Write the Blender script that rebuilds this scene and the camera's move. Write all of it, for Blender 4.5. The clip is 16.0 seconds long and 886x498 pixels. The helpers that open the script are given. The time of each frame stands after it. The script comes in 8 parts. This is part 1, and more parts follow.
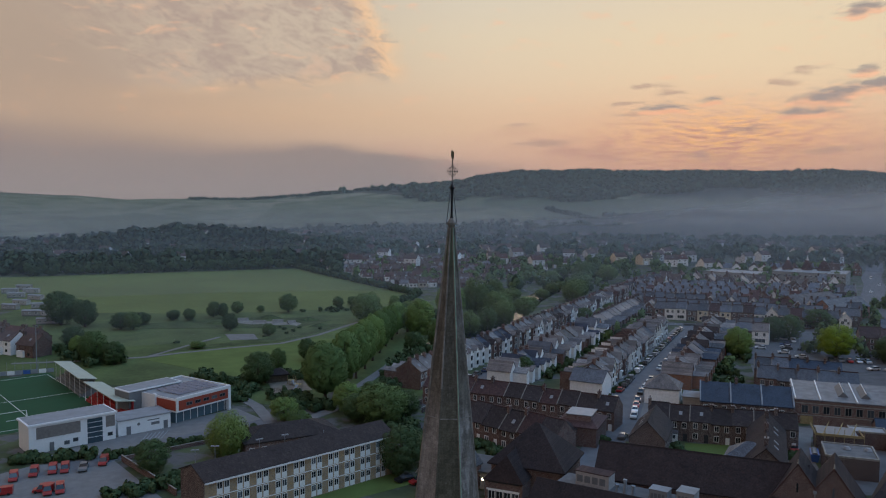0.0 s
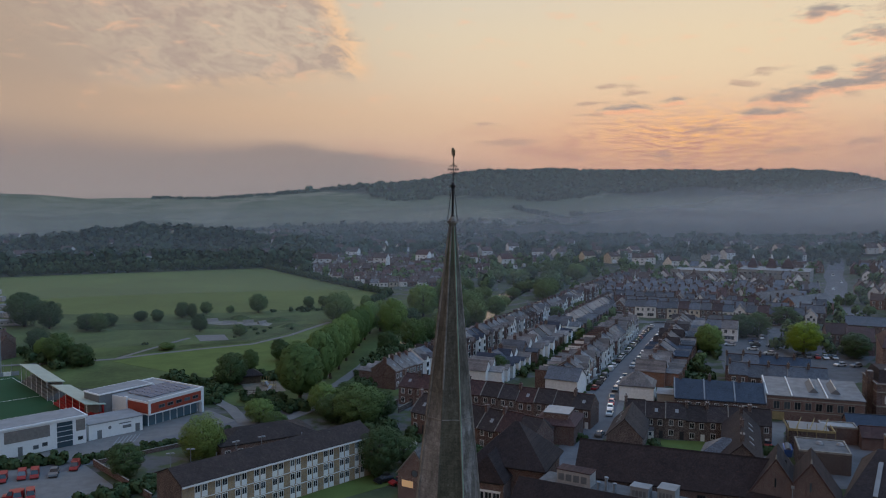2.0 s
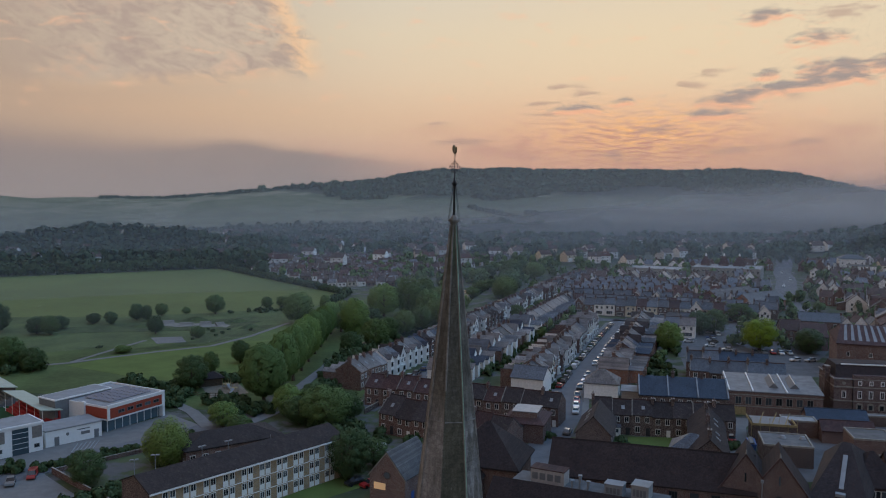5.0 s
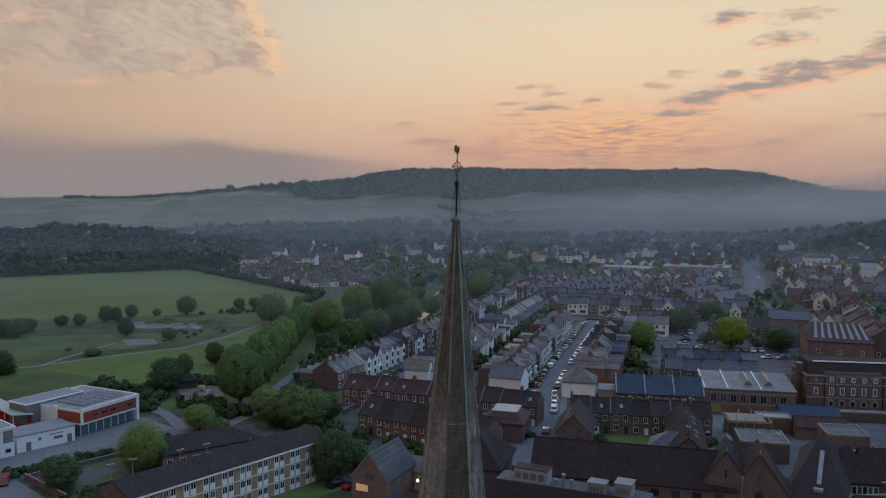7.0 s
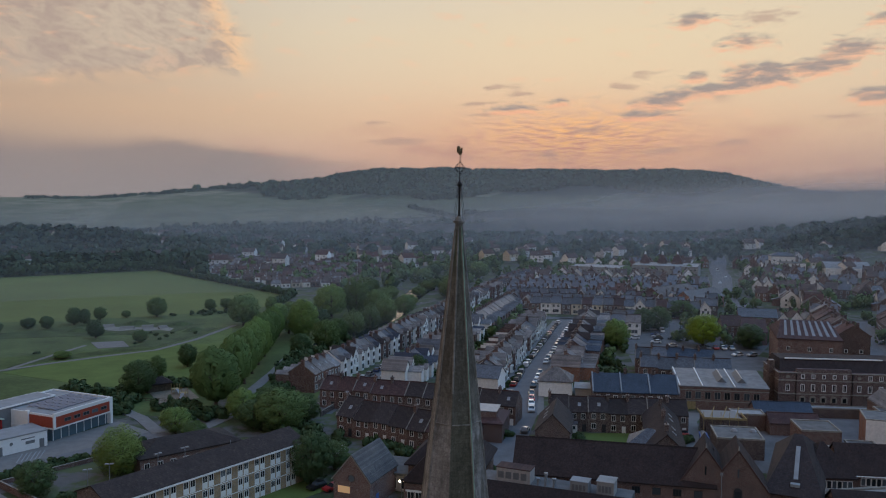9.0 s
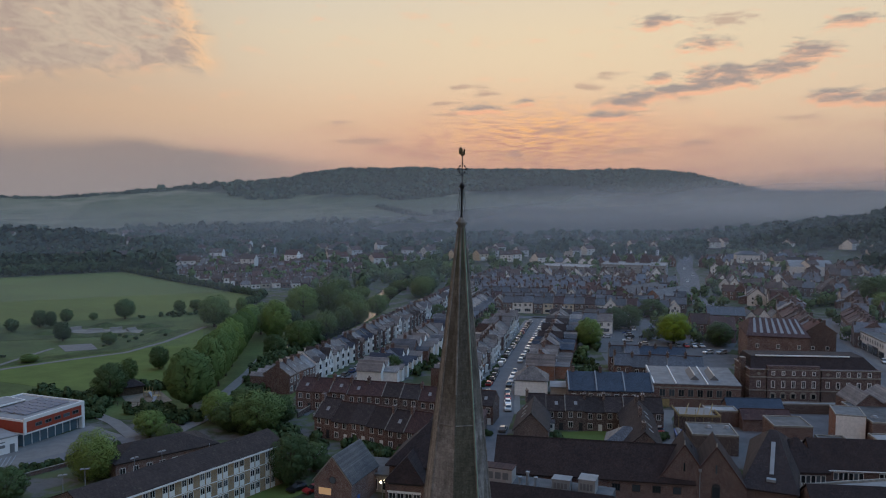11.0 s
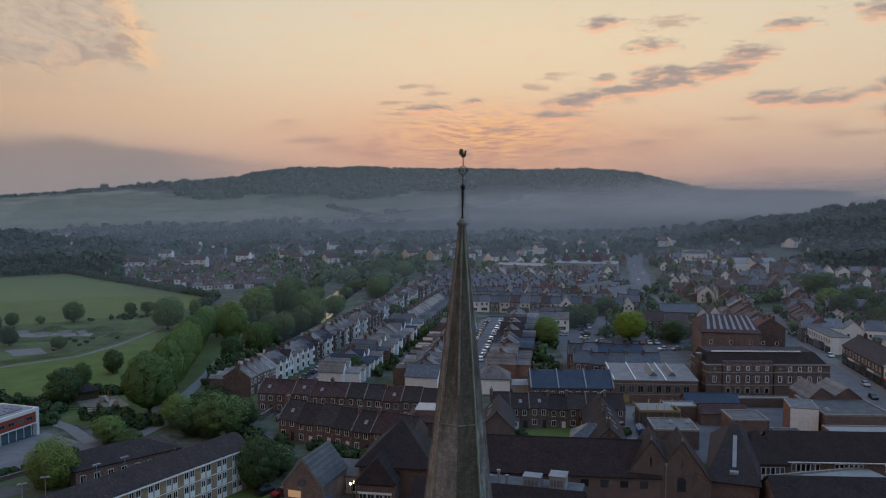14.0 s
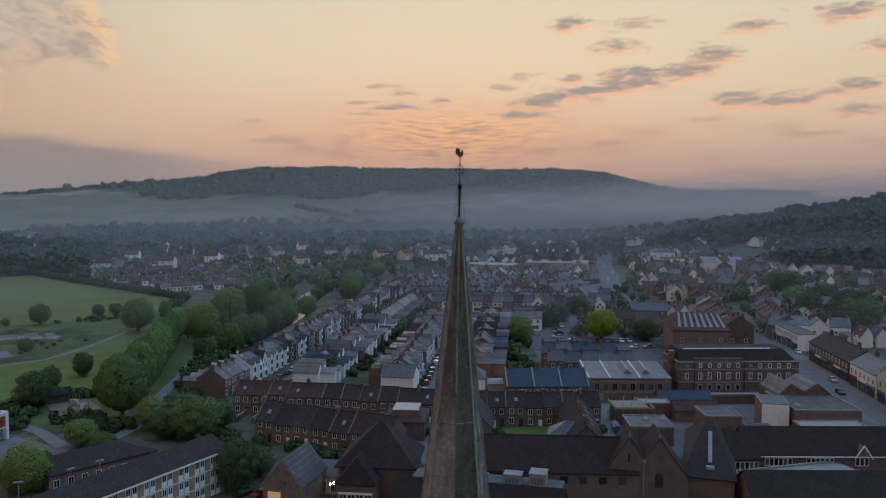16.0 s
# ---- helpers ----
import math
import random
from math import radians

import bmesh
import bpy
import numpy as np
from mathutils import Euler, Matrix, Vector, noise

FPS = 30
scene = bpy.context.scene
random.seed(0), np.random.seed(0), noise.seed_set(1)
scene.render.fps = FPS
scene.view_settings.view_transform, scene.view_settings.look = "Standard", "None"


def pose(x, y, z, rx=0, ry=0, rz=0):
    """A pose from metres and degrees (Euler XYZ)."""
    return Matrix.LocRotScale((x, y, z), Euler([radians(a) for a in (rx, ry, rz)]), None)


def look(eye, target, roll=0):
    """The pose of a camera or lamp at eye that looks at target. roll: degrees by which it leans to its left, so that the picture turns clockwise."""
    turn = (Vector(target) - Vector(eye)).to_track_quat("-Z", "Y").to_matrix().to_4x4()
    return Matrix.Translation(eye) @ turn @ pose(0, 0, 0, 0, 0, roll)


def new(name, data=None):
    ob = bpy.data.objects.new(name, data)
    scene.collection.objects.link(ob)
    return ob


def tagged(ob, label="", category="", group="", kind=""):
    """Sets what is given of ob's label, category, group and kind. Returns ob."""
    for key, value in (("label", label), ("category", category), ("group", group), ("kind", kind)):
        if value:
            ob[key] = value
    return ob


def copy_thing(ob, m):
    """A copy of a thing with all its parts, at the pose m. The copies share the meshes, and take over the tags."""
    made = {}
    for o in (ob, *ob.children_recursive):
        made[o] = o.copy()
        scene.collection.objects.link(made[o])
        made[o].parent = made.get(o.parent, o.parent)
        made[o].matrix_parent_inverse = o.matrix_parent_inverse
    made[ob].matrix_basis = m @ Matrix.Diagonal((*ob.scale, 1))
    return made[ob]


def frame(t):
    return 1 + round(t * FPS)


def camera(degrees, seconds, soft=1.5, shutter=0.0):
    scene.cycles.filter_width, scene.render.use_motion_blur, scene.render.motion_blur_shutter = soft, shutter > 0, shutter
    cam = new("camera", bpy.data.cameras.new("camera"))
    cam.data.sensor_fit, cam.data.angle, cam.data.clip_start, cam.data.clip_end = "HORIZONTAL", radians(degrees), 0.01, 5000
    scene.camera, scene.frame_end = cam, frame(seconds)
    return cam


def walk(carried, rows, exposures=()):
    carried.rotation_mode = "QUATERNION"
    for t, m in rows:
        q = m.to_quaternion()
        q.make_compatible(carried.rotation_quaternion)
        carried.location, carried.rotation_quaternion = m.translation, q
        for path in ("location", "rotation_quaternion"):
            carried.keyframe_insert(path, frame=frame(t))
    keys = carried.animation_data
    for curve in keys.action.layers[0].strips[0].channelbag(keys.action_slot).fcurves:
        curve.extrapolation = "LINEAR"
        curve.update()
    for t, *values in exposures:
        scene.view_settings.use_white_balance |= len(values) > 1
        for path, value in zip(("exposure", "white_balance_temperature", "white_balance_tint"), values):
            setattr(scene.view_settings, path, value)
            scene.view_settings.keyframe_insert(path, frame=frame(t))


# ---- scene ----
# camera: t, x, y, z, yaw, pitch, roll
cam = camera(57.73, 16.0, soft=1.1)
PATH = [
    (0, -4.098, -61.712, 59.879, -3.204, -3.807, 0.277),
    (1, -5.427, -61.279, 59.848, -4.421, -3.836, 0.276),
    (2, -6.654, -60.733, 59.801, -5.594, -3.859, 0.277),
    (3, -7.822, -60.155, 59.753, -6.731, -3.875, 0.277),
    (4, -8.966, -59.598, 59.714, -7.843, -3.886, 0.275),
    (5, -10.109, -59.094, 59.690, -8.941, -3.893, 0.271),
    (6, -11.272, -58.656, 59.685, -10.036, -3.896, 0.264),
    (7, -12.464, -58.281, 59.699, -11.139, -3.897, 0.254),
    (8, -13.691, -57.958, 59.731, -12.258, -3.899, 0.243),
    (9, -14.950, -57.667, 59.778, -13.400, -3.902, 0.231),
    (10, -16.233, -57.390, 59.832, -14.567, -3.906, 0.218),
    (11, -17.529, -57.108, 59.889, -15.758, -3.913, 0.205),
    (12, -18.819, -56.811, 59.940, -16.967, -3.922, 0.193),
    (13, -20.082, -56.500, 59.978, -18.184, -3.932, 0.181),
    (14, -21.291, -56.189, 59.995, -19.389, -3.940, 0.169),
    (15, -22.418, -55.915, 59.981, -20.557, -3.942, 0.155),
    (16, -23.430, -55.735, 59.932, -21.656, -3.934, 0.137),
]
walk(cam, [(t, Matrix.Translation((x, y, z)) @ pose(0, 0, 0, 0, 0, yaw) @ pose(0, 0, 0, 90 + pitch) @ pose(0, 0, 0, 0, 0, roll))
           for t, x, y, z, yaw, pitch, roll in PATH])

# ---- world, sun, exposure ----
scene.view_settings.exposure = 0.0
SUN_AZ, SUN_EL = 22.4, 2.0


class Nodes:
    """Short hand for node trees."""

    def __init__(self, tree):
        self.t = tree
        tree.nodes.clear()

    def n(self, kind, **kw):
        node = self.t.nodes.new(kind)
        for k, v in kw.items():
            self.put(node.inputs[k], v)
        return node

    def put(self, sock, v):
        if isinstance(v, bpy.types.NodeSocket):
            self.t.links.new(v, sock)
        else:
            sock.default_value = v

    def m(self, op, a, b=0.0, c=0.0, clamp=False):
        node = self.t.nodes.new("ShaderNodeMath")
        node.operation, node.use_clamp = op, clamp
        for i, v in enumerate((a, b, c)):
            self.put(node.inputs[i], v)
        return node.outputs[0]

    def step(self, v, lo, hi):
        node = self.t.nodes.new("ShaderNodeMapRange")
        node.interpolation_type = "SMOOTHSTEP"
        for k, x in zip(("Value", "From Min", "From Max"), (v, lo, hi)):
            self.put(node.inputs[k], x)
        return node.outputs[0]

    def mix(self, f, a, b, kind="MIX"):
        node = self.t.nodes.new("ShaderNodeMix")
        node.data_type, node.blend_type = "RGBA", kind
        self.put(node.inputs[0], f), self.put(node.inputs[6], a), self.put(node.inputs[7], b)
        return node.outputs[2]

    def ramp(self, f, stops, ease="LINEAR"):
        node = self.t.nodes.new("ShaderNodeValToRGB")
        node.color_ramp.interpolation = ease
        els = node.color_ramp.elements
        while len(els) < len(stops):
            els.new(0.5)
        for e, (p, c) in zip(els, stops):
            e.position, e.color = p, (*c, 1) if len(c) == 3 else c
        self.put(node.inputs[0], f)
        return node.outputs[0]

    def xyz(self, a, b, c=0.0):
        return self.n("ShaderNodeCombineXYZ", X=a, Y=b, Z=c).outputs[0]

    def noise(self, vec, scale, detail=4.0, rough=0.55, warp=0.0):
        return self.n("ShaderNodeTexNoise", Vector=vec, Scale=scale, Detail=detail, Roughness=rough, Distortion=warp).outputs[0]


def lin(r, g, b):
    """A colour given in 0..255 display values."""
    return tuple(((v / 255 + 0.055) / 1.055) ** 2.4 if v > 10 else v / 3294 for v in (r, g, b))


def make_world():
    world = bpy.data.worlds.new("dusk_sky")
    world.use_nodes = True
    scene.world = world
    k = Nodes(world.node_tree)
    way = k.n("ShaderNodeTexCoord").outputs["Generated"]
    sep = k.n("ShaderNodeSeparateXYZ", Vector=way).outputs
    az = k.m("MULTIPLY", k.m("ARCTAN2", sep[0], sep[1]), 57.2958)
    el = k.m("MULTIPLY", k.m("ARCSINE", sep[2]), 57.2958)
    # clear sky after sunset: warm near the horizon, pale above, cool overhead
    base = k.ramp(k.m("DIVIDE", el, 90.0, clamp=True), [
        (0.0, lin(188, 160, 150)), (0.022, lin(206, 173, 156)), (0.05, lin(217, 187, 161)), (0.085, lin(219, 196, 170)),
        (0.12, lin(219, 203, 178)), (0.17, lin(210, 203, 188)), (0.3, (0.38, 0.58, 0.80)), (0.6, (0.37, 0.74, 1.34)), (1.0, (0.35, 0.75, 1.49))])
    sky = k.n("ShaderNodeTexSky")
    sky.sky_type, sky.sun_disc = "NISHITA", False
    sky.sun_elevation, sky.sun_rotation = radians(SUN_EL), radians(SUN_AZ)
    base = k.mix(0.006, base, sky.outputs[0], "ADD")
    # the side away from the sunset is cooler and darker
    off = k.m("ABSOLUTE", k.m("SUBTRACT", az, SUN_AZ))
    base = k.mix(k.m("MULTIPLY", k.step(off, 60.0, 150.0), k.step(el, 45.0, 8.0)), base, (0.23, 0.42, 0.72, 1))
    def spot(ca, ce, wa, we):
        u, v = k.m("DIVIDE", k.m("SUBTRACT", az, ca), wa), k.m("DIVIDE", k.m("SUBTRACT", el, ce), we)
        return k.m("POWER", 2.718, k.m("MULTIPLY", k.m("ADD", k.m("MULTIPLY", u, u), k.m("MULTIPLY", v, v)), -1.0))
    # greyer to the left
    base = k.mix(k.m("MULTIPLY", k.step(az, 8.0, -22.0), 0.88), base, (*lin(172, 151, 136), 1))
    base = k.mix(k.m("MULTIPLY", spot(-8.0, 5.6, 16.0, 1.8), 0.4), base, (*lin(222, 182, 146), 1))
    # glow over the sunset, with paler light above it
    base = k.mix(k.m("MULTIPLY", spot(27.0, 9.5, 17.0, 6.0), 0.6), base, (*lin(238, 215, 179), 1))
    base = k.mix(k.m("MULTIPLY", spot(23.0, 3.2, 14.0, 3.2), 0.6), base, (*lin(232, 166, 132), 1))
    flat = k.xyz(az, k.m("MULTIPLY", el, 3.2))
    soft = k.xyz(az, k.m("MULTIPLY", el, 1.5))
    # low mauve bank over the left horizon
    top = k.m("ADD", k.m("MULTIPLY", az, -0.075), 2.8)
    top = k.m("ADD", top, k.m("MULTIPLY", spot(-5.0, 3.0, 6.0, 9.0), 0.4))
    top = k.m("ADD", top, k.m("MULTIPLY", k.m("SUBTRACT", k.noise(flat, 0.11, 5, 0.55), 0.5), 1.5))
    bank = k.m("MULTIPLY", k.step(k.m("SUBTRACT", el, top), 0.35, k.m("SUBTRACT", -0.5, k.m("MULTIPLY", k.step(az, -4.0, -14.0), 1.2))), k.step(az, 14.0, -2.0))
    bank_c = k.mix(k.step(el, 0.0, 4.5), (*lin(158, 146, 142), 1), (*lin(158, 140, 132), 1))
    base = k.mix(k.m("MULTIPLY", bank, 0.97), base, bank_c)
    # broken pink haze along the horizon
    pink = k.m("MULTIPLY", k.step(k.noise(flat, 0.16, 5, 0.6), 0.48, 0.66), k.m("MULTIPLY", k.step(az, -10.0, 10.0), k.m("MULTIPLY", k.step(el, 0.4, 2.2), k.step(el, 5.5, 3.6))))
    base = k.mix(k.m("MULTIPLY", pink, 0.45), base, (*lin(192, 146, 136), 1))
    # the rippled cloud sheet, upper left, with its lit right rim
    edge = k.m("MULTIPLY", k.m("SUBTRACT", k.noise(soft, 0.3, 7, 0.65), 0.5), 3.6)
    right = k.m("ADD", k.m("SUBTRACT", k.m("ADD", 0.5, k.m("MULTIPLY", k.m("SUBTRACT", el, 9.0), -0.45)), az), edge)
    low = k.m("ADD", k.m("SUBTRACT", el, k.m("ADD", 7.1, k.m("MULTIPLY", k.m("ADD", az, 10.0), 0.1))), k.m("MULTIPLY", edge, 0.35))
    left = k.m("SUBTRACT", k.m("ADD", az, 18.5), k.m("MULTIPLY", k.m("SUBTRACT", el, 8.0), -0.9))
    sheet = k.m("MULTIPLY", k.m("MULTIPLY", k.step(right, -0.6, 1.6), k.step(low, -0.5, 1.2)), k.m("MULTIPLY", k.step(left, -5.0, 8.0), k.step(el, 28.0, 16.0)))
    skew = k.xyz(k.m("SUBTRACT", k.m("MULTIPLY", az, 0.9), k.m("MULTIPLY", el, 0.7)), k.m("ADD", k.m("MULTIPLY", el, 2.2), k.m("MULTIPLY", az, 1.0)))
    rip = k.m("ADD", k.m("MULTIPLY", k.noise(skew, 0.55, 6, 0.55, 0.8), 0.75), k.m("MULTIPLY", k.noise(k.xyz(az, k.m("MULTIPLY", el, 2.2)), 1.6, 4, 0.6), 0.25))
    big = k.noise(soft, 0.16, 4, 0.5)
    sheet_c = k.mix(k.step(k.m("ADD", k.m("MULTIPLY", rip, 0.6), k.m("MULTIPLY", big, 0.4)), 0.40, 0.62), (*lin(178, 158, 147), 1), (*lin(204, 186, 167), 1))
    rose = k.m("MULTIPLY", k.step(k.noise(soft, 0.28, 4, 0.55), 0.5, 0.66), k.step(rip, 0.44, 0.58))
    sheet_c = k.mix(k.m("MULTIPLY", rose, 0.5), sheet_c, (*lin(226, 180, 154), 1))
    warm = k.m("ADD", k.m("MULTIPLY", k.step(right, 2.7, 0.5), 1.1), k.m("MULTIPLY", k.step(low, 1.1, 0.2), 0.5), clamp=True)
    sheet_c = k.mix(k.m("MULTIPLY", warm, k.step(rip, 0.34, 0.52)), sheet_c, (*lin(250, 200, 152), 1))
    base = k.mix(k.m("MULTIPLY", sheet, k.m("ADD", 0.66, k.m("MULTIPLY", k.step(rip, 0.62, 0.40), 0.2))), base, sheet_c)
    # orange ripples fanning out over the sunset
    fan = k.m("SUBTRACT", el, k.m("MULTIPLY", k.m("ABSOLUTE", k.m("SUBTRACT", az, 20.5)), 0.05))
    fib = k.noise(k.xyz(k.m("MULTIPLY", az, 0.9), k.m("MULTIPLY", fan, 5.2)), 0.95, 6, 0.66, 0.3)
    near = spot(22.6, 4.1, 6.0, 1.9)
    base = k.mix(k.m("MULTIPLY", near, k.step(fib, 0.42, 0.62)), base, (*lin(255, 194, 132), 1))
    base = k.mix(k.m("MULTIPLY", k.m("MULTIPLY", spot(22.0, 3.6, 9.0, 2.2), k.step(fib, 0.52, 0.38)), 0.75), base, (*lin(200, 142, 124), 1))

    # torn grey puffs, pink beneath; azimuth, elevation, half width, half height
    puffs = [(30.4, 11.6, 1.8, 0.45), (33.6, 10.1, 1.9, 0.45), (40.0, 9.2, 2.3, 0.6), (38.0, 8.2, 2.1, 0.42), (34.9, 8.0, 1.8, 0.36), (33.9, 7.3, 2.8, 0.36), (34.1, 8.3, 1.4, 0.3), (30.8, 8.0, 1.0, 0.28),
             (30.2, 7.0, 1.8, 0.26), (28.5, 6.4, 2.7, 0.38), (27.6, 5.45, 2.3, 0.28), (18.2, 6.0, 2.0, 0.24), (21.7, 6.55, 0.9, 0.22), (44.2, 6.15, 3.0, 0.45), (48.5, 6.9, 1.8, 0.4), (48.8, 5.3, 2.0, 0.4),
             (48.0, 11.4, 2.6, 0.5), (42.2, 10.9, 1.6, 0.4), (41.0, 6.4, 1.4, 0.35), (50.5, 9.3, 2.0, 0.4)]
    veils = [(34.9, 11.5, 2.0, 0.4), (18.9, 7.0, 1.2, 0.2), (15.8, 6.35, 1.2, 0.16), (16.0, 5.6, 1.1, 0.16), (17.3, 7.5, 1.3, 0.2), (25.8, 7.4, 1.2, 0.26), (27.1, 8.2, 1.3, 0.24), (28.9, 3.0, 2.0, 0.22),
             (33.3, 3.5, 1.5, 0.2), (20.7, 2.8, 1.6, 0.26), (23.8, 4.5, 1.7, 0.26), (39.5, 5.0, 1.5, 0.24), (46.0, 3.9, 2.2, 0.24), (10.5, 3.7, 2.4, 0.3), (8.6, 5.0, 1.0, 0.12), (32.4, 6.4, 0.9, 0.24)]

    def torn(rows, drop):
        e2 = k.m("ADD", el, drop)
        n = k.noise(k.xyz(k.m("MULTIPLY", az, 1.25), k.m("MULTIPLY", e2, 4.2)), 0.62, 4, 0.52, 0.35)
        total = None
        for ca, ce, wa, we in rows:
            u = k.m("DIVIDE", k.m("SUBTRACT", az, ca), wa)
            v = k.m("DIVIDE", k.m("SUBTRACT", k.m("SUBTRACT", e2, ce), k.m("MULTIPLY", k.m("SUBTRACT", az, ca), 0.04)), we * 1.25)
            g = k.m("POWER", 2.718, k.m("MULTIPLY", k.m("ADD", k.m("MULTIPLY", u, u), k.m("MULTIPLY", v, v)), -1.0))
            total = g if total is None else k.m("ADD", total, g)
        return k.m("ADD", k.m("MINIMUM", total, 1.0), k.m("MULTIPLY", k.m("SUBTRACT", n, 0.5), 2.1))
    base = k.mix(k.m("MULTIPLY", k.step(torn(puffs, 0.26), 0.30, 1.0), 0.6), base, (*lin(250, 182, 146), 1))
    base = k.mix(k.m("MULTIPLY", k.step(torn(puffs, -0.04), 0.30, 1.25), 0.92), base, (*lin(160, 150, 146), 1))
    base = k.mix(k.m("MULTIPLY", k.step(torn(veils, 0.0), 0.25, 1.15), 0.62), base, (*lin(182, 152, 140), 1))
    # small lit wisps higher up
    wi = k.noise(k.xyz(k.m("MULTIPLY", az, 0.7), k.m("MULTIPLY", el, 2.4)), 0.5, 6, 0.6, 0.5)
    base = k.mix(k.m("MULTIPLY", k.m("MULTIPLY", k.step(wi, 0.56, 0.74), k.step(el, 4.0, 7.0)), 0.5), base, (*lin(244, 192, 156), 1))
    # ground glimmer below the horizon
    base = k.mix(k.step(el, 0.0, -2.0), base, (0.05, 0.055, 0.06, 1))
    bg = k.n("ShaderNodeBackground", Color=base, Strength=1.0)
    out = k.n("ShaderNodeOutputWorld")
    k.t.links.new(bg.outputs[0], out.inputs[0])


make_world()
sun = new("sun", bpy.data.lights.new("sun", "SUN"))
sun.data.energy, sun.data.angle, sun.data.color = 0.35, radians(20), (1.0, 0.82, 0.68)
_a, _e = radians(SUN_AZ), radians(9)
sun.matrix_world = look((0, 0, 300), (-300 * math.sin(_a), -300 * math.cos(_a), 300 - 300 * math.tan(_e)))

# ---- materials ----
def shader(name, rough=0.8, metal=0.0, spec=0.3):
    mat = bpy.data.materials.new(name)
    mat.use_nodes = True
    k = Nodes(mat.node_tree)
    bsdf = k.n("ShaderNodeBsdfPrincipled", Roughness=rough, Metallic=metal)
    bsdf.inputs["Specular IOR Level"].default_value = spec
    out = k.n("ShaderNodeOutputMaterial")
    k.t.links.new(bsdf.outputs[0], out.inputs[0])
    return mat, k, bsdf


def pick(k, isl):
    """One random number for each object, or for each joined piece."""
    return k.n("ShaderNodeNewGeometry").outputs["Random Per Island"] if isl else k.n("ShaderNodeObjectInfo").outputs["Random"]


def plain(name, col, rough=0.8, metal=0.0, vary=0.25, scale=1.5, bump=0.0, tint=0.0, spec=0.3, grain=12.0, isl=False):
    """One surface with blotches, fine grain and a shift of tone from object to object."""
    mat, k, bsdf = shader(name, rough, metal, spec)
    pos = k.n("ShaderNodeTexCoord").outputs["Object"]
    big, fine = k.noise(pos, scale, 4, 0.6), k.noise(pos, grain, 3, 0.6)
    f = k.m("ADD", k.m("MULTIPLY", big, 0.65), k.m("MULTIPLY", fine, 0.35))
    dark = tuple(c * (1 - vary) for c in col)
    lite = tuple(min(1, c * (1 + vary)) for c in col)
    c = k.mix(k.step(f, 0.3, 0.7), (*dark, 1), (*lite, 1))
    if tint:
        r = pick(k, isl)
        c = k.mix(1.0, c, k.ramp(r, [(0, (1 - tint, 1 - tint, 1 - tint)), (0.5, (1, 1 - tint * 0.25, 1 - tint * 0.4)), (1, (1 + tint,) * 3)]), "MULTIPLY")
    k.put(bsdf.inputs["Base Color"], c)
    if bump:
        b = k.n("ShaderNodeBump", Strength=bump, Distance=0.05, Height=f)
        k.put(bsdf.inputs["Normal"], b.outputs[0])
    return mat


def brick(name, col, mortar=(0.3, 0.28, 0.26), tint=0.2, size=1.0, isl=False):
    mat, k, bsdf = shader(name, 0.88)
    pos = k.n("ShaderNodeTexCoord").outputs["Object"]
    sep = k.n("ShaderNodeSeparateXYZ", Vector=pos).outputs
    wrap = k.xyz(k.m("ADD", sep[0], sep[1]), sep[2])
    b = k.n("ShaderNodeTexBrick", Vector=wrap, Scale=1.0)
    b.inputs["Brick Width"].default_value, b.inputs["Row Height"].default_value = 0.225 * size, 0.075 * size
    b.inputs["Mortar Size"].default_value = 0.008 * size
    for key, f in (("Color1", 0.8), ("Color2", 1.2)):
        b.inputs[key].default_value = (*(c * f for c in col), 1)
    b.inputs["Mortar"].default_value = (*mortar, 1)
    big = k.noise(pos, 0.6, 5, 0.6)
    c = k.mix(1.0, b.outputs[0], k.ramp(big, [(0.3, (0.72, 0.72, 0.74)), (0.7, (1.15, 1.1, 1.05))]), "MULTIPLY")
    r = pick(k, isl)
    c = k.mix(1.0, c, k.ramp(r, [(0, (1 - tint,) * 3), (0.5, (1, 0.94, 0.9)), (1, (1 + tint, 1 + tint * 0.9, 1 + tint * 0.8))]), "MULTIPLY")
    k.put(bsdf.inputs["Base Color"], c)
    return mat


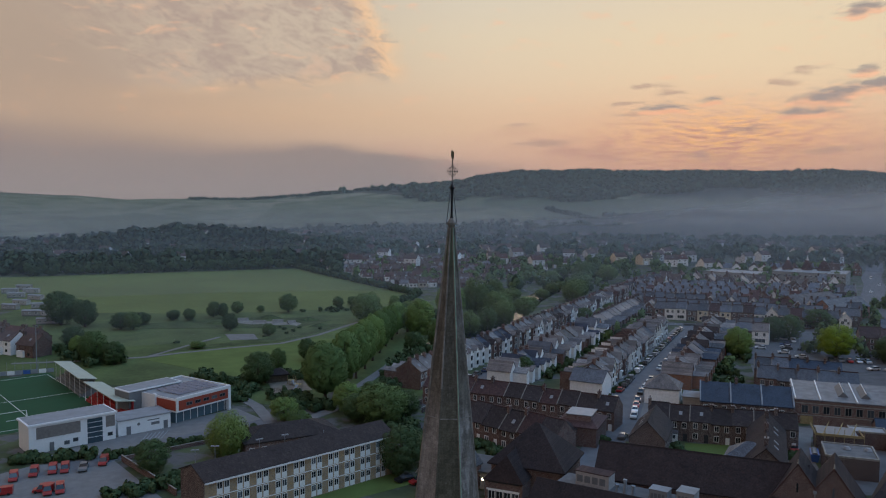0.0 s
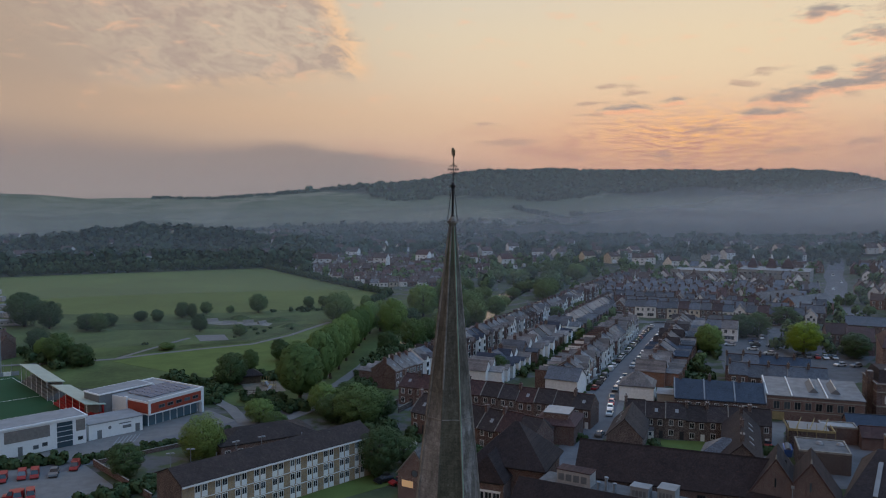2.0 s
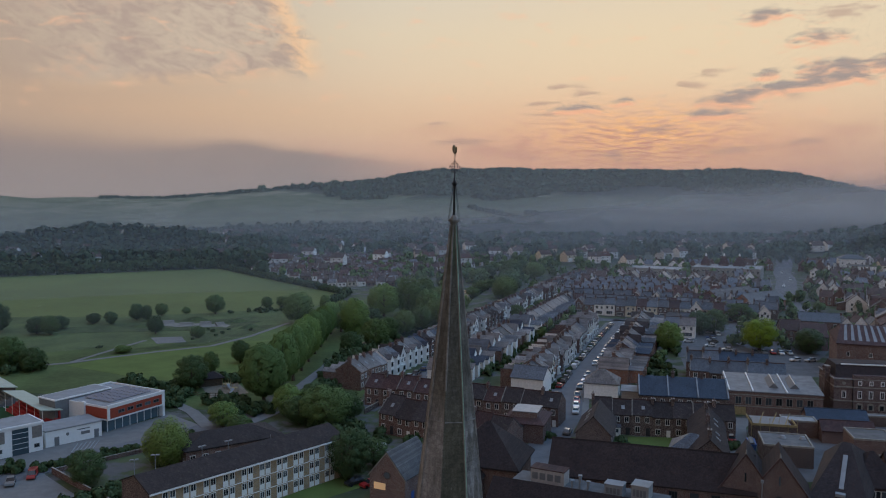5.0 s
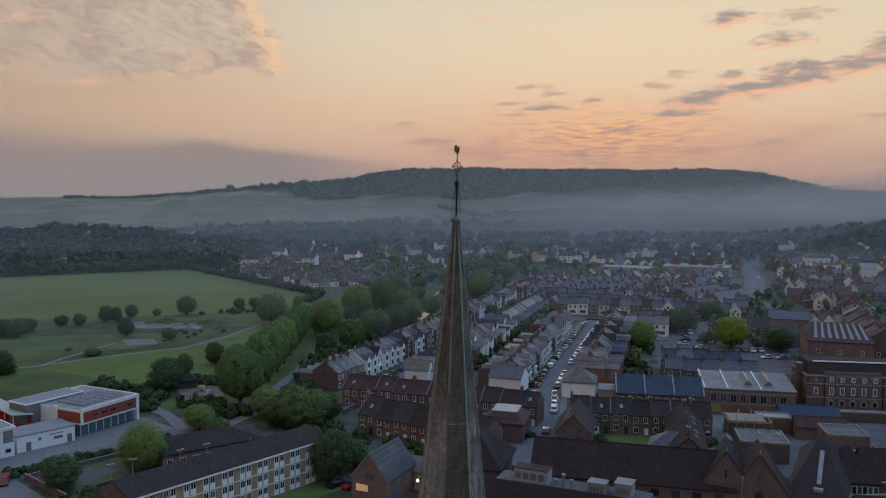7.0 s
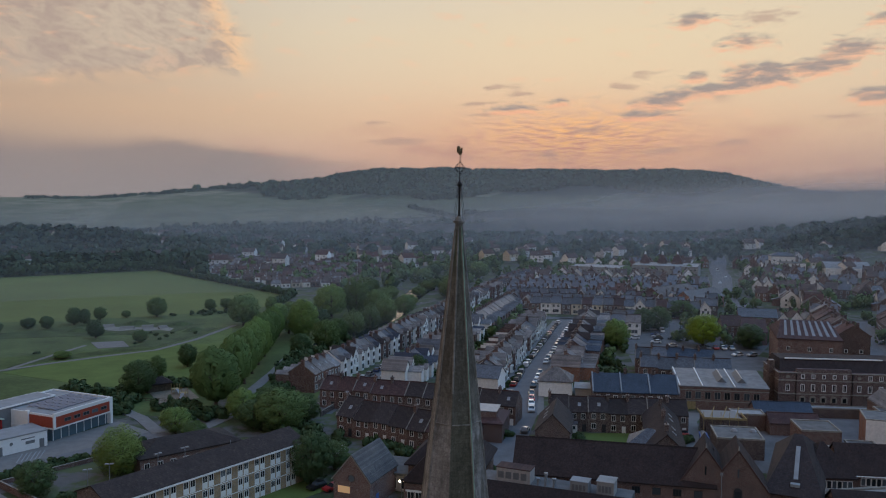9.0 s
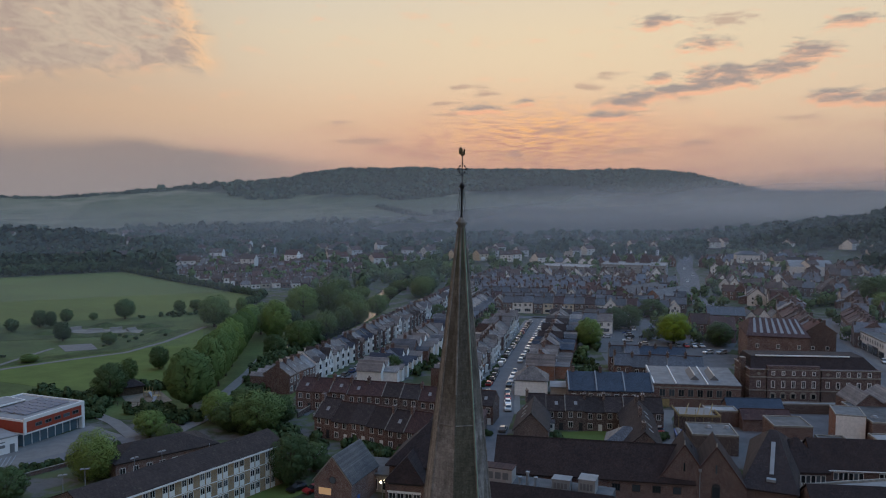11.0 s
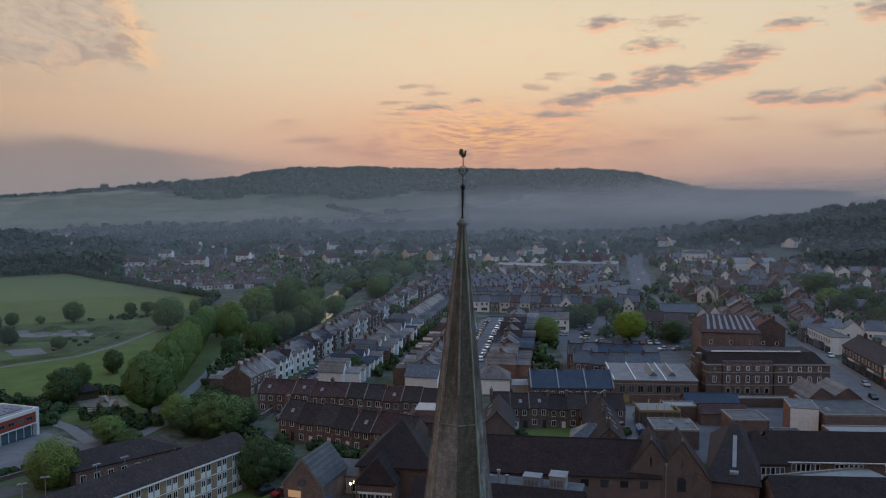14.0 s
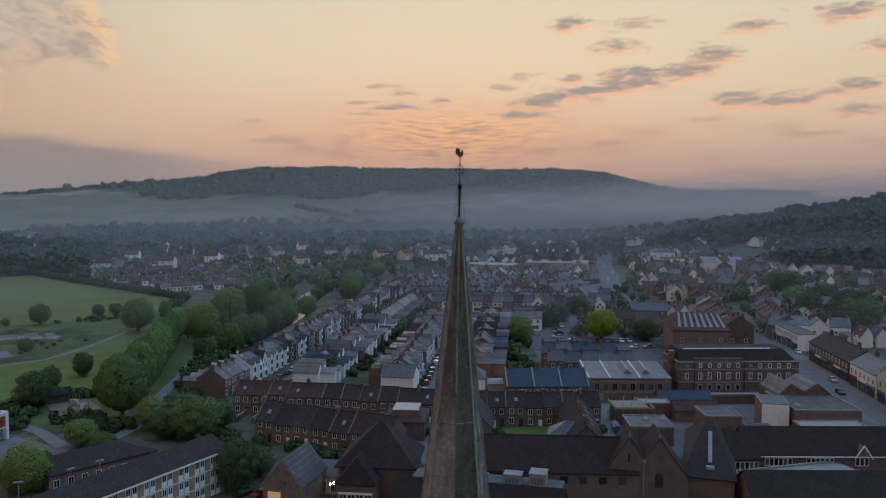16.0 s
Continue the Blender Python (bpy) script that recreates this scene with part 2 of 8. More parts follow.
def tiled(name, col, course=0.28, wide=0.3, rough=0.7, tint=0.25, lichen=(0.22, 0.21, 0.15), moss=0.35, isl=False):
    """Roof tiles or slates: courses, single tiles of slightly different tone, lichen and stains."""
    mat, k, bsdf = shader(name, rough, 0.0, 0.35)
    pos = k.n("ShaderNodeTexCoord").outputs["Object"]
    sep = k.n("ShaderNodeSeparateXYZ", Vector=pos).outputs
    b = k.n("ShaderNodeTexBrick", Vector=k.xyz(k.m("ADD", sep[0], k.m("MULTIPLY", sep[1], 0.0)), k.m("MULTIPLY", sep[2], 1.4)), Scale=1.0)
    b.inputs["Brick Width"].default_value, b.inputs["Row Height"].default_value, b.inputs["Mortar Size"].default_value = wide, course, 0.012
    for key, f in (("Color1", 0.75), ("Color2", 1.25)):
        b.inputs[key].default_value = (*(c * f for c in col), 1)
    b.inputs["Mortar"].default_value = (*(c * 0.35 for c in col), 1)
    big = k.noise(pos, 0.35, 6, 0.65)
    c = k.mix(1.0, b.outputs[0], k.ramp(big, [(0.3, (0.7, 0.7, 0.72)), (0.7, (1.25, 1.2, 1.15))]), "MULTIPLY")
    lich = k.noise(pos, 1.6, 6, 0.7)
    c = k.mix(k.m("MULTIPLY", k.step(lich, 0.55, 0.75), moss), c, (*lichen, 1))
    r = pick(k, isl)
    c = k.mix(1.0, c, k.ramp(r, [(0, (1 - tint,) * 3), (0.35, (1.05, 0.95, 0.9)), (0.7, (0.95, 1.0, 1.05)), (1, (1 + tint,) * 3)]), "MULTIPLY")
    k.put(bsdf.inputs["Base Color"], c)
    bump = k.n("ShaderNodeBump", Strength=0.5, Distance=0.03, Height=k.m("ADD", b.outputs["Fac"], k.m("MULTIPLY", lich, -0.6)))
    bump.invert = True
    k.put(bsdf.inputs["Normal"], bump.outputs[0])
    return mat


def leaves(name, col, vary=0.16):
    mat, k, bsdf = shader(name, 0.75, 0.0, 0.2)
    r = k.n("ShaderNodeNewGeometry").outputs["Random Per Island"]
    o = k.n("ShaderNodeObjectInfo").outputs["Random"]
    lo, hi = tuple(c * (1 - vary) for c in col), tuple(c * (1 + vary) for c in col)
    c = k.ramp(r, [(0, lo), (0.6, col), (1, hi)])
    c = k.mix(1.0, c, k.ramp(o, [(0, (0.68, 0.72, 0.76)), (0.5, (1, 1, 1)), (1, (1.28, 1.25, 1.05))]), "MULTIPLY")
    k.put(bsdf.inputs["Base Color"], c)
    return mat


def glass_dark(name, col=(0.03, 0.035, 0.04), rough=0.12):
    mat, k, bsdf = shader(name, rough, 0.0, 0.6)
    r = k.n("ShaderNodeObjectInfo").outputs["Random"]
    k.put(bsdf.inputs["Base Color"], k.ramp(r, [(0, tuple(c * 0.5 for c in col)), (0.7, col), (1, tuple(min(1, c * 4) for c in col))]))
    return mat


def stone_spire():
    """Weathered ashlar: each of the eight faces has its own share of moss, brown lichen and scrubbed pale stone."""
    mat, k, bsdf = shader("spire_stone", 0.92)
    pos = k.n("ShaderNodeTexCoord").outputs["Object"]
    sep = k.n("ShaderNodeSeparateXYZ", Vector=pos).outputs
    turn = k.m("ARCTAN2", sep[1], sep[0])
    b = k.n("ShaderNodeTexBrick", Vector=k.xyz(k.m("MULTIPLY", turn, 3.4), sep[2]), Scale=1.0)
    b.inputs["Brick Width"].default_value, b.inputs["Row Height"].default_value, b.inputs["Mortar Size"].default_value = 0.62, 0.33, 0.012
    b.inputs["Color1"].default_value, b.inputs["Color2"].default_value, b.inputs["Mortar"].default_value = (0.80, 0.80, 0.80, 1), (1.08, 1.07, 1.06, 1), (0.74, 0.73, 0.72, 1)
    face = k.m("FLOORED_MODULO", k.m("SUBTRACT", k.m("MULTIPLY", turn, 57.2958), SPIRE_TURN), 360.0)
    streak = k.noise(k.xyz(sep[0], sep[1], k.m("MULTIPLY", sep[2], 0.3)), 1.6, 7, 0.66)
    blot = k.noise(pos, 0.9, 6, 0.68)
    fine = k.noise(pos, 7.0, 5, 0.7)
    warp = k.m("ADD", face, k.m("MULTIPLY", k.m("SUBTRACT", streak, 0.5), 5.0))
    def sector(lo, hi):
        return k.m("MULTIPLY", k.step(warp, lo - 1.2, lo + 1.2), k.step(warp, hi + 1.2, hi - 1.2))
    mossy, west, east = sector(225.0, 270.0), sector(135.0, 180.0), sector(270.0, 315.0)
    below = k.step(k.m("ADD", sep[2], k.m("MULTIPLY", k.m("SUBTRACT", blot, 0.5), 5.0)), 45.2, 42.2)
    bare = k.mix(k.step(k.m("ADD", k.m("MULTIPLY", blot, 0.5), k.m("MULTIPLY", fine, 0.5)), 0.36, 0.64), (0.21, 0.193, 0.183, 1), (0.37, 0.35, 0.34, 1))
    brown = k.mix(k.step(k.m("ADD", k.m("MULTIPLY", streak, 0.6), k.m("MULTIPLY", fine, 0.4)), 0.38, 0.62), (0.096, 0.085, 0.069, 1), (0.172, 0.155, 0.132, 1))
    moss = k.mix(k.step(k.m("ADD", k.m("MULTIPLY", blot, 0.4), k.m("MULTIPLY", fine, 0.6)), 0.36, 0.64), (0.066, 0.063, 0.040, 1), (0.125, 0.115, 0.082, 1))
    # lichen browns above the string course, scrubbed stone below it
    c = k.mix(k.m("ADD", k.m("MULTIPLY", below, 0.72), k.m("MULTIPLY", k.step(blot, 0.52, 0.70), 0.3), clamp=True), brown, bare)
    c = k.mix(k.m("MULTIPLY", west, 0.85), c, bare)
    c = k.mix(k.m("MULTIPLY", east, k.m("MULTIPLY", k.step(streak, 0.56, 0.44), 0.7)), c, brown)
    c = k.mix(k.m("MULTIPLY", mossy, k.m("ADD", 0.45, k.m("MULTIPLY", k.step(sep[2], 46.0, 42.0), 0.5))), c, moss)
    # white lichen spots, rain-dark streaks and green algae at the very top
    c = k.mix(k.m("MULTIPLY", k.step(k.noise(pos, 2.4, 3, 0.5), 0.70, 0.76), 0.55), c, (0.26, 0.25, 0.21, 1))
    c = k.mix(1.0, c, k.ramp(k.noise(k.xyz(k.m("MULTIPLY", sep[0], 3.0), k.m("MULTIPLY", sep[1], 3.0), k.m("MULTIPLY", sep[2], 0.22)), 1.0, 5, 0.6), [(0.34, (0.72, 0.72, 0.73)), (0.6, (1.06, 1.06, 1.05))]), "MULTIPLY")
    c = k.mix(k.m("MULTIPLY", k.step(k.m("ADD", sep[2], k.m("MULTIPLY", blot, 4.0)), 54.5, 58.5), 0.6), c, (0.085, 0.115, 0.06, 1))
    c = k.mix(1.0, c, b.outputs[0], "MULTIPLY")
    k.put(bsdf.inputs["Base Color"], c)
    bump = k.n("ShaderNodeBump", Strength=0.6, Distance=0.04, Height=k.m("SUBTRACT", fine, b.outputs["Fac"]))
    k.put(bsdf.inputs["Normal"], bump.outputs[0])
    return mat


SPIRE_TURN, STRIP = 20.6, 6
BRICK_RED = brick("red_brick", (0.136, 0.080, 0.074))
BRICK_DARK = brick("dark_brick", (0.092, 0.066, 0.066))
BRICK_HALL = brick("plum_brick", (0.116, 0.079, 0.083), tint=0.05)
BRICK_BUFF = brick("buff_brick", (0.34, 0.25, 0.145), tint=0.1)
BRICK_ORANGE = brick("orange_brick", (0.25, 0.115, 0.075))
RENDER_WHITE = plain("white_render", (0.80, 0.79, 0.77), 0.85, vary=0.12, tint=0.12)
RENDER_CREAM = plain("cream_render", (0.60, 0.54, 0.42), 0.85, vary=0.12, tint=0.15)
RENDER_GREY = plain("grey_render", (0.36, 0.35, 0.34), 0.85, vary=0.15, tint=0.2)
WHITE_CLAD = plain("white_cladding", (0.74, 0.74, 0.73), 0.6, vary=0.06)
RED_CLAD = plain("red_cladding", (0.30, 0.058, 0.034), 0.6, vary=0.12)
GREY_CLAD = plain("grey_cladding", (0.16, 0.165, 0.17), 0.6, vary=0.15)
TAN_CLAD = plain("louvre_grey", (0.20, 0.18, 0.165), 0.6, vary=0.2)
SLATE = tiled("slate", (0.096, 0.104, 0.122), 0.22, 0.3, 0.5, tint=0.42)
SLATE_BLUE = tiled("blue_slate", (0.035, 0.050, 0.082), 0.22, 0.3, 0.5, tint=0.08, moss=0.12)
TILE_BROWN = tiled("brown_tile", (0.048, 0.038, 0.038), 0.27, 0.28, 0.85)
TILE_DARK = tiled("dark_brown_tile", (0.036, 0.0265, 0.0265), 0.27, 0.28, 0.9, lichen=(0.105, 0.048, 0.036), moss=0.6)
TILE_RED = tiled("red_tile", (0.082, 0.046, 0.044), 0.27, 0.28, 0.85)
TILE_GREY = tiled("grey_tile", (0.20, 0.195, 0.195), 0.3, 0.33, 0.75, tint=0.45)
CHAPEL_SLATE = tiled("chapel_slate", (0.115, 0.12, 0.128), 0.24, 0.3, 0.75, tint=0.02, moss=0.5)
FLAT_FELT = plain("roof_felt", (0.115, 0.12, 0.125), 0.85, vary=0.3, scale=0.5, tint=0.25)
FLAT_PALE = plain("pale_membrane", (0.26, 0.27, 0.28), 0.7, vary=0.15, scale=0.4)
LEAD = plain("lead_sheet", (0.24, 0.26, 0.28), 0.5, vary=0.2, scale=0.8)
GREEN_SHEET = plain("pale_green_sheeting", (0.40, 0.44, 0.36), 0.55, vary=0.12, scale=0.5)
WHITE_PAINT = plain("white_paint", (0.76, 0.76, 0.74), 0.5, vary=0.08)
DARK_PAINT = plain("dark_paint", (0.035, 0.035, 0.04), 0.5)
RED_PAINT = plain("red_paint", (0.42, 0.03, 0.025), 0.4)
BLUE_PAINT = plain("blue_paint", (0.05, 0.12, 0.35), 0.4)
PANE = glass_dark("window_glass")
IRON = plain("wrought_iron", (0.02, 0.021, 0.022), 0.5, 0.6)
GILT = plain("weathered_gilt", (0.10, 0.075, 0.03), 0.45, 0.7)
COPPER = plain("verdigris_strip", (0.24, 0.34, 0.27), 0.7)
FAR = {"red_brick": brick("far_red_brick", (0.135, 0.07, 0.058), tint=0.3, isl=True), "dark_brick": brick("far_dark_brick", (0.10, 0.06, 0.053), tint=0.3, isl=True),
       "orange_brick": brick("far_orange_brick", (0.19, 0.095, 0.07), isl=True), "white_render": plain("far_white_render", (0.80, 0.80, 0.79), 0.85, vary=0.12, tint=0.2, isl=True),
       "cream_render": plain("far_cream_render", (0.58, 0.52, 0.41), 0.85, vary=0.12, tint=0.2, isl=True), "slate": tiled("far_slate", (0.15, 0.163, 0.19), 0.22, 0.3, 0.55, isl=True),
       "brown_tile": tiled("far_brown_tile", (0.115, 0.083, 0.074), 0.27, 0.28, 0.85, isl=True), "red_tile": tiled("far_red_tile", (0.12, 0.066, 0.058), 0.27, 0.28, 0.85, isl=True),
       "grey_tile": tiled("far_grey_tile", (0.20, 0.20, 0.205), 0.3, 0.33, 0.8, tint=0.3, isl=True)}
STONE = stone_spire()
WATER = plain("river_water", (0.02, 0.025, 0.025), 0.06, vary=0.2, spec=0.6)
RED_SEAT = plain("red_seats", (0.36, 0.03, 0.03), 0.6)
GLASS_BLUE = glass_dark("blue_tinted_glass", (0.05, 0.08, 0.10), 0.1)
SOLAR = plain("solar_cells", (0.085, 0.095, 0.14), 0.25, vary=0.15, spec=0.6)
PAINTS = [plain("car_" + n, c, 0.3, spec=0.5, vary=0.04) for n, c in (("white", (0.72, 0.72, 0.72)), ("black", (0.02, 0.02, 0.022)), ("silver", (0.42, 0.43, 0.44)), ("red", (0.34, 0.025, 0.025)), ("blue", (0.04, 0.07, 0.18)), ("grey", (0.14, 0.145, 0.15)))]
TYRE = plain("tyre", (0.02, 0.02, 0.02), 0.9)


def glowing(name, col, power):
    mat, k, bsdf = shader(name, 0.4)
    k.put(bsdf.inputs["Base Color"], (*col, 1)), k.put(bsdf.inputs["Emission Color"], (*col, 1)), k.put(bsdf.inputs["Emission Strength"], power)
    return mat


LAMP_WARM = glowing("lit_lamp", (1.0, 0.82, 0.55), 6.0)
SHOP_LIT = glowing("lit_shop_window", (1.0, 0.62, 0.32), 0.16)
STONE_ROLL = plain("weathered_roll", (0.20, 0.185, 0.165), 0.92, vary=0.45, scale=0.9, bump=0.4, grain=5)
STONE_PALE = plain("ridge_stone", (0.27, 0.255, 0.225), 0.9, vary=0.35, scale=1.2, bump=0.4, grain=6)
BARK = plain("bark", (0.09, 0.07, 0.05), 0.95, vary=0.4, bump=0.5)
LEAF_MID = leaves("leaves_mid", (0.155, 0.225, 0.070))
LEAF_AVENUE = leaves("leaves_avenue", (0.165, 0.245, 0.070))
LEAF_DARK = leaves("leaves_dark", (0.088, 0.135, 0.050))
LEAF_LIME = leaves("leaves_lime", (0.22, 0.30, 0.03))
LEAF_WILLOW = leaves("leaves_willow", (0.15, 0.205, 0.06))
LEAF_SHRUB = leaves("leaves_shrub", (0.050, 0.078, 0.034), 0.16)
LEAF_WOOD = leaves("leaves_wood", (0.036, 0.060, 0.036), 0.10)
# distant foliage: the blue cast of haze is mixed into the leaf colour
LEAF_HAZED = leaves("leaves_hazed", (0.064, 0.108, 0.066), 0.12)
TARMAC = plain("tarmac", (0.14, 0.143, 0.152), 0.9, vary=0.2, scale=0.25, grain=4)
PAVING = plain("paving", (0.185, 0.18, 0.175), 0.9, vary=0.15, scale=0.5)
SHEET_GREY = plain("grey_sheet", (0.175, 0.18, 0.19), 0.6, vary=0.3, scale=0.5, tint=0.15)
CAR_PARK = plain("worn_tarmac", (0.115, 0.118, 0.125), 0.9, vary=0.25, scale=0.3)
CONCRETE = plain("concrete", (0.29, 0.29, 0.285), 0.9, vary=0.18, scale=0.4)
LAWN = plain("lawn", (0.105, 0.148, 0.036), 0.95, vary=0.2, scale=0.12, grain=3)
GRASS = plain("meadow_grass", (0.128, 0.160, 0.045), 0.95, vary=0.2, scale=0.012, grain=0.3)
GRASS_ROUGH = plain("rough_grass", (0.080, 0.112, 0.036), 0.95, vary=0.35, scale=0.05, grain=0.6)
TURF = plain("synthetic_turf", (0.018, 0.075, 0.028), 0.9, vary=0.1, scale=0.1)
TIMBER = plain("yellow_scaffold_boards", (0.33, 0.26, 0.13), 0.8, vary=0.3)


def mist(name, col, alpha, swell):
    """A sheet standing in for mist and haze: mostly clear, scatters the sky's light, thicker low down and in drifts."""
    mat = bpy.data.materials.new(name)
    mat.use_nodes = True
    k = Nodes(mat.node_tree)
    pos = k.n("ShaderNodeTexCoord").outputs["Object"]
    sep = k.n("ShaderNodeSeparateXYZ", Vector=pos).outputs
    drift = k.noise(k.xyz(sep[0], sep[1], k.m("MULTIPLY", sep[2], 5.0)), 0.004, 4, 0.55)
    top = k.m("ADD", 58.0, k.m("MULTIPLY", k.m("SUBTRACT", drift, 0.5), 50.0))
    # far sheets stand taller to the right, imitating brighter haze there
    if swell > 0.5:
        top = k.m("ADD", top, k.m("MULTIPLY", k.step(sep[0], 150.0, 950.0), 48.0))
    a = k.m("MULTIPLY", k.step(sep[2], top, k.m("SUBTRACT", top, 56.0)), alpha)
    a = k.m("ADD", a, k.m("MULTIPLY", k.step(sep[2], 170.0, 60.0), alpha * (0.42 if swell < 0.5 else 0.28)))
    # density grows to the right in place of sunset-lit haze
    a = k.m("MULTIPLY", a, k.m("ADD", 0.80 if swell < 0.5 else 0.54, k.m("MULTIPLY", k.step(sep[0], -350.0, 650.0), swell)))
    d = k.n("ShaderNodeBsdfDiffuse", Color=(*col, 1))
    tr = k.n("ShaderNodeBsdfTranslucent", Color=(*col, 1))
    both = k.n("ShaderNodeMixShader", Fac=0.4)
    k.t.links.new(d.outputs[0], both.inputs[1]), k.t.links.new(tr.outputs[0], both.inputs[2])
    clear = k.n("ShaderNodeBsdfTransparent")
    mixed = k.n("ShaderNodeMixShader", Fac=a)
    k.t.links.new(clear.outputs[0], mixed.inputs[1]), k.t.links.new(both.outputs[0], mixed.inputs[2])
    out = k.n("ShaderNodeOutputMaterial")
    k.t.links.new(mixed.outputs[0], out.inputs[0])
    return mat

# ---- building kit ----
class MB:
    """Collects vertices and faces for one mesh."""

    def __init__(self):
        self.v, self.f = [], []

    def add(self, vs, fs):
        o = len(self.v)
        self.v += [tuple(p) for p in vs]
        self.f += [tuple(i + o for i in f) for f in fs]
        return self

    def box(self, x0, x1, y0, y1, z0, z1):
        return self.add([(x0, y0, z0), (x1, y0, z0), (x1, y1, z0), (x0, y1, z0), (x0, y0, z1), (x1, y0, z1), (x1, y1, z1), (x0, y1, z1)],
                        [(0, 3, 2, 1), (4, 5, 6, 7), (0, 1, 5, 4), (1, 2, 6, 5), (2, 3, 7, 6), (3, 0, 4, 7)])

    def slab(self, pts, z0, z1):
        """A plate over a polygon in plan, counter-clockwise."""
        n = len(pts)
        vs = [(x, y, z0) for x, y in pts] + [(x, y, z1) for x, y in pts]
        return self.add(vs, [tuple(range(n - 1, -1, -1)), tuple(range(n, 2 * n))] + [(i, (i + 1) % n, n + (i + 1) % n, n + i) for i in range(n)])

    def prism(self, x0, x1, prof):
        """A profile in (y, z), counter-clockwise seen from +x, drawn out along x."""
        n = len(prof)
        vs = [(x0, y, z) for y, z in prof] + [(x1, y, z) for y, z in prof]
        return self.add(vs, [tuple(range(n - 1, -1, -1)), tuple(range(n, 2 * n))] + [(i, (i + 1) % n, n + (i + 1) % n, n + i) for i in range(n)])

    def tube(self, c, r0, r1, z0, z1, n=8, turn=0.0):
        vs = [(c[0] + r * math.cos(turn + 2 * math.pi * i / n), c[1] + r * math.sin(turn + 2 * math.pi * i / n), z) for r, z in ((r0, z0), (r1, z1)) for i in range(n)]
        return self.add(vs, [tuple(range(n - 1, -1, -1)), tuple(range(n, 2 * n))] + [(i, (i + 1) % n, n + (i + 1) % n, n + i) for i in range(n)])

    def rod(self, a, b, r, n=5):
        a, b = Vector(a), Vector(b)
        q = (b - a).to_track_quat("Z", "Y")
        ring = [q @ Vector((r * math.cos(2 * math.pi * i / n), r * math.sin(2 * math.pi * i / n), 0)) for i in range(n)]
        return self.add([a + p for p in ring] + [b + p for p in ring],
                        [tuple(range(n - 1, -1, -1)), tuple(range(n, 2 * n))] + [(i, (i + 1) % n, n + (i + 1) % n, n + i) for i in range(n)])

    def mesh(self, name, mat, smooth=False):
        me = bpy.data.meshes.new(name)
        me.from_pydata(self.v, [], self.f)
        me.materials.append(mat)
        if smooth:
            me.polygons.foreach_set("use_smooth", [True] * len(me.polygons))
        me.update()
        return me


def part(name, mb, mat, parent, label="", at=None, smooth=False):
    """Links a mesh as one part under a thing or a part."""
    me = mb if isinstance(mb, bpy.types.Mesh) else mb.mesh(name, mat, smooth)
    ob = new(name, me)
    ob.parent = parent
    if at is not None:
        ob.matrix_basis = at
    if label:
        tagged(ob, label)
    return ob


def thing(name, m, label, category, group="", kind=""):
    ob = new(name)
    ob.matrix_basis = m
    return tagged(ob, label, category, group, kind)


def solid(name, mb, mat, label, category, kind="", group="", m=None, smooth=False):
    ob = new(name, mb.mesh(name, mat, smooth))
    if m is not None:
        ob.matrix_basis = m
    return tagged(ob, label, category, group, kind)


def along(p, q, z=0.0):
    """The pose at p whose x axis points at q in plan."""
    return pose(p[0], p[1], z, 0, 0, math.degrees(math.atan2(q[1] - p[1], q[0] - p[0])))


def length(p, q):
    return math.hypot(q[0] - p[0], q[1] - p[1])


# shared window meshes: (width, height) -> frame, pane
_win = {}


def window(parent, x, y, z, w, h, face=-1, frame_mat=None, axis="y", mull=1, pane_mat=None, t=0.09):
    """A window flush on a wall that faces -y or +y (axis y) or -x or +x (axis x): a proud frame with bars, and its pane."""
    frame_mat, pane_mat = frame_mat or WHITE_PAINT, pane_mat or PANE
    key = (round(w, 2), round(h, 2), frame_mat.name, mull, pane_mat.name, t)
    if key not in _win:
        d = 0.10
        f = MB().box(-w / 2, w / 2, -d, 0.02, 0, t).box(-w / 2, w / 2, -d, 0.02, h - t, h).box(-w / 2, -w / 2 + t, -d, 0.02, t, h - t).box(w / 2 - t, w / 2, -d, 0.02, t, h - t)
        for i in range(mull):
            cx = -w / 2 + w * (i + 1) / (mull + 1)
            f.box(cx - 0.035, cx + 0.035, -d + 0.02, 0.02, t, h - t)
        p = MB().box(-w / 2 + t, w / 2 - t, -0.04, -0.01, t, h - t)
        _win[key] = (f.mesh("window", frame_mat), p.mesh("pane", pane_mat))
    rot = {("y", -1): 0, ("y", 1): 180, ("x", 1): 90, ("x", -1): -90}[axis, face]
    ob = part("window", _win[key][0], None, parent, at=pose(x, y, z, 0, 0, rot))
    part("pane", _win[key][1], None, ob)
    return ob


def gable_wall(L, D, he, rise, z0=-0.5, x0=0.0):
    return MB().prism(x0, x0 + L, [(0, z0), (D, z0), (D, he), (D / 2, he + rise), (0, he)])


def gable_roof(L, D, he, rise, o=0.3, ox=0.15, th=0.16, x0=0.0):
    s = rise / (D / 2)
    e = he - o * s
    return MB().prism(x0 - ox, x0 + L + ox, [(-o, e), (D / 2, he + rise - 0.02), (D + o, e), (D + o, e + th), (D / 2, he + rise + th * 1.1), (-o, e + th)])


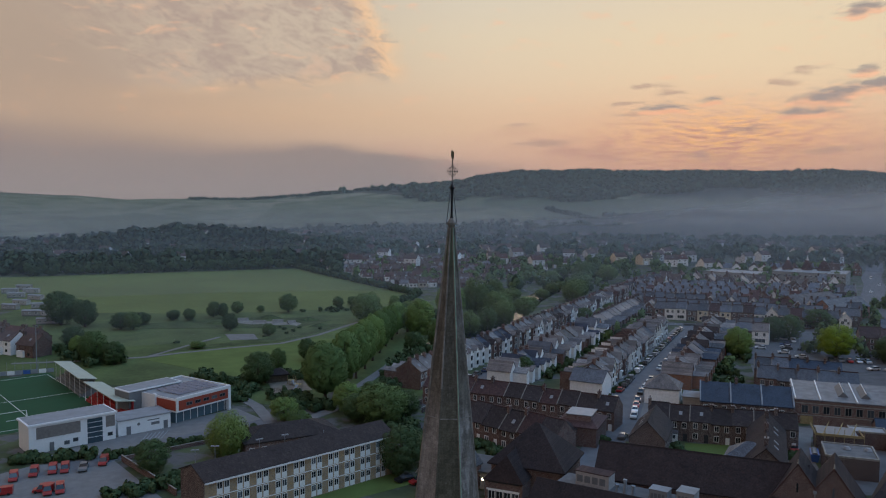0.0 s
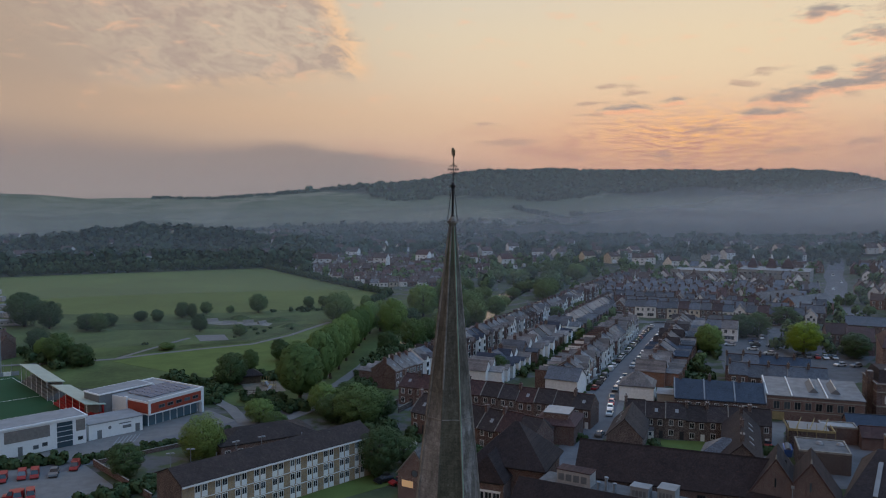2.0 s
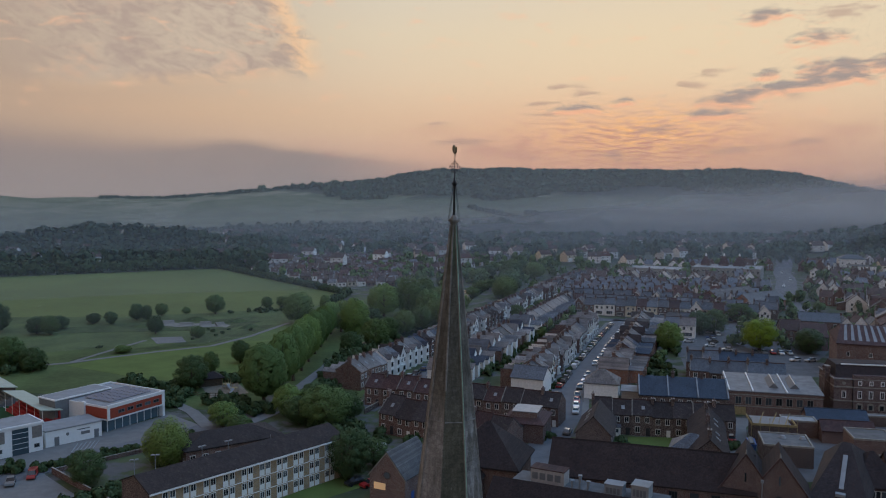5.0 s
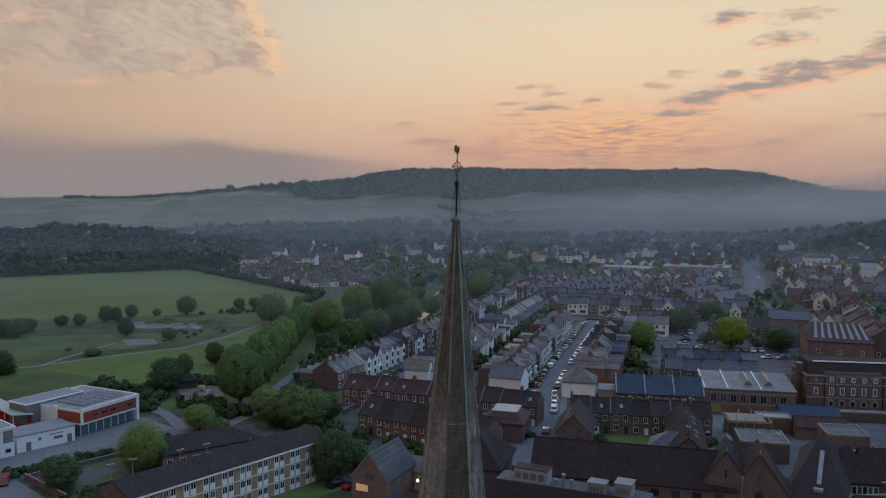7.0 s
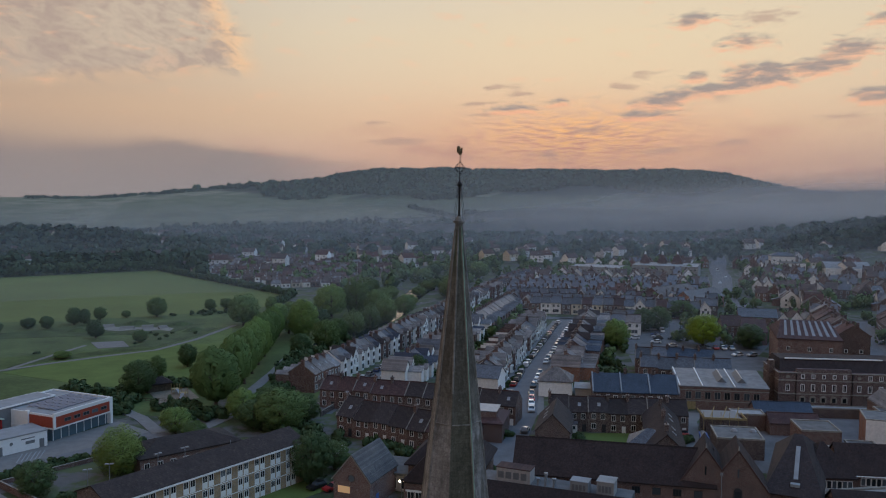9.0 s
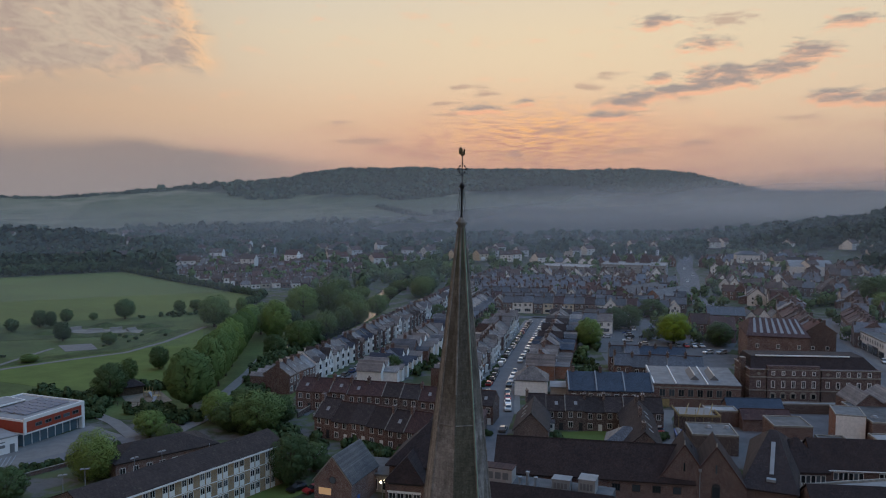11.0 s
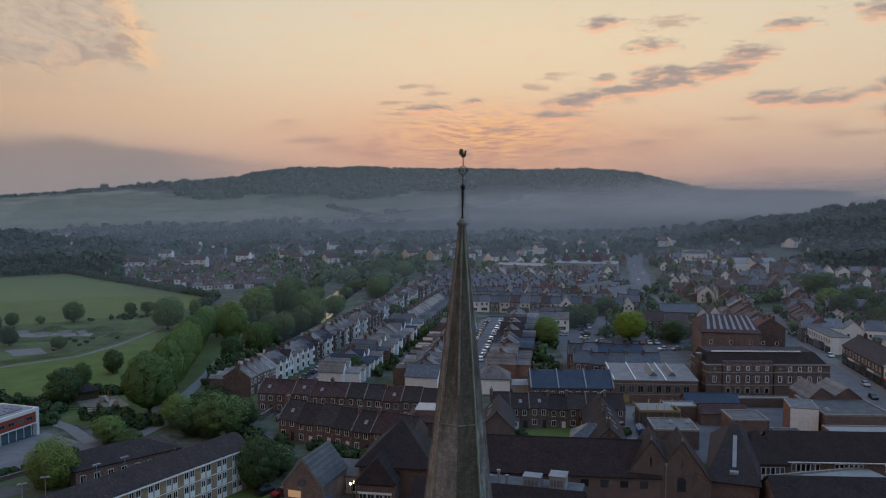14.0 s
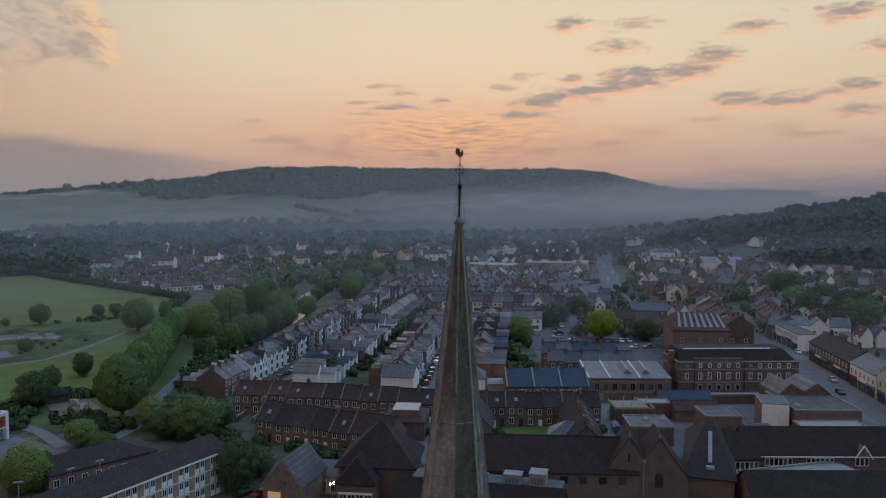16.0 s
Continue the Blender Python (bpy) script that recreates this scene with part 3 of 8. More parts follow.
def hip_roof(L, D, he, rise, o=0.4, th=0.18, ridge=None):
    """A hipped roof: eaves board and four slopes; ridge gives the inset of its ends."""
    r = D / 2 if ridge is None else ridge
    x0, x1, y0, y1 = -o, L + o, -o, D + o
    vs = [(x0, y0, he - 0.1), (x1, y0, he - 0.1), (x1, y1, he - 0.1), (x0, y1, he - 0.1), (x0, y0, he + th), (x1, y0, he + th), (x1, y1, he + th), (x0, y1, he + th),
          (r, D / 2, he + rise), (L - r, D / 2, he + rise)]
    return MB().add(vs, [(3, 2, 1, 0), (0, 1, 5, 4), (1, 2, 6, 5), (2, 3, 7, 6), (3, 0, 4, 7), (4, 5, 9, 8), (5, 6, 9), (6, 7, 8, 9), (7, 4, 8)])


def chimney(parent, x, y, z0, z1, w=0.9, d=0.6, pots=3, mat=None):
    mb = MB()
    for i in range(pots):
        u = (i - (pots - 1) / 2) * max(w, d) / pots
        mb.tube((u, 0) if w > d else (0, u), 0.14, 0.1, z1 - 0.02, z1 + 0.5, 6)
    mb.box(-w / 2, w / 2, -d / 2, d / 2, z0, z1 - 0.24).box(-w / 2 - 0.08, w / 2 + 0.08, -d / 2 - 0.08, d / 2 + 0.08, z1 - 0.25, z1)
    return part("chimney", mb, mat or BRICK_DARK, parent, at=pose(x, y, 0))


# ---- ground: one sheet with the valley floor and the downs beyond ----
def bump(x, y, cx, cy, rx, ry, turn, h):
    c, s = math.cos(turn), math.sin(turn)
    u, v = ((x - cx) * c + (y - cy) * s) / rx, (-(x - cx) * s + (y - cy) * c) / ry
    return h * math.exp(-(u * u + v * v))


RIDGE = [(-60, 36), (-32, 45), (-27, 60), (-21, 56), (-18, 47), (-10, 57), (-1, 82), (4, 92), (6.5, 107), (9, 116), (13, 119), (17, 117), (21, 118), (26, 117),
         (28.6, 118), (31, 113), (33, 105), (35.4, 87), (37.4, 68), (39, 62), (44, 62), (48, 55), (60, 40)]


def ridge_height(a):
    a = max(-60, min(60, a))
    for (a0, h0), (a1, h1) in zip(RIDGE, RIDGE[1:]):
        if a0 <= a <= a1:
            f = (a - a0) / (a1 - a0)
            return h0 + (h1 - h0) * f
    return 40


def smooth(v, lo, hi):
    v = max(0.0, min(1.0, (v - lo) / (hi - lo)))
    return v * v * (3 - 2 * v)


def ground_z(x, y):
    r = math.hypot(x + 14, y + 58)
    a = math.degrees(math.atan2(x + 14, y + 58))
    h = (ridge_height(a) if abs(a) < 60 else 40) - 7.5 * smooth(a, -16, -8) * smooth(a, 39, 35)
    far = 1900
    z = h * (0.22 * smooth(r, 950, 1350) + 0.78 * smooth(r, 1250, far)) - 25 * smooth(r, far + 50, far + 900)
    if r > 900:
        z += 5 * noise.noise(Vector((x * 0.004, y * 0.004, 0))) * smooth(r, 1000, 1500)
    z += bump(x, y, -215, 770, 110, 60, 0.1, 15) + smooth(r, 640, 860) * (bump(x, y, 850, 600, 280, 220, 0.5, 52) + bump(x, y, 480, 330, 150, 90, 0.4, 9))
    return z


def make_ground():
    rings = [0, 40, 80, 120, 160, 200, 240, 280, 330, 380, 440, 500, 560, 620, 680, 740, 800, 860, 920, 980] + [1020 + 45 * i for i in range(28)] + [2400, 2700, 3200, 4000, 4900]
    cols = 240
    vs, fs = [], []
    for r in rings:
        for i in range(cols):
            a = 2 * math.pi * i / cols
            x, y = -14 + r * math.sin(a), -58 + r * math.cos(a)
            vs.append((x, y, ground_z(x, y)))
    for j in range(len(rings) - 1):
        for i in range(cols):
            k = (i + 1) % cols
            fs.append((j * cols + i, (j + 1) * cols + i, (j + 1) * cols + k, j * cols + k))
    mat, k, bsdf = shader("valley_ground", 0.95)
    pos = k.n("ShaderNodeTexCoord").outputs["Object"]
    sep = k.n("ShaderNodeSeparateXYZ", Vector=pos).outputs
    turf = k.mix(k.step(k.noise(pos, 0.05, 6, 0.65), 0.4, 0.62), (0.045, 0.062, 0.028, 1), (0.085, 0.105, 0.048, 1))
    yard = k.mix(k.noise(pos, 0.4, 5, 0.7), (0.06, 0.06, 0.062, 1), (0.16, 0.155, 0.15, 1))
    town = k.mix(k.step(k.noise(pos, 0.12, 5, 0.6), 0.48, 0.58), turf, yard)
    # chequer of fields and woods on the downs
    vor = k.n("ShaderNodeTexVoronoi", Vector=k.xyz(k.m("MULTIPLY", sep[0], 0.0042), k.m("MULTIPLY", sep[1], 0.0036)), Scale=1.0)
    sh = k.n("ShaderNodeSeparateXYZ", Vector=vor.outputs["Color"]).outputs
    field = k.ramp(sh[0], [(0, (0.09, 0.12, 0.06)), (0.3, (0.15, 0.165, 0.09)), (0.55, (0.26, 0.25, 0.165)), (0.8, (0.12, 0.15, 0.075)), (1, (0.19, 0.195, 0.115))])
    field = k.mix(k.step(k.noise(pos, 0.02, 5, 0.6), 0.35, 0.7), field, (0.085, 0.11, 0.05, 1))
    wood = k.step(k.m("ADD", sep[2], k.m("MULTIPLY", k.m("SUBTRACT", k.noise(pos, 0.005, 5, 0.6), 0.5), 60.0)), 54.0, 66.0)
    down = k.mix(wood, field, (0.026, 0.038, 0.026, 1))
    r = k.n("ShaderNodeVectorMath", Vector=pos)
    r.operation = "LENGTH"
    c = k.mix(k.step(r.outputs["Value"], 900.0, 1150.0), town, down)
    k.put(bsdf.inputs["Base Color"], c)
    me = bpy.data.meshes.new("ground")
    me.from_pydata(vs, [], fs)
    me.materials.append(mat)
    me.polygons.foreach_set("use_smooth", [True] * len(me.polygons))
    tagged(new("ground", me), "valley floor of gardens and yards rising to wooded chalk downs", "ground", kind="structure")


make_ground()


def sheet(name, pts, mat, label, category="ground", z=0.05, kind="structure"):
    """A flat patch laid on the ground."""
    return solid(name, MB().slab(pts, z - 0.3, z), mat, label, category, kind)


def ribbon(name, pts, w, mat, label, category="road", z=0.08, kind="structure"):
    mb = MB()
    left, right = [], []
    fine = [pts[0]]
    for p, q in zip(pts, pts[1:]):
        n = max(1, round(length(p, q) / 15))
        fine += [(p[0] + (q[0] - p[0]) * i / n, p[1] + (q[1] - p[1]) * i / n) for i in range(1, n + 1)]
    pts = fine
    for i, p in enumerate(pts):
        a, b = pts[max(0, i - 1)], pts[min(len(pts) - 1, i + 1)]
        d = Vector((b[0] - a[0], b[1] - a[1])).normalized()
        left.append((p[0] - d.y * w / 2, p[1] + d.x * w / 2)), right.append((p[0] + d.y * w / 2, p[1] - d.x * w / 2))
    n = len(pts)
    vs = [(x, y, ground_z(x, y) + z) for x, y in left + right] + [(x, y, ground_z(x, y) + z - 0.3) for x, y in left + right]
    fs = [(i, n + i, n + i + 1, i + 1) for i in range(n - 1)]
    fs += [(i + 1, 2 * n + i + 1, 2 * n + i, i) for i in range(n - 1)] + [(n + i, 3 * n + i, 3 * n + i + 1, n + i + 1) for i in range(n - 1)]
    mb.add(vs, fs)
    return solid(name, mb, mat, label, category, kind)


# ---- the spire ----
def make_spire():
    sp = thing("church_spire", pose(0, 0, 57.4, 0, 0.62, 0) @ pose(0, 0, -57.4), "tall octagonal stone church spire with lichen, iron finial and weathercock", "spire")
    TOP, R0, Z0 = 57.4, 2.97, 33.0
    turn = radians(SPIRE_TURN)

    def rad(z):
        return 0.24 + (R0 - 0.24) * (TOP - z) / (TOP - Z0)
    zs = [Z0 + (TOP - Z0) * i / 24 for i in range(25)]
    mb = MB()
    for z in zs:
        mb.v += [(rad(z) * math.cos(turn + i * math.pi / 4), rad(z) * math.sin(turn + i * math.pi / 4), z) for i in range(8)]
    for j in range(24):
        mb.f += [(j * 8 + i, j * 8 + (i + 1) % 8, j * 8 + 8 + (i + 1) % 8, j * 8 + 8 + i) for i in range(8)]
    mb.f += [tuple(range(7, -1, -1)), tuple(range(24 * 8, 25 * 8))]
    part("spire_body", mb, STONE, sp)
    # tower below, out of sight of the lens
    part("tower", MB().box(-4.6, 4.6, -4.6, 4.6, -0.5, Z0 - 0.4).box(-4.9, 4.9, -4.9, 4.9, Z0 - 0.4, Z0), STONE_PALE, sp)
    for i in range(8):
        a = turn + i * math.pi / 4
        m = MB()
        for j in range(0, 24, 4):
            q0, q1 = rad(zs[j]), rad(zs[j + 4])
            m.rod((q0 * math.cos(a), q0 * math.sin(a), zs[j]), (q1 * math.cos(a), q1 * math.sin(a), zs[j + 4]), 0.075, 6)
            part("ridge_roll", m, STONE if i == 5 and j < 12 else STONE_ROLL, sp)
            m = MB()
    # narrow string course
    z = 42.9
    m = MB()
    for i in range(8):
        a, b = turn + i * math.pi / 4, turn + (i + 1) * math.pi / 4
        q = rad(z) + 0.03
        part("string_course", MB().rod((q * math.cos(a), q * math.sin(a), z), (q * math.cos(b), q * math.sin(b), z), 0.045, 5), STONE_ROLL, sp)
    # lightning strip down one ridge
    a = turn + math.pi / 4 * STRIP
    m = MB()
    for j in range(0, 24, 4):
        q0, q1 = rad(zs[j]) + 0.07, rad(zs[j + 4]) + 0.07
        part("lightning_strip", MB().rod((q0 * math.cos(a), q0 * math.sin(a), zs[j]), (q1 * math.cos(a), q1 * math.sin(a), zs[j + 4]), 0.045, 5), COPPER, sp, "green copper strip")
    # capstone and finial
    part("capstone", MB().tube((0, 0), 0.25, 0.31, TOP, TOP + 0.25, 8, turn).tube((0, 0), 0.42, 0.44, TOP + 0.25, TOP + 0.42, 8, turn).tube((0, 0), 0.34, 0.16, TOP + 0.42, TOP + 0.75, 8, turn), STONE_ROLL, sp)
    b0 = TOP + 0.48
    part("mast", MB().tube((0, 0), 0.2, 0.09, b0, b0 + 0.4).tube((0, 0), 0.085, 0.075, b0 + 0.4, b0 + 2.75).tube((0, 0), 0.04, 0.03, b0 + 2.75, b0 + 4.9), IRON, sp)
    for i in range(4):
        a = turn + math.pi / 8 + i * math.pi / 2
        part("stay", MB().rod((0.55 * math.cos(a), 0.55 * math.sin(a), TOP + 0.4), (0.1 * math.cos(a), 0.1 * math.sin(a), b0 + 2.7), 0.018, 4), IRON, sp)
    part("collar", MB().tube((0, 0), 0.09, 0.2, b0 + 2.4, b0 + 2.55).tube((0, 0), 0.21, 0.21, b0 + 2.55, b0 + 2.66).tube((0, 0), 0.18, 0.07, b0 + 2.68, b0 + 2.85), IRON, sp)
    # cross of scrolled arms in a ring, turned across the view
    cz = b0 + 3.85
    m = MB()
    for tw in (0.35, 0.35 + math.pi / 2):
        c, s = math.cos(tw), math.sin(tw)
        for i in range(8):
            w = i * math.pi / 4
            r = 0.46 if i % 2 == 0 else 0.38
            x, zz = r * math.cos(w), r * math.sin(w)
            if i % 2 == 0:
                m.rod((0, 0, cz), (x * c, x * s, cz + zz), 0.022, 5)
            for k in (-1, 1):
                w2 = w + k * 0.26
                m.rod((x * c, x * s, cz + zz), (r * 0.86 * math.cos(w2) * c, r * 0.86 * math.cos(w2) * s, cz + r * 0.86 * math.sin(w2)), 0.032, 5)
    part("finial_cross", m, IRON, sp)
    # weathercock: a flat plate with tail, breast and comb
    hz = b0 + 4.8
    prof = [(1.02 * u, 0.58 * v) for u, v in [(-0.05, 0), (0.12, 0.0), (0.30, 0.12), (0.40, 0.34), (0.36, 0.62), (0.44, 0.86), (0.32, 0.78), (0.24, 0.55), (0.10, 0.42), (-0.02, 0.50), (-0.10, 0.85), (-0.22, 1.12), (-0.42, 1.18),
            (-0.58, 1.02), (-0.66, 0.70), (-0.60, 0.30), (-0.54, 0.62), (-0.46, 0.80), (-0.40, 0.52), (-0.32, 0.26), (-0.18, 0.08)]]
    yaw = radians(274)
    n = len(prof)
    vs = [(x * math.cos(yaw) - d * math.sin(yaw), x * math.sin(yaw) + d * math.cos(yaw), hz + z) for d in (-0.05, 0.05) for x, z in prof]
    m = MB().add(vs, [tuple(range(n)), tuple(range(2 * n - 1, n - 1, -1))] + [(i, n + i, n + (i + 1) % n, (i + 1) % n) for i in range(n)])
    part("weathercock", m, GILT, sp, "dull gilt cockerel vane")


make_spire()


# ---- houses ----
_arch = {}


def house_arch(w, D, he, rise, wall, roof, style):
    """A terraced or small detached house, front to -y, built once for each kind."""
    key = (round(w, 1), D, he, rise, wall.name, roof.name, style)
    if key in _arch:
        return _arch[key]
    tone = {"red_brick": "red brick", "dark_brick": "dark red brick", "orange_brick": "orange brick", "buff_brick": "buff brick", "white_render": "white rendered",
            "cream_render": "cream rendered", "grey_render": "grey rendered"}[wall.name]
    top = {"slate": "slate", "blue_slate": "dark slate", "brown_tile": "brown tile", "red_tile": "red tile", "grey_tile": "weathered grey tile"}[roof.name]
    h = thing("house", pose(0, 0, -500), f"{tone} {'semi-detached' if style == 'far' else 'terraced'} house with {top} roof and brick chimney", "house")
    if style in ("gablefront", "midgable"):
        wl = MB().add([(0, 0, -0.5), (w, 0, -0.5), (w, D, -0.5), (0, D, -0.5), (0, 0, he), (w, 0, he), (w, D, he), (0, D, he), (w / 2, 0, he + rise), (w / 2, D, he + rise)],
                      [(3, 2, 1, 0), (0, 1, 5, 8, 4), (1, 2, 6, 5), (2, 3, 7, 9, 6), (3, 0, 4, 7)])
        part("wall", wl, wall, h)
        s, o, th = rise / (w / 2), 0.3, 0.16
        e = he - o * s
        prof = [(-o, e), (w / 2, he + rise), (w + o, e), (w + o, e + th), (w / 2, he + rise + th), (-o, e + th)]
        n = 6
        vs = [(x, y, z) for y in (-0.25, D + 0.2) for x, z in prof]
        part("roof", MB().add(vs, [tuple(range(n)), tuple(range(2 * n - 1, n - 1, -1))] + [(i, n + i, n + (i + 1) % n, (i + 1) % n) for i in range(n)]), roof, h)
        part("bargeboard", MB().add([(-o, -0.3, e - 0.12), (w / 2, -0.3, he + rise - 0.12), (w + o, -0.3, e - 0.12), (w + o, -0.3, e + 0.14), (w / 2, -0.3, he + rise + 0.16), (-o, -0.3, e + 0.14)],
                                    [(0, 1, 4, 5), (1, 2, 3, 4)]), WHITE_PAINT, h)
        window(h, w / 2, 0, he - 0.9, 1.2, 1.3)
    else:
        part("wall", gable_wall(w, D, he, rise), wall, h)
        part("roof", gable_roof(w, D, he, rise, 0.3, 0.0 if style != "far" else 0.25), roof, h)
        e = rise / (D / 2)
        if len(_arch) % 2 == 0:
            part("party_wall", MB().prism(-0.12, 0.12, [(-0.35, he - 0.35 * e), (D / 2, he + rise), (D + 0.35, he - 0.35 * e), (D + 0.35, he - 0.35 * e + 0.34), (D / 2, he + rise + 0.36), (-0.35, he - 0.35 * e + 0.34)]), STONE_ROLL, h)
        if style != "bay":
            part("ridge_tiles", MB().box(0.1, w - 0.1, D / 2 - 0.16, D / 2 + 0.16, he + rise + 0.06, he + rise + 0.3), TILE_RED if len(_arch) % 3 else roof, h)
    if style in ("mid", "midgable"):
        window(h, w * 0.28, 0, 3.2, 1.2, 1.5), window(h, w * 0.5, 0, 0.6, w * 0.6, 1.6, mull=2)
        window(h, w * 0.3, D, 3.2, 1.1, 1.4, 1), window(h, w * 0.72, D, 3.2, 1.0, 1.4, 1), window(h, w * 0.74, 0, 3.2, 1.0, 1.4)
        chimney(h, w * 0.05, D * 0.45, he + rise * 0.3, he + rise + 1.2, 0.7, 1.1, 2, BRICK_DARK)
    elif style != "far":
        window(h, w * 0.28, 0, 3.3, 1.1, 1.5), window(h, w * 0.74, 0, 3.3, 1.1, 1.5)
        window(h, w * 0.3, D, 3.2, 1.0, 1.3, 1)
        part("door", MB().box(w * 0.7, w * 0.7 + 0.95, -0.06, 0.02, 0, 2.05), (DARK_PAINT, WHITE_PAINT, DARK_PAINT, WHITE_PAINT)[len(_arch) % 4], h)
        if style == "bay":
            # canted two-storey bay under its own small gable
            x0, x1, top = w * 0.06, w * 0.56, he + 0.25
            g = (x1 - x0) / 2 * 1.05
            b = part("bay", MB().slab([(x0 + 0.4, -0.9), (x1 - 0.4, -0.9), (x1, -0.02), (x0, -0.02)], -0.3, top), WHITE_PAINT if wall in (RENDER_WHITE, RENDER_CREAM) else wall, h)
            for z in (0.8, 3.4):
                s = part("window_surround", MB().box(x0 + 0.36, x1 - 0.36, -0.96, -0.88, z - 0.16, z + 1.64), WHITE_PAINT, h)
                part("pane", MB().box(x0 + 0.5, x1 - 0.5, -0.99, -0.95, z, z + 1.5), PANE, s)
            back = (0.25 + g) / (rise / (D / 2)) + 0.2
            xm = (x0 + x1) / 2
            part("gablet", MB().add([(x0, -0.85, top), (x1, -0.85, top), (xm, -0.85, top + g), (x0, back, top), (x1, back, top), (xm, back, top + g)], [(0, 1, 2), (1, 4, 5, 2), (3, 0, 2, 5), (5, 4, 3), (0, 3, 4, 1)]), RENDER_WHITE if len(_arch) % 2 else wall, h)
            lid = MB()
            for s in (-1, 1):
                xe = xm + s * ((x1 - x0) / 2 + 0.22)
                ze = top - 0.22 * 1.05
                vs = [(xe, -1.1, ze), (xm, -1.1, top + g), (xm, back, top + g), (xe, back, ze)]
                vs += [(x, y, z + 0.15) for x, y, z in vs]
                lid.add(vs, [(0, 3, 2, 1), (4, 5, 6, 7), (0, 1, 5, 4), (1, 2, 6, 5), (2, 3, 7, 6), (3, 0, 4, 7)] if s < 0 else [(0, 1, 2, 3), (7, 6, 5, 4), (4, 5, 1, 0), (5, 6, 2, 1), (6, 7, 3, 2), (7, 4, 0, 3)])
            part("gablet_roof", lid, roof, h)
        elif style == "gablefront":
            b = part("bay", MB().slab([(w * 0.12, -0.85), (w * 0.5, -0.85), (w * 0.58, 0.02), (w * 0.04, 0.02)], -0.3, 2.7), WHITE_PAINT, h, "white painted bay window")
            part("pane", MB().box(w * 0.15, w * 0.47, -0.89, -0.84, 0.9, 2.3), PANE, b)
        else:
            window(h, w * 0.28, 0, 0.8, 1.2, 1.5)
        if style == "dormer":
            d = part("dormer", MB().box(w * 0.3, w * 0.7, D * 0.12, D * 0.4, he + rise * 0.3, he + rise * 0.88), LEAD, h)
            part("pane", MB().box(w * 0.34, w * 0.66, D * 0.12 - 0.04, D * 0.12 + 0.01, he + rise * 0.42, he + rise * 0.82), PANE, d)
        if style == "sky":
            s = rise / (D / 2)
            m = Matrix.Translation((w * 0.55, D * 0.22, he + D * 0.22 * s + 0.2)) @ Matrix.Rotation(math.atan(s), 4, "X")
            part("rooflight", MB().box(-0.4, 0.4, -0.55, 0.55, -0.05, 0.07), FLAT_PALE, h, at=m)
        e0, e1, ed_, ez = 0.1, w * 0.52, D + 4.6, he * 0.86
        em = e0 if len(_arch) % 2 else (e0 + e1) / 2
        er = ez + (e1 - e0) * (0.55 if len(_arch) % 2 else 0.42)
        part("extension", MB().add([(e0, D - 0.02, -0.5), (e1, D - 0.02, -0.5), (e1, D - 0.02, ez), (em, D - 0.02, er), (e0, D - 0.02, ez), (e0, ed_, -0.5), (e1, ed_, -0.5), (e1, ed_, ez), (em, ed_, er), (e0, ed_, ez)],
                                   [(0, 1, 2, 3, 4), (9, 8, 7, 6, 5), (1, 6, 7, 2), (5, 0, 4, 9), (5, 6, 1, 0), (2, 7, 8, 3), (3, 8, 9, 4)]), wall, h)
        slopes = [(e1 + 0.2, ez - 0.1, em, er)] + ([] if em == e0 else [(e0 - 0.2, ez - 0.1, em, er)])
        lid = MB()
        for xa, za, xb, zb in slopes:
            vs = [(xa, D - 0.3, za), (xa, ed_ + 0.2, za), (xb, ed_ + 0.2, zb), (xb, D - 0.3, zb)]
            vs += [(x, y, z + 0.14) for x, y, z in vs]
            lid.add(vs, [(3, 2, 1, 0), (4, 5, 6, 7), (0, 1, 5, 4), (1, 2, 6, 5), (2, 3, 7, 6), (3, 0, 4, 7)])
        part("extension_roof", lid, roof, h)
        if len(_arch) % 3 != 1:
            chimney(h, w * 0.02, D * 0.44, he + rise * 0.3, he + rise + 1.15, 0.7, 1.1, 2, BRICK_DARK if len(_arch) % 2 else BRICK_RED)
    else:
        window(h, w * 0.5, 0, 1.6, w * 0.6, 2.4, mull=3)
        chimney(h, w * 0.1, D * 0.5, he, he + rise + 0.9, 0.8, 0.6, 2)
    _arch[key] = h
    return h


_rr = random.Random(5)


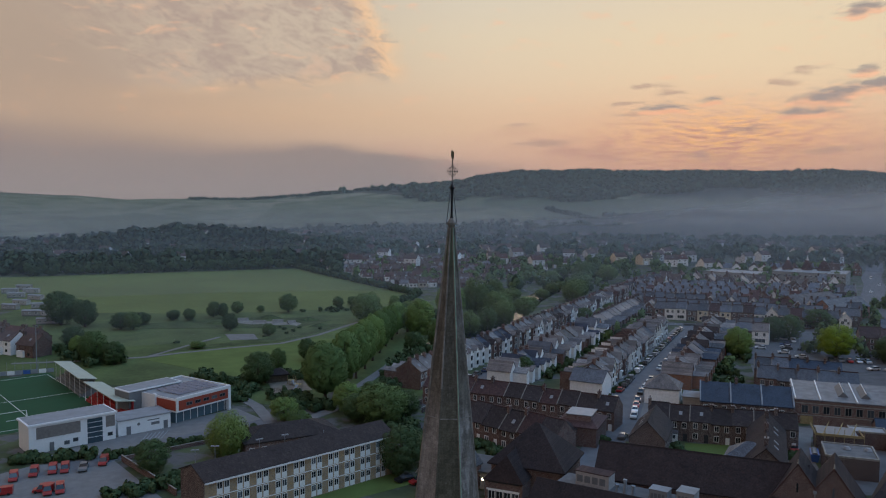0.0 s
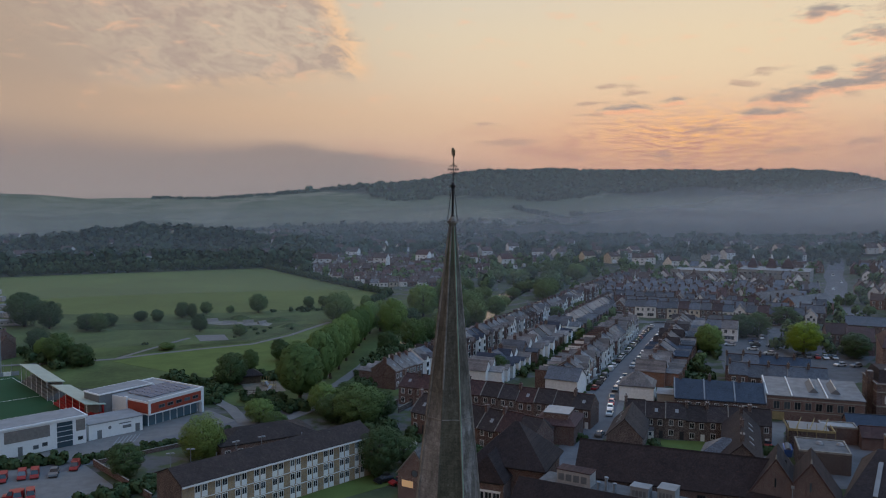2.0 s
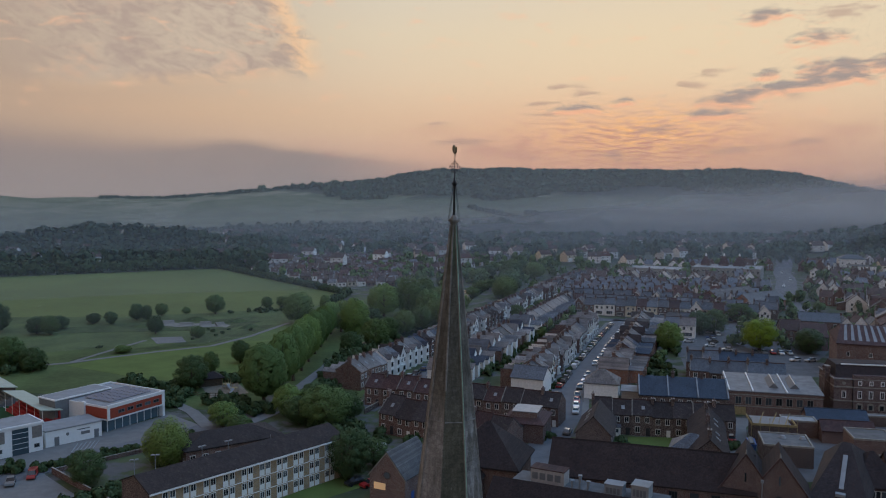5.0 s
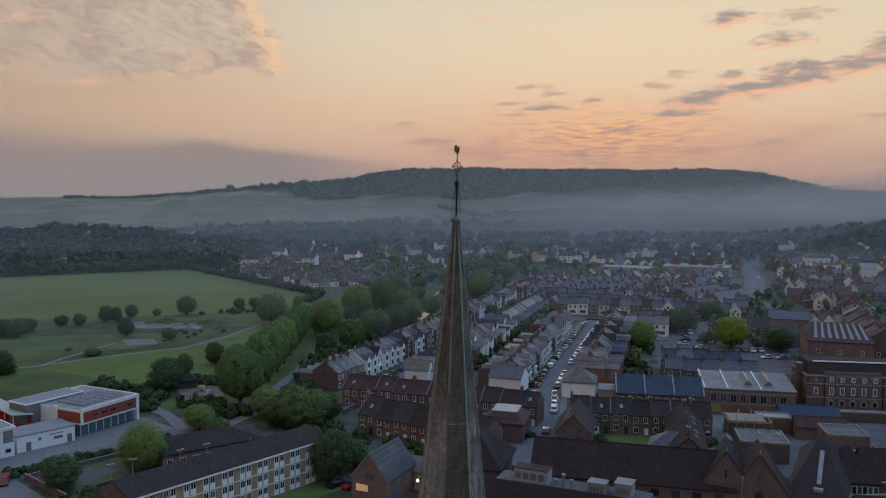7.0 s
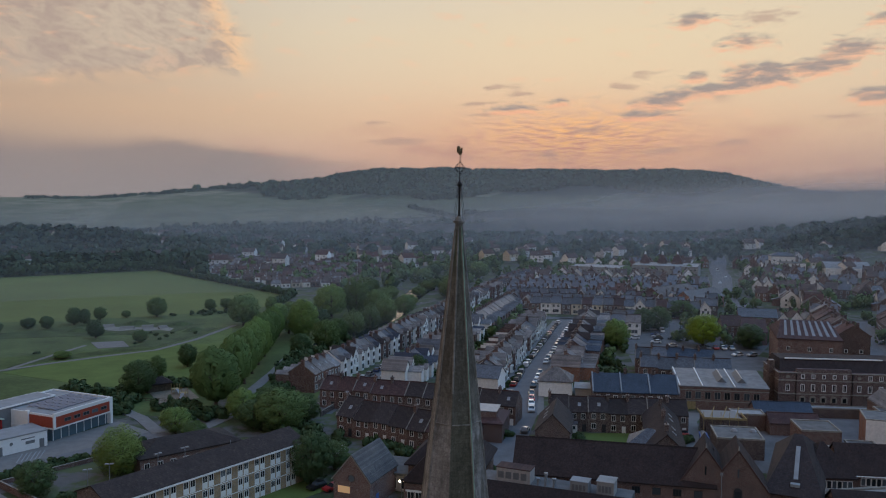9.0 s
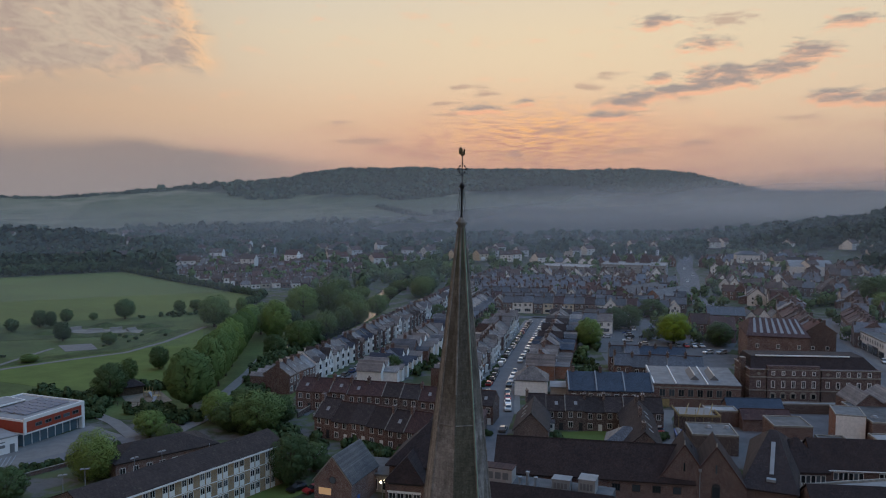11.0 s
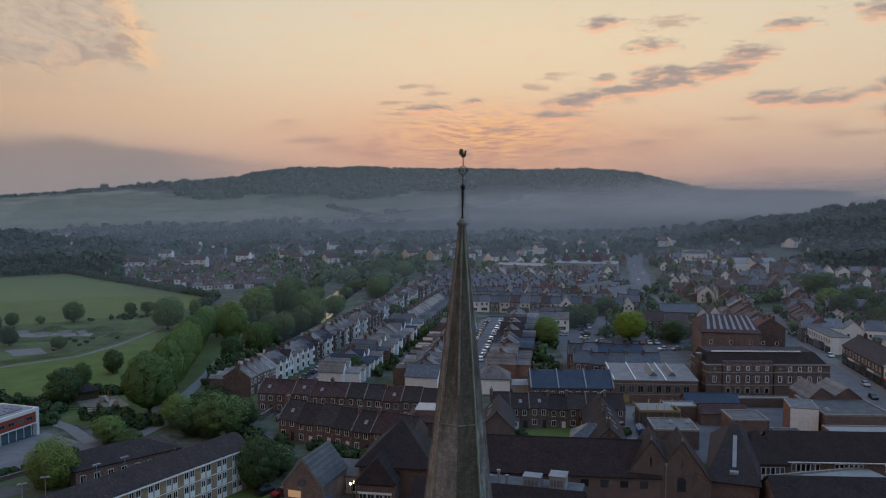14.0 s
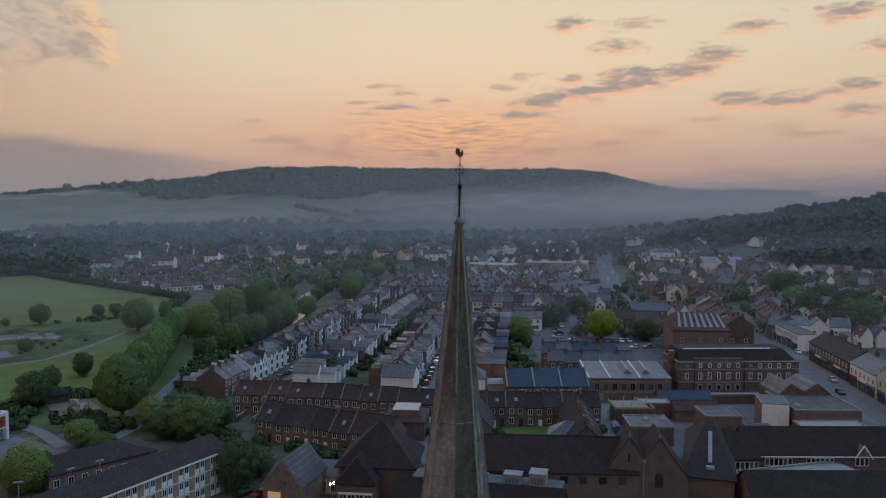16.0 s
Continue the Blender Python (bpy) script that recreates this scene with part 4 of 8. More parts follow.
class Town:
    """Far houses joined into one mesh, a slot for each material."""

    def __init__(self):
        self.mats, self.sets = [], []

    def put(self, mat, mb, m):
        if mat not in self.mats:
            self.mats.append(mat), self.sets.append(MB())
        self.sets[self.mats.index(mat)].add([m @ Vector(p) for p in mb.v], mb.f)

    def house(self, m, w, D, he, rise, wall, roof, style):
        wall, roof = FAR[wall.name], FAR[roof.name]
        if style == "midgable":
            m = m @ Matrix(((0, 1, 0, 0), (-1, 0, 0, D), (0, 0, 1, 0), (0, 0, 0, 1)))
            w, D = D, w
        self.put(wall, gable_wall(w, D, he, rise), m)
        self.put(roof, gable_roof(w, D, he, rise, 0.3, 0.12), m)
        e = rise / (D / 2)
        self.put(STONE_PALE if _rr.random() < 0.5 else FAR["dark_brick"], MB().prism(-0.14, 0.14, [(-0.35, he - 0.35 * e), (D / 2, he + rise), (D + 0.35, he - 0.35 * e), (D + 0.35, he - 0.35 * e + 0.34), (D / 2, he + rise + 0.4), (-0.35, he - 0.35 * e + 0.34)]), m)
        self.put(FAR["dark_brick"], MB().box(0.1, 0.9, D * 0.35, D * 0.35 + 1.0, he, he + rise + 1.1), m)
        self.put(FAR["dark_brick"], MB().box(w - 0.9, w - 0.1, D * 0.55, D * 0.55 + 0.9, he, he + rise + 0.8), m)
        pick_ = _rr.random()
        if pick_ < 0.4:
            self.put(WHITE_PAINT, MB().box(w * 0.12, w * 0.5, -0.8, 0.0, -0.3, 2.7), m)
        if pick_ < 0.3 or pick_ > 0.8:
            s = rise / (D / 2)
            self.put(FLAT_PALE, MB().box(-0.45, 0.45, -0.6, 0.6, 0.0, 0.08), m @ Matrix.Translation((w * 0.6, D * 0.24, he + D * 0.24 * s + 0.18)) @ Matrix.Rotation(math.atan(s), 4, "X"))
        if 0.3 < pick_ < 0.7:
            self.put(wall, MB().prism(w * 0.1, w * 0.55, [(D, -0.5), (D + 4, -0.5), (D + 4, 3.2), (D, 4.4)]), m)
            self.put(roof, MB().prism(w * 0.05, w * 0.6, [(D, 4.42), (D + 4.2, 3.2), (D + 4.2, 3.35), (D, 4.58)]), m)
        for z in (0.9, 3.3) if he > 4.9 else (0.9,):
            for x in (0.27, 0.73):
                if style == "far":
                    self.put(PANE, MB().box(w * x - 0.55, w * x + 0.55, -0.05, 0.0, z + 0.1, z + 1.1), m)
                    continue
                self.put(WHITE_PAINT, MB().box(w * x - 0.8, w * x + 0.8, -0.06, 0.02, z, z + 1.5), m)
                self.put(PANE, MB().box(w * x - 0.65, w * x + 0.65, -0.09, 0.0, z + 0.15, z + 1.35), m)
                self.put(WHITE_PAINT, MB().box(w * x - 0.6, w * x + 0.6, D - 0.02, D + 0.06, z, z + 1.4), m)
                self.put(PANE, MB().box(w * x - 0.45, w * x + 0.45, D, D + 0.09, z + 0.15, z + 1.25), m)
                self.put(WHITE_PAINT, MB().box(-0.06, 0.02, D * x - 0.6, D * x + 0.6, z, z + 1.4), m)
                self.put(PANE, MB().box(-0.09, 0.0, D * x - 0.45, D * x + 0.45, z + 0.15, z + 1.25), m)

    def done(self, name, label):
        v, f, idx = [], [], []
        for i, mb in enumerate(self.sets):
            o = len(v)
            v += mb.v
            f += [tuple(j + o for j in q) for q in mb.f]
            idx += [i] * len(mb.f)
        me = bpy.data.meshes.new(name)
        me.from_pydata(v, [], f)
        for mat in self.mats:
            me.materials.append(mat)
        me.polygons.foreach_set("material_index", idx)
        tagged(new(name, me), label, "houses", kind="stuff")


FAR_TOWN = Town()


def terrace(p, q, w, D, he, rise, kinds, group, gap=0.0, jit=0.32, skip=(), join=False):
    """Houses side by side from p to q, fronts to the right of that way. kinds: (wall, roof, style) picked in turn or at random."""
    n = max(1, round(length(p, q) / (w + gap)))
    d = ((q[0] - p[0]) / n, (q[1] - p[1]) / n)
    ww = length((0, 0), d) - gap
    ang = math.degrees(math.atan2(d[1], d[0]))
    for i in range(n):
        if i in skip:
            continue
        wall, roof, style = kinds[_rr.randrange(len(kinds))]
        if join:
            x, y = p[0] + d[0] * i, p[1] + d[1] * i
            FAR_TOWN.house(pose(x, y, max(0, ground_z(x, y)) + _rr.uniform(-jit, jit), 0, 0, ang + _rr.uniform(-1.5, 1.5)), ww, D, he * _rr.uniform(0.95, 1.08), rise * _rr.uniform(0.9, 1.15), wall, roof, style)
            continue
        h = house_arch(round(ww, 1), D, he, rise, wall, roof, style)
        x, y = p[0] + d[0] * i, p[1] + d[1] * i
        # shallow steps and shifts from house to house
        o = copy_thing(h, pose(x, y, max(0, ground_z(x, y)) + _rr.uniform(-jit, jit), 0, 0, ang))
        o.scale = (ww / round(ww, 1), 1, 1)
        tagged(o, group=group)


def block(name, p, q, D, h, wall, label, roof="flat", rise=2.0, roof_mat=None, category="building", rows=(), cols=6, wsize=(1.1, 1.5), parapet=0.4, o=0.35, frame_mat=None, mull=1, side_cols=0, ridge=None):
    """A larger building whose front runs from p to q, depth D behind it. rows: window sill heights."""
    L = length(p, q)
    b = thing(name, along(p, q), label, category)
    if roof == "flat":
        part("wall", MB().box(0, L, 0, D, -0.5, h), wall, b)
        part("roof", MB().box(0.3, L - 0.3, 0.3, D - 0.3, h - 0.02, h + 0.06), roof_mat or FLAT_FELT, b)
        if parapet:
            part("parapet", MB().box(-0.06, L + 0.06, -0.06, 0.28, h - 0.1, h + parapet).box(-0.06, L + 0.06, D - 0.28, D + 0.06, h - 0.1, h + parapet)
                 .box(-0.06, 0.28, 0.28, D - 0.28, h - 0.1, h + parapet).box(L - 0.28, L + 0.06, 0.28, D - 0.28, h - 0.1, h + parapet), STONE_PALE if wall is not WHITE_CLAD else WHITE_CLAD, b)
    elif roof == "gable":
        part("wall", gable_wall(L, D, h, rise), wall, b)
        part("roof", gable_roof(L, D, h, rise, o, 0.25), roof_mat or TILE_BROWN, b)
        part("ridge", MB().box(-0.2, L + 0.2, D / 2 - 0.14, D / 2 + 0.14, h + rise + 0.05, h + rise + 0.26), roof_mat or TILE_BROWN, b)
    else:
        part("wall", MB().box(0, L, 0, D, -0.5, h), wall, b)
        part("roof", hip_roof(L, D, h, rise, o, ridge=ridge), roof_mat or TILE_BROWN, b)
    for z in rows:
        for i in range(cols):
            window(b, L * (i + 0.5) / cols, 0, z, *wsize, frame_mat=frame_mat, mull=mull)
        for i in range(side_cols):
            window(b, 0, D * (i + 0.5) / side_cols, z, *wsize, face=-1, axis="x", frame_mat=frame_mat, mull=mull)
            window(b, L, D * (i + 0.5) / side_cols, z, *wsize, face=1, axis="x", frame_mat=frame_mat, mull=mull)
    return b


W, C, R, DK, O, GR = RENDER_WHITE, RENDER_CREAM, BRICK_RED, BRICK_DARK, BRICK_ORANGE, RENDER_GREY
# long terrace beside the river trees
terrace((2.7, 182.2), (12.2, 197.8), 4.7, 8.5, 5.6, 2.9, [(R, TILE_GREY, "sky")], "terrace by the river trees")
terrace((12.4, 198.1), (27, 222), 4.8, 8.5, 5.8, 2.9, [(W, SLATE_BLUE, "gablefront"), (W, TILE_GREY, "bay"), (R, TILE_GREY, "sky"), (W, SLATE, "bay"), (W, TILE_BROWN, "gablefront")], "terrace by the river trees")
terrace((27.3, 222.5), (60, 277), 4.9, 8.5, 5.8, 2.9, [(W, TILE_GREY, "bay"), (R, TILE_GREY, "bay"), (GR, SLATE, "bay"), (W, TILE_GREY, "gablefront"), (R, TILE_BROWN, "bay"), (C, TILE_GREY, "bay"), (W, SLATE_BLUE, "bay")], "terrace by the river trees")
terrace((60.5, 278), (112, 364), 4.9, 8.5, 5.8, 2.9, [(C, TILE_GREY, "bay"), (W, TILE_GREY, "bay"), (R, TILE_GREY, "bay"), (W, SLATE, "gablefront"), (R, TILE_BROWN, "bay"), (GR, SLATE, "bay")], "terrace by the river trees")
terrace((112.5, 365), (170, 460), 5.2, 9, 6.2, 3, [(R, TILE_GREY, "gablefront"), (R, TILE_RED, "bay"), (DK, SLATE, "gablefront")], "terrace by the river trees")
# opposite side of that street
terrace((40, 217.4), (24, 190), 5.0, 8.0, 4.7, 2.8, [(W, SLATE_BLUE, "gablefront"), (W, TILE_GREY, "gablefront"), (W, SLATE_BLUE, "bay")], "houses across the terrace street", 0.6)
terrace((66, 262), (41, 219), 5.6, 8.5, 5.4, 3.0, [(W, SLATE_BLUE, "gablefront"), (R, SLATE, "gablefront"), (W, TILE_GREY, "gablefront"), (W, SLATE, "sky"), (R, TILE_GREY, "bay"), (W, SLATE_BLUE, "bay")], "houses across the terrace street", 0.8)
terrace((124, 362), (70, 270), 5.2, 8.5, 5.4, 2.8, [(R, SLATE, "bay"), (W, SLATE, "gablefront"), (DK, SLATE, "sky"), (O, SLATE, "gablefront")], "houses across the terrace street", 0.3)
# left side of the straight street
terrace((57.2, 174), (113.8, 281), 4.9, 8.5, 5.6, 2.8, [(R, TILE_GREY, "bay"), (C, TILE_GREY, "gablefront"), (O, TILE_GREY, "sky"), (R, TILE_GREY, "gablefront"), (W, TILE_GREY, "bay"), (R, SLATE, "sky")], "terrace on the straight street")
# right side of the straight street
terrace((131.5, 284), (89.5, 204), 5.2, 9, 5.6, 3.0, [(O, TILE_GREY, "gablefront"), (R, SLATE_BLUE, "bay"), (O, TILE_BROWN, "gablefront"), (R, TILE_GREY, "sky"), (R, SLATE, "bay")], "houses across the straight street", 0.5)
terrace((88.8, 202.6), (78.4, 183), 5.4, 9, 5.0, 3.0, [(O, TILE_GREY, "gablefront"), (O, TILE_GREY, "bay")], "houses across the straight street", 0.5)
# brown roofed rows facing the church
terrace((3, 166), (50.8, 136.7), 5.0, 8, 5.4, 2.8, [(R, TILE_BROWN, "sky"), (R, TILE_RED, "plain"), (DK, TILE_BROWN, "plain"), (R, TILE_RED, "sky")], "brown roofed brick row")
terrace((5, 139), (31, 114), 5.1, 9, 4.9, 3.7, [(R, TILE_BROWN, "plain"), (R, TILE_RED, "plain"), (R, TILE_BROWN, "sky")], "brown roofed front row")
terrace((58, 131.5), (90, 119), 4.9, 8, 5.2, 2.8, [(DK, TILE_BROWN, "plain"), (DK, TILE_BROWN, "sky")], "dark roofed brick row")



# ---- trees ----
def leaf_cloud(name, blobs, per, size, mat, seed, ruffle=0.3, cores=None, whole=0.0):
    """Many small leaf sprays over lobes. blobs: rows of x, y, z, rx, ry, rz; cores: the middle of the crown that each lobe belongs to."""
    rng = np.random.default_rng(seed)
    b = np.repeat(np.asarray(blobs, float), per, 0)
    n = len(b)
    d = rng.normal(size=(n, 3))
    d /= np.linalg.norm(d, axis=1)[:, None]
    rad = rng.uniform(0.62, 1.06, n) ** 0.6
    p = b[:, :3] + d * b[:, 3:] * rad[:, None]
    nrm = d + rng.normal(size=(n, 3)) * ruffle
    nrm /= np.linalg.norm(nrm, axis=1)[:, None]
    t = np.cross(nrm, rng.normal(size=(n, 3)))
    t /= np.linalg.norm(t, axis=1)[:, None]
    u = np.cross(nrm, t)
    s = (size * rng.uniform(0.6, 1.4, n))[:, None]
    t, u = t * s, u * s * rng.uniform(0.5, 0.9, n)[:, None]
    bend = nrm * s * 0.25
    v = np.stack([p - t, p - u - bend, p + t, p + u + bend], 1).reshape(-1, 3)
    me = bpy.data.meshes.new(name)
    me.vertices.add(4 * n), me.loops.add(4 * n), me.polygons.add(n)
    me.vertices.foreach_set("co", v.ravel())
    me.loops.foreach_set("vertex_index", np.arange(4 * n, dtype=np.int32))
    me.polygons.foreach_set("loop_start", np.arange(0, 4 * n, 4, dtype=np.int32))
    me.materials.append(mat)
    me.polygons.foreach_set("use_smooth", np.ones(n, dtype=bool))
    me.update(calc_edges=True)
    soft = d + rng.normal(size=(n, 3)) * ruffle * 0.7
    if cores is not None:
        out = p - np.repeat(np.asarray(cores, float), per, 0)
        soft = soft * (1 - whole) + whole * out / np.linalg.norm(out, axis=1)[:, None]
    soft /= np.linalg.norm(soft, axis=1)[:, None]
    me.normals_split_custom_set_from_vertices(np.repeat(soft, 4, 0))
    return me


def trunk_mesh(h, r, seed, limbs=5):
    rng = random.Random(seed)
    m = MB().tube((0, 0), r * 1.5, r, -0.3, 0.8, 7).tube((0, 0), r, r * 0.7, 0.8, h * 0.45, 7).tube((0, 0), r * 0.7, r * 0.25, h * 0.45, h * 0.85, 6)
    for i in range(limbs):
        a, z = 2 * math.pi * i / limbs + rng.uniform(-0.4, 0.4), h * rng.uniform(0.25, 0.5)
        m.rod((0, 0, z), (math.cos(a) * h * 0.26, math.sin(a) * h * 0.26, z + h * 0.28), r * 0.32, 5)
    return m.mesh("trunk", BARK)


# kinds: leaf material, words, lobes over a unit crown (width 1, height 1)
TREES = {"m": (LEAF_MID, "broad-crowned mid green tree"), "d": (LEAF_DARK, "dense dark green garden tree"), "l": (LEAF_LIME, "bright lime green tree"),
         "w": (LEAF_WILLOW, "drooping yellow-green willow tree"), "a": (LEAF_AVENUE, "tall clipped lime tree of the avenue")}
_tree = {}


def tree_arch(kind, n):
    if (kind, n) in _tree:
        return _tree[kind, n]
    mat, words = TREES[kind]
    rng = random.Random(ord(kind) * 7 + n)
    t = thing("tree", pose(0, 0, -500), words, "tree")
    H = 10.0
    part("trunk", trunk_mesh(H * 0.9, 0.3, n), BARK, t)
    low = {"a": 0.12, "d": 0.05, "w": 0.03}.get(kind, 0.08)
    mid = low + (1 - low) * (0.46 if kind != "a" else 0.5)
    # a full core, then lobes over its surface
    blobs = [(0, 0, mid * H, 0.33 * H, 0.33 * H, (1 - low) * 0.42 * H)] * 7
    count = 34 if kind != "a" else 70
    for i in range(count):
        z = 1 - 2 * (i + 0.5) / count
        a = i * 2.39996 + rng.uniform(-0.3, 0.3)
        r = math.sqrt(1 - z * z)
        k = rng.uniform(0.9, 1.08)
        s = rng.uniform(0.085, 0.15) if kind != "a" else rng.uniform(0.07, 0.11)
        blobs.append((0.30 * H * r * k * math.cos(a), 0.30 * H * r * k * math.sin(a), (mid + z * (1 - low) * 0.40 * k) * H, s * H, s * H, s * H * (0.85 if kind != "w" else 1.6)))
    part("crown", leaf_cloud("crown", blobs, 580, 0.098, mat, n * 7 + ord(kind), 0.2, [(0, 0, (mid - 0.08) * H)] * len(blobs), 0.75 if kind == "a" else 0.5), None, t)
    _tree[kind, n] = t
    return t


_tr = random.Random(11)


def tree(x, y, w, h, kind, group=""):
    o = copy_thing(tree_arch(kind, _tr.randrange(3)), pose(x, y, max(0, ground_z(x, y)), 0, 0, _tr.uniform(0, 360)) @ Matrix.Diagonal((w / 8.6, w / 8.6, h / 10, 1)))
    if group:
        tagged(o, group=group)


# park
for row in [(-111, 325, 7.4, 5.4, "d"), (-103, 323, 6.8, 6.4, "d"), (-94, 333, 7.5, 8.3, "d"), (-89, 331, 5.9, 7.8, "d"), (-85, 346, 7.1, 6.5, "d"), (-74, 350, 4.8, 3.9, "m"),
            (-60, 349, 10.7, 10.2, "m"), (-78, 294, 7.8, 8.2, "d"), (-36, 366, 6.8, 6.4, "d"), (-28, 372, 8.1, 6.0, "d"), (-19, 315, 16.2, 15.0, "m"), (-59, 281, 6.9, 5.5, "d"),
            (-82, 253, 7.5, 3.0, "m"), (-122, 312, 10, 6.3, "d"), (-6, 354, 6.6, 8.6, "m")]:
    tree(*row, "trees in the park")
for row in [(-37, 229, 7.5, 8.7, "d"), (-45, 213, 6.5, 7.8, "d"), (-48, 191, 11, 11.2, "d"), (-158, 312, 18, 17, "d"), (-145, 306, 12, 13, "d"), (-127, 299, 10, 8, "d"), (-121, 297, 9, 8.6, "d"),
            (-113, 229, 12, 12, "d"), (-104, 224, 9, 9, "d"), (-131, 257, 9.9, 8.9, "d"), (-122, 240, 8, 8, "m")]:
    tree(*row, "trees in the park")
for row in [(-25, 168, 15.0, 18.2, "a"), (-20.5, 185, 12, 18.6, "a"), (-17.8, 199, 11.5, 18.4, "a"), (-15.4, 213, 11, 18.0, "a"), (-13.2, 227, 10.8, 17.4, "a"), (-11.0, 241, 10.6, 16.8, "a"), (-8.8, 255, 10.4, 16.0, "a"),
            (-6.6, 269, 10.2, 15.2, "a"), (-4.4, 283, 10.2, 14.4, "a")]:
    tree(*row, "lime avenue")
# between park and river terrace
for row in [(5, 274, 15, 17.8, "m"), (0, 289, 12.6, 14.6, "m"), (22, 330, 17, 17, "m"), (35, 336, 16, 19, "w"), (44, 330, 14, 14, "m"), (12, 248, 12, 13, "d"), (27, 283, 11, 9.8, "w"), (36, 296, 11, 10, "w"),
            (50, 352, 13, 11, "w"), (2, 236, 9, 10, "d"), (18, 262, 10, 11, "d"), (46, 312, 12, 11, "w"), (58, 330, 12, 11, "m"), (96, 392, 14, 12, "w")]:
    tree(*row, "river trees")
for row in [(104, 412, 13.5, 10.1, "w"), (108, 432, 16.2, 11.5, "m"), (116, 455, 16.2, 12.2, "d"), (128, 500, 18.0, 14.4, "m"), (142, 490, 16.2, 13.0, "m"), (140, 520, 18.0, 11.5, "d"), (30, 370, 14.4, 10.8, "d"), (46, 392, 13.5, 10.1, "d"),
            (20, 355, 10.8, 9.4, "m"), (54, 418, 12.6, 9.4, "w"), (98, 470, 16.2, 10.8, "m")]:
    tree(*row, "river trees")
for row in [(62, 396, 11.7, 7.2, "w"), (80, 402, 9.9, 5.8, "w"), (70, 440, 12.6, 9.4, "d"), (92, 430, 10.8, 6.5, "w"), (118, 474, 12.6, 10.1, "d"), (150, 512, 14.4, 10.8, "d"), (112, 505, 13.5, 10.1, "d"), (40, 356, 10.8, 8.6, "d"), (68, 366, 9.0, 5.8, "w"), (14, 300, 10.8, 9.4, "d")]:
    tree(*row, "river trees")
# gardens and yards nearer the church
for row in [(-43, 122, 11.4, 9.9, "w"), (-57, 111, 8.6, 8, "d"), (-8, 146, 15, 11.4, "m"), (-18, 158, 9.4, 9.1, "m"), (-11, 160, 11, 8.5, "d"), (-3.5, 107, 10.5, 11.8, "d"), (2, 114, 7.5, 6.6, "d"),
            (-34, 149, 8.5, 7.2, "m"), (-29, 141, 7.2, 5.6, "d"), (37, 196, 7.5, 8.2, "d"), (53, 184, 7.3, 7.2, "d"), (-2, 152, 9, 8, "d"), (-15, 149, 9, 8, "d"), (33, 122, 6, 4.5, "m")]:
    tree(*row, "garden trees")
# car park and the high street's far side
for row in [(123, 229, 12.5, 12, "m"), (152, 262, 12, 11, "d"), (160, 264, 12.5, 11.5, "d"), (187, 291, 14, 10, "d"), (159, 226, 15.5, 13.5, "l"), (174, 217, 12.5, 10.5, "d"), (84, 312, 9, 8, "d"), (89, 279, 7.6, 6.5, "m")]:
    tree(*row, "car park trees")
for row in [(262, 190, 22, 18, "d"), (275, 205, 24, 20, "d"), (288, 242, 15, 14, "d"), (302, 264, 16, 13, "m"), (320, 262, 20, 14, "d"), (314, 232, 15, 13, "d"), (340, 318, 18, 15, "d"), (356, 322, 18, 15, "d"),
            (330, 300, 20, 16, "d"), (290, 190, 20, 15, "d"), (298, 218, 18, 14, "m")]:
    tree(*row, "trees behind the high street")


# ---- woods in the distance ----
def woods(name, spots, mat, label, seed, per=14, size=1.5, sink=0.0):
    """spots: rows of x, y, width, height. One joined mass of crowns."""
    rng = random.Random(seed)
    blobs, cores = [], []
    for x, y, w, h in spots:
        z = ground_z(x, y) - sink
        for i in range(5):
            a, q = rng.uniform(0, 2 * math.pi), math.sqrt(rng.random())
            blobs.append((x + w * 0.3 * q * math.cos(a), y + w * 0.3 * q * math.sin(a), z + h * rng.uniform(0.35, 0.8), w * 0.26, w * 0.26, h * 0.24))
        blobs.append((x, y, z + h * 0.35, w * 0.42, w * 0.42, h * 0.35))
        cores += [(x, y, z + h * 0.3)] * 6
    ob = new(name, leaf_cloud(name, blobs, per, size * (1.65 if size > 1.2 else 1.3), mat, seed, 0.05 if size > 1.2 else 0.16, cores, 0.25 if size > 1.2 else 0.5))
    return tagged(ob, label, "woodland", kind="stuff")


def scatter(seed, n, a0, a1, r0, r1, w, keep=None):
    """Tree spots over a sector seen from the church's side of town."""
    rng = random.Random(seed)
    out = []
    while len(out) < n:
        a, r = radians(rng.uniform(a0, a1)), math.sqrt(rng.uniform(r0 * r0, r1 * r1))
        x, y = -14 + r * math.sin(a), -58 + r * math.cos(a)
        if keep is None or keep(x, y, rng):
            s = rng.uniform(0.7, 1.25)
            out.append((x, y, w * s, w * 1.05 * s * rng.uniform(0.85, 1.2)))
    return out


def away(x, y, line, d):
    """True when the spot keeps d from a road's middle line."""
    for (x0, y0), (x1, y1) in zip(line, line[1:]):
        ux, uy = x1 - x0, y1 - y0
        f = max(0, min(1, ((x - x0) * ux + (y - y0) * uy) / (ux * ux + uy * uy)))
        if math.hypot(x - x0 - f * ux, y - y0 - f * uy) < d:
            return False
    return True


STREET = [(55.5, 147), (65.4, 173.7), (84.9, 212.4), (104.1, 248.2), (121.2, 280.3), (135, 305)]
NORTH = [(238, 270), (236, 300), (241, 336), (262, 374), (290, 418), (318, 462), (346, 513), (385, 572)]


def in_field(x, y):
    """Inside the playing field's far boundary."""
    return y < 597 - max(0, (x + 87)) * 1.94 + 8 and y < 600 + (x + 87) * 0.36 + 10 and x < 20


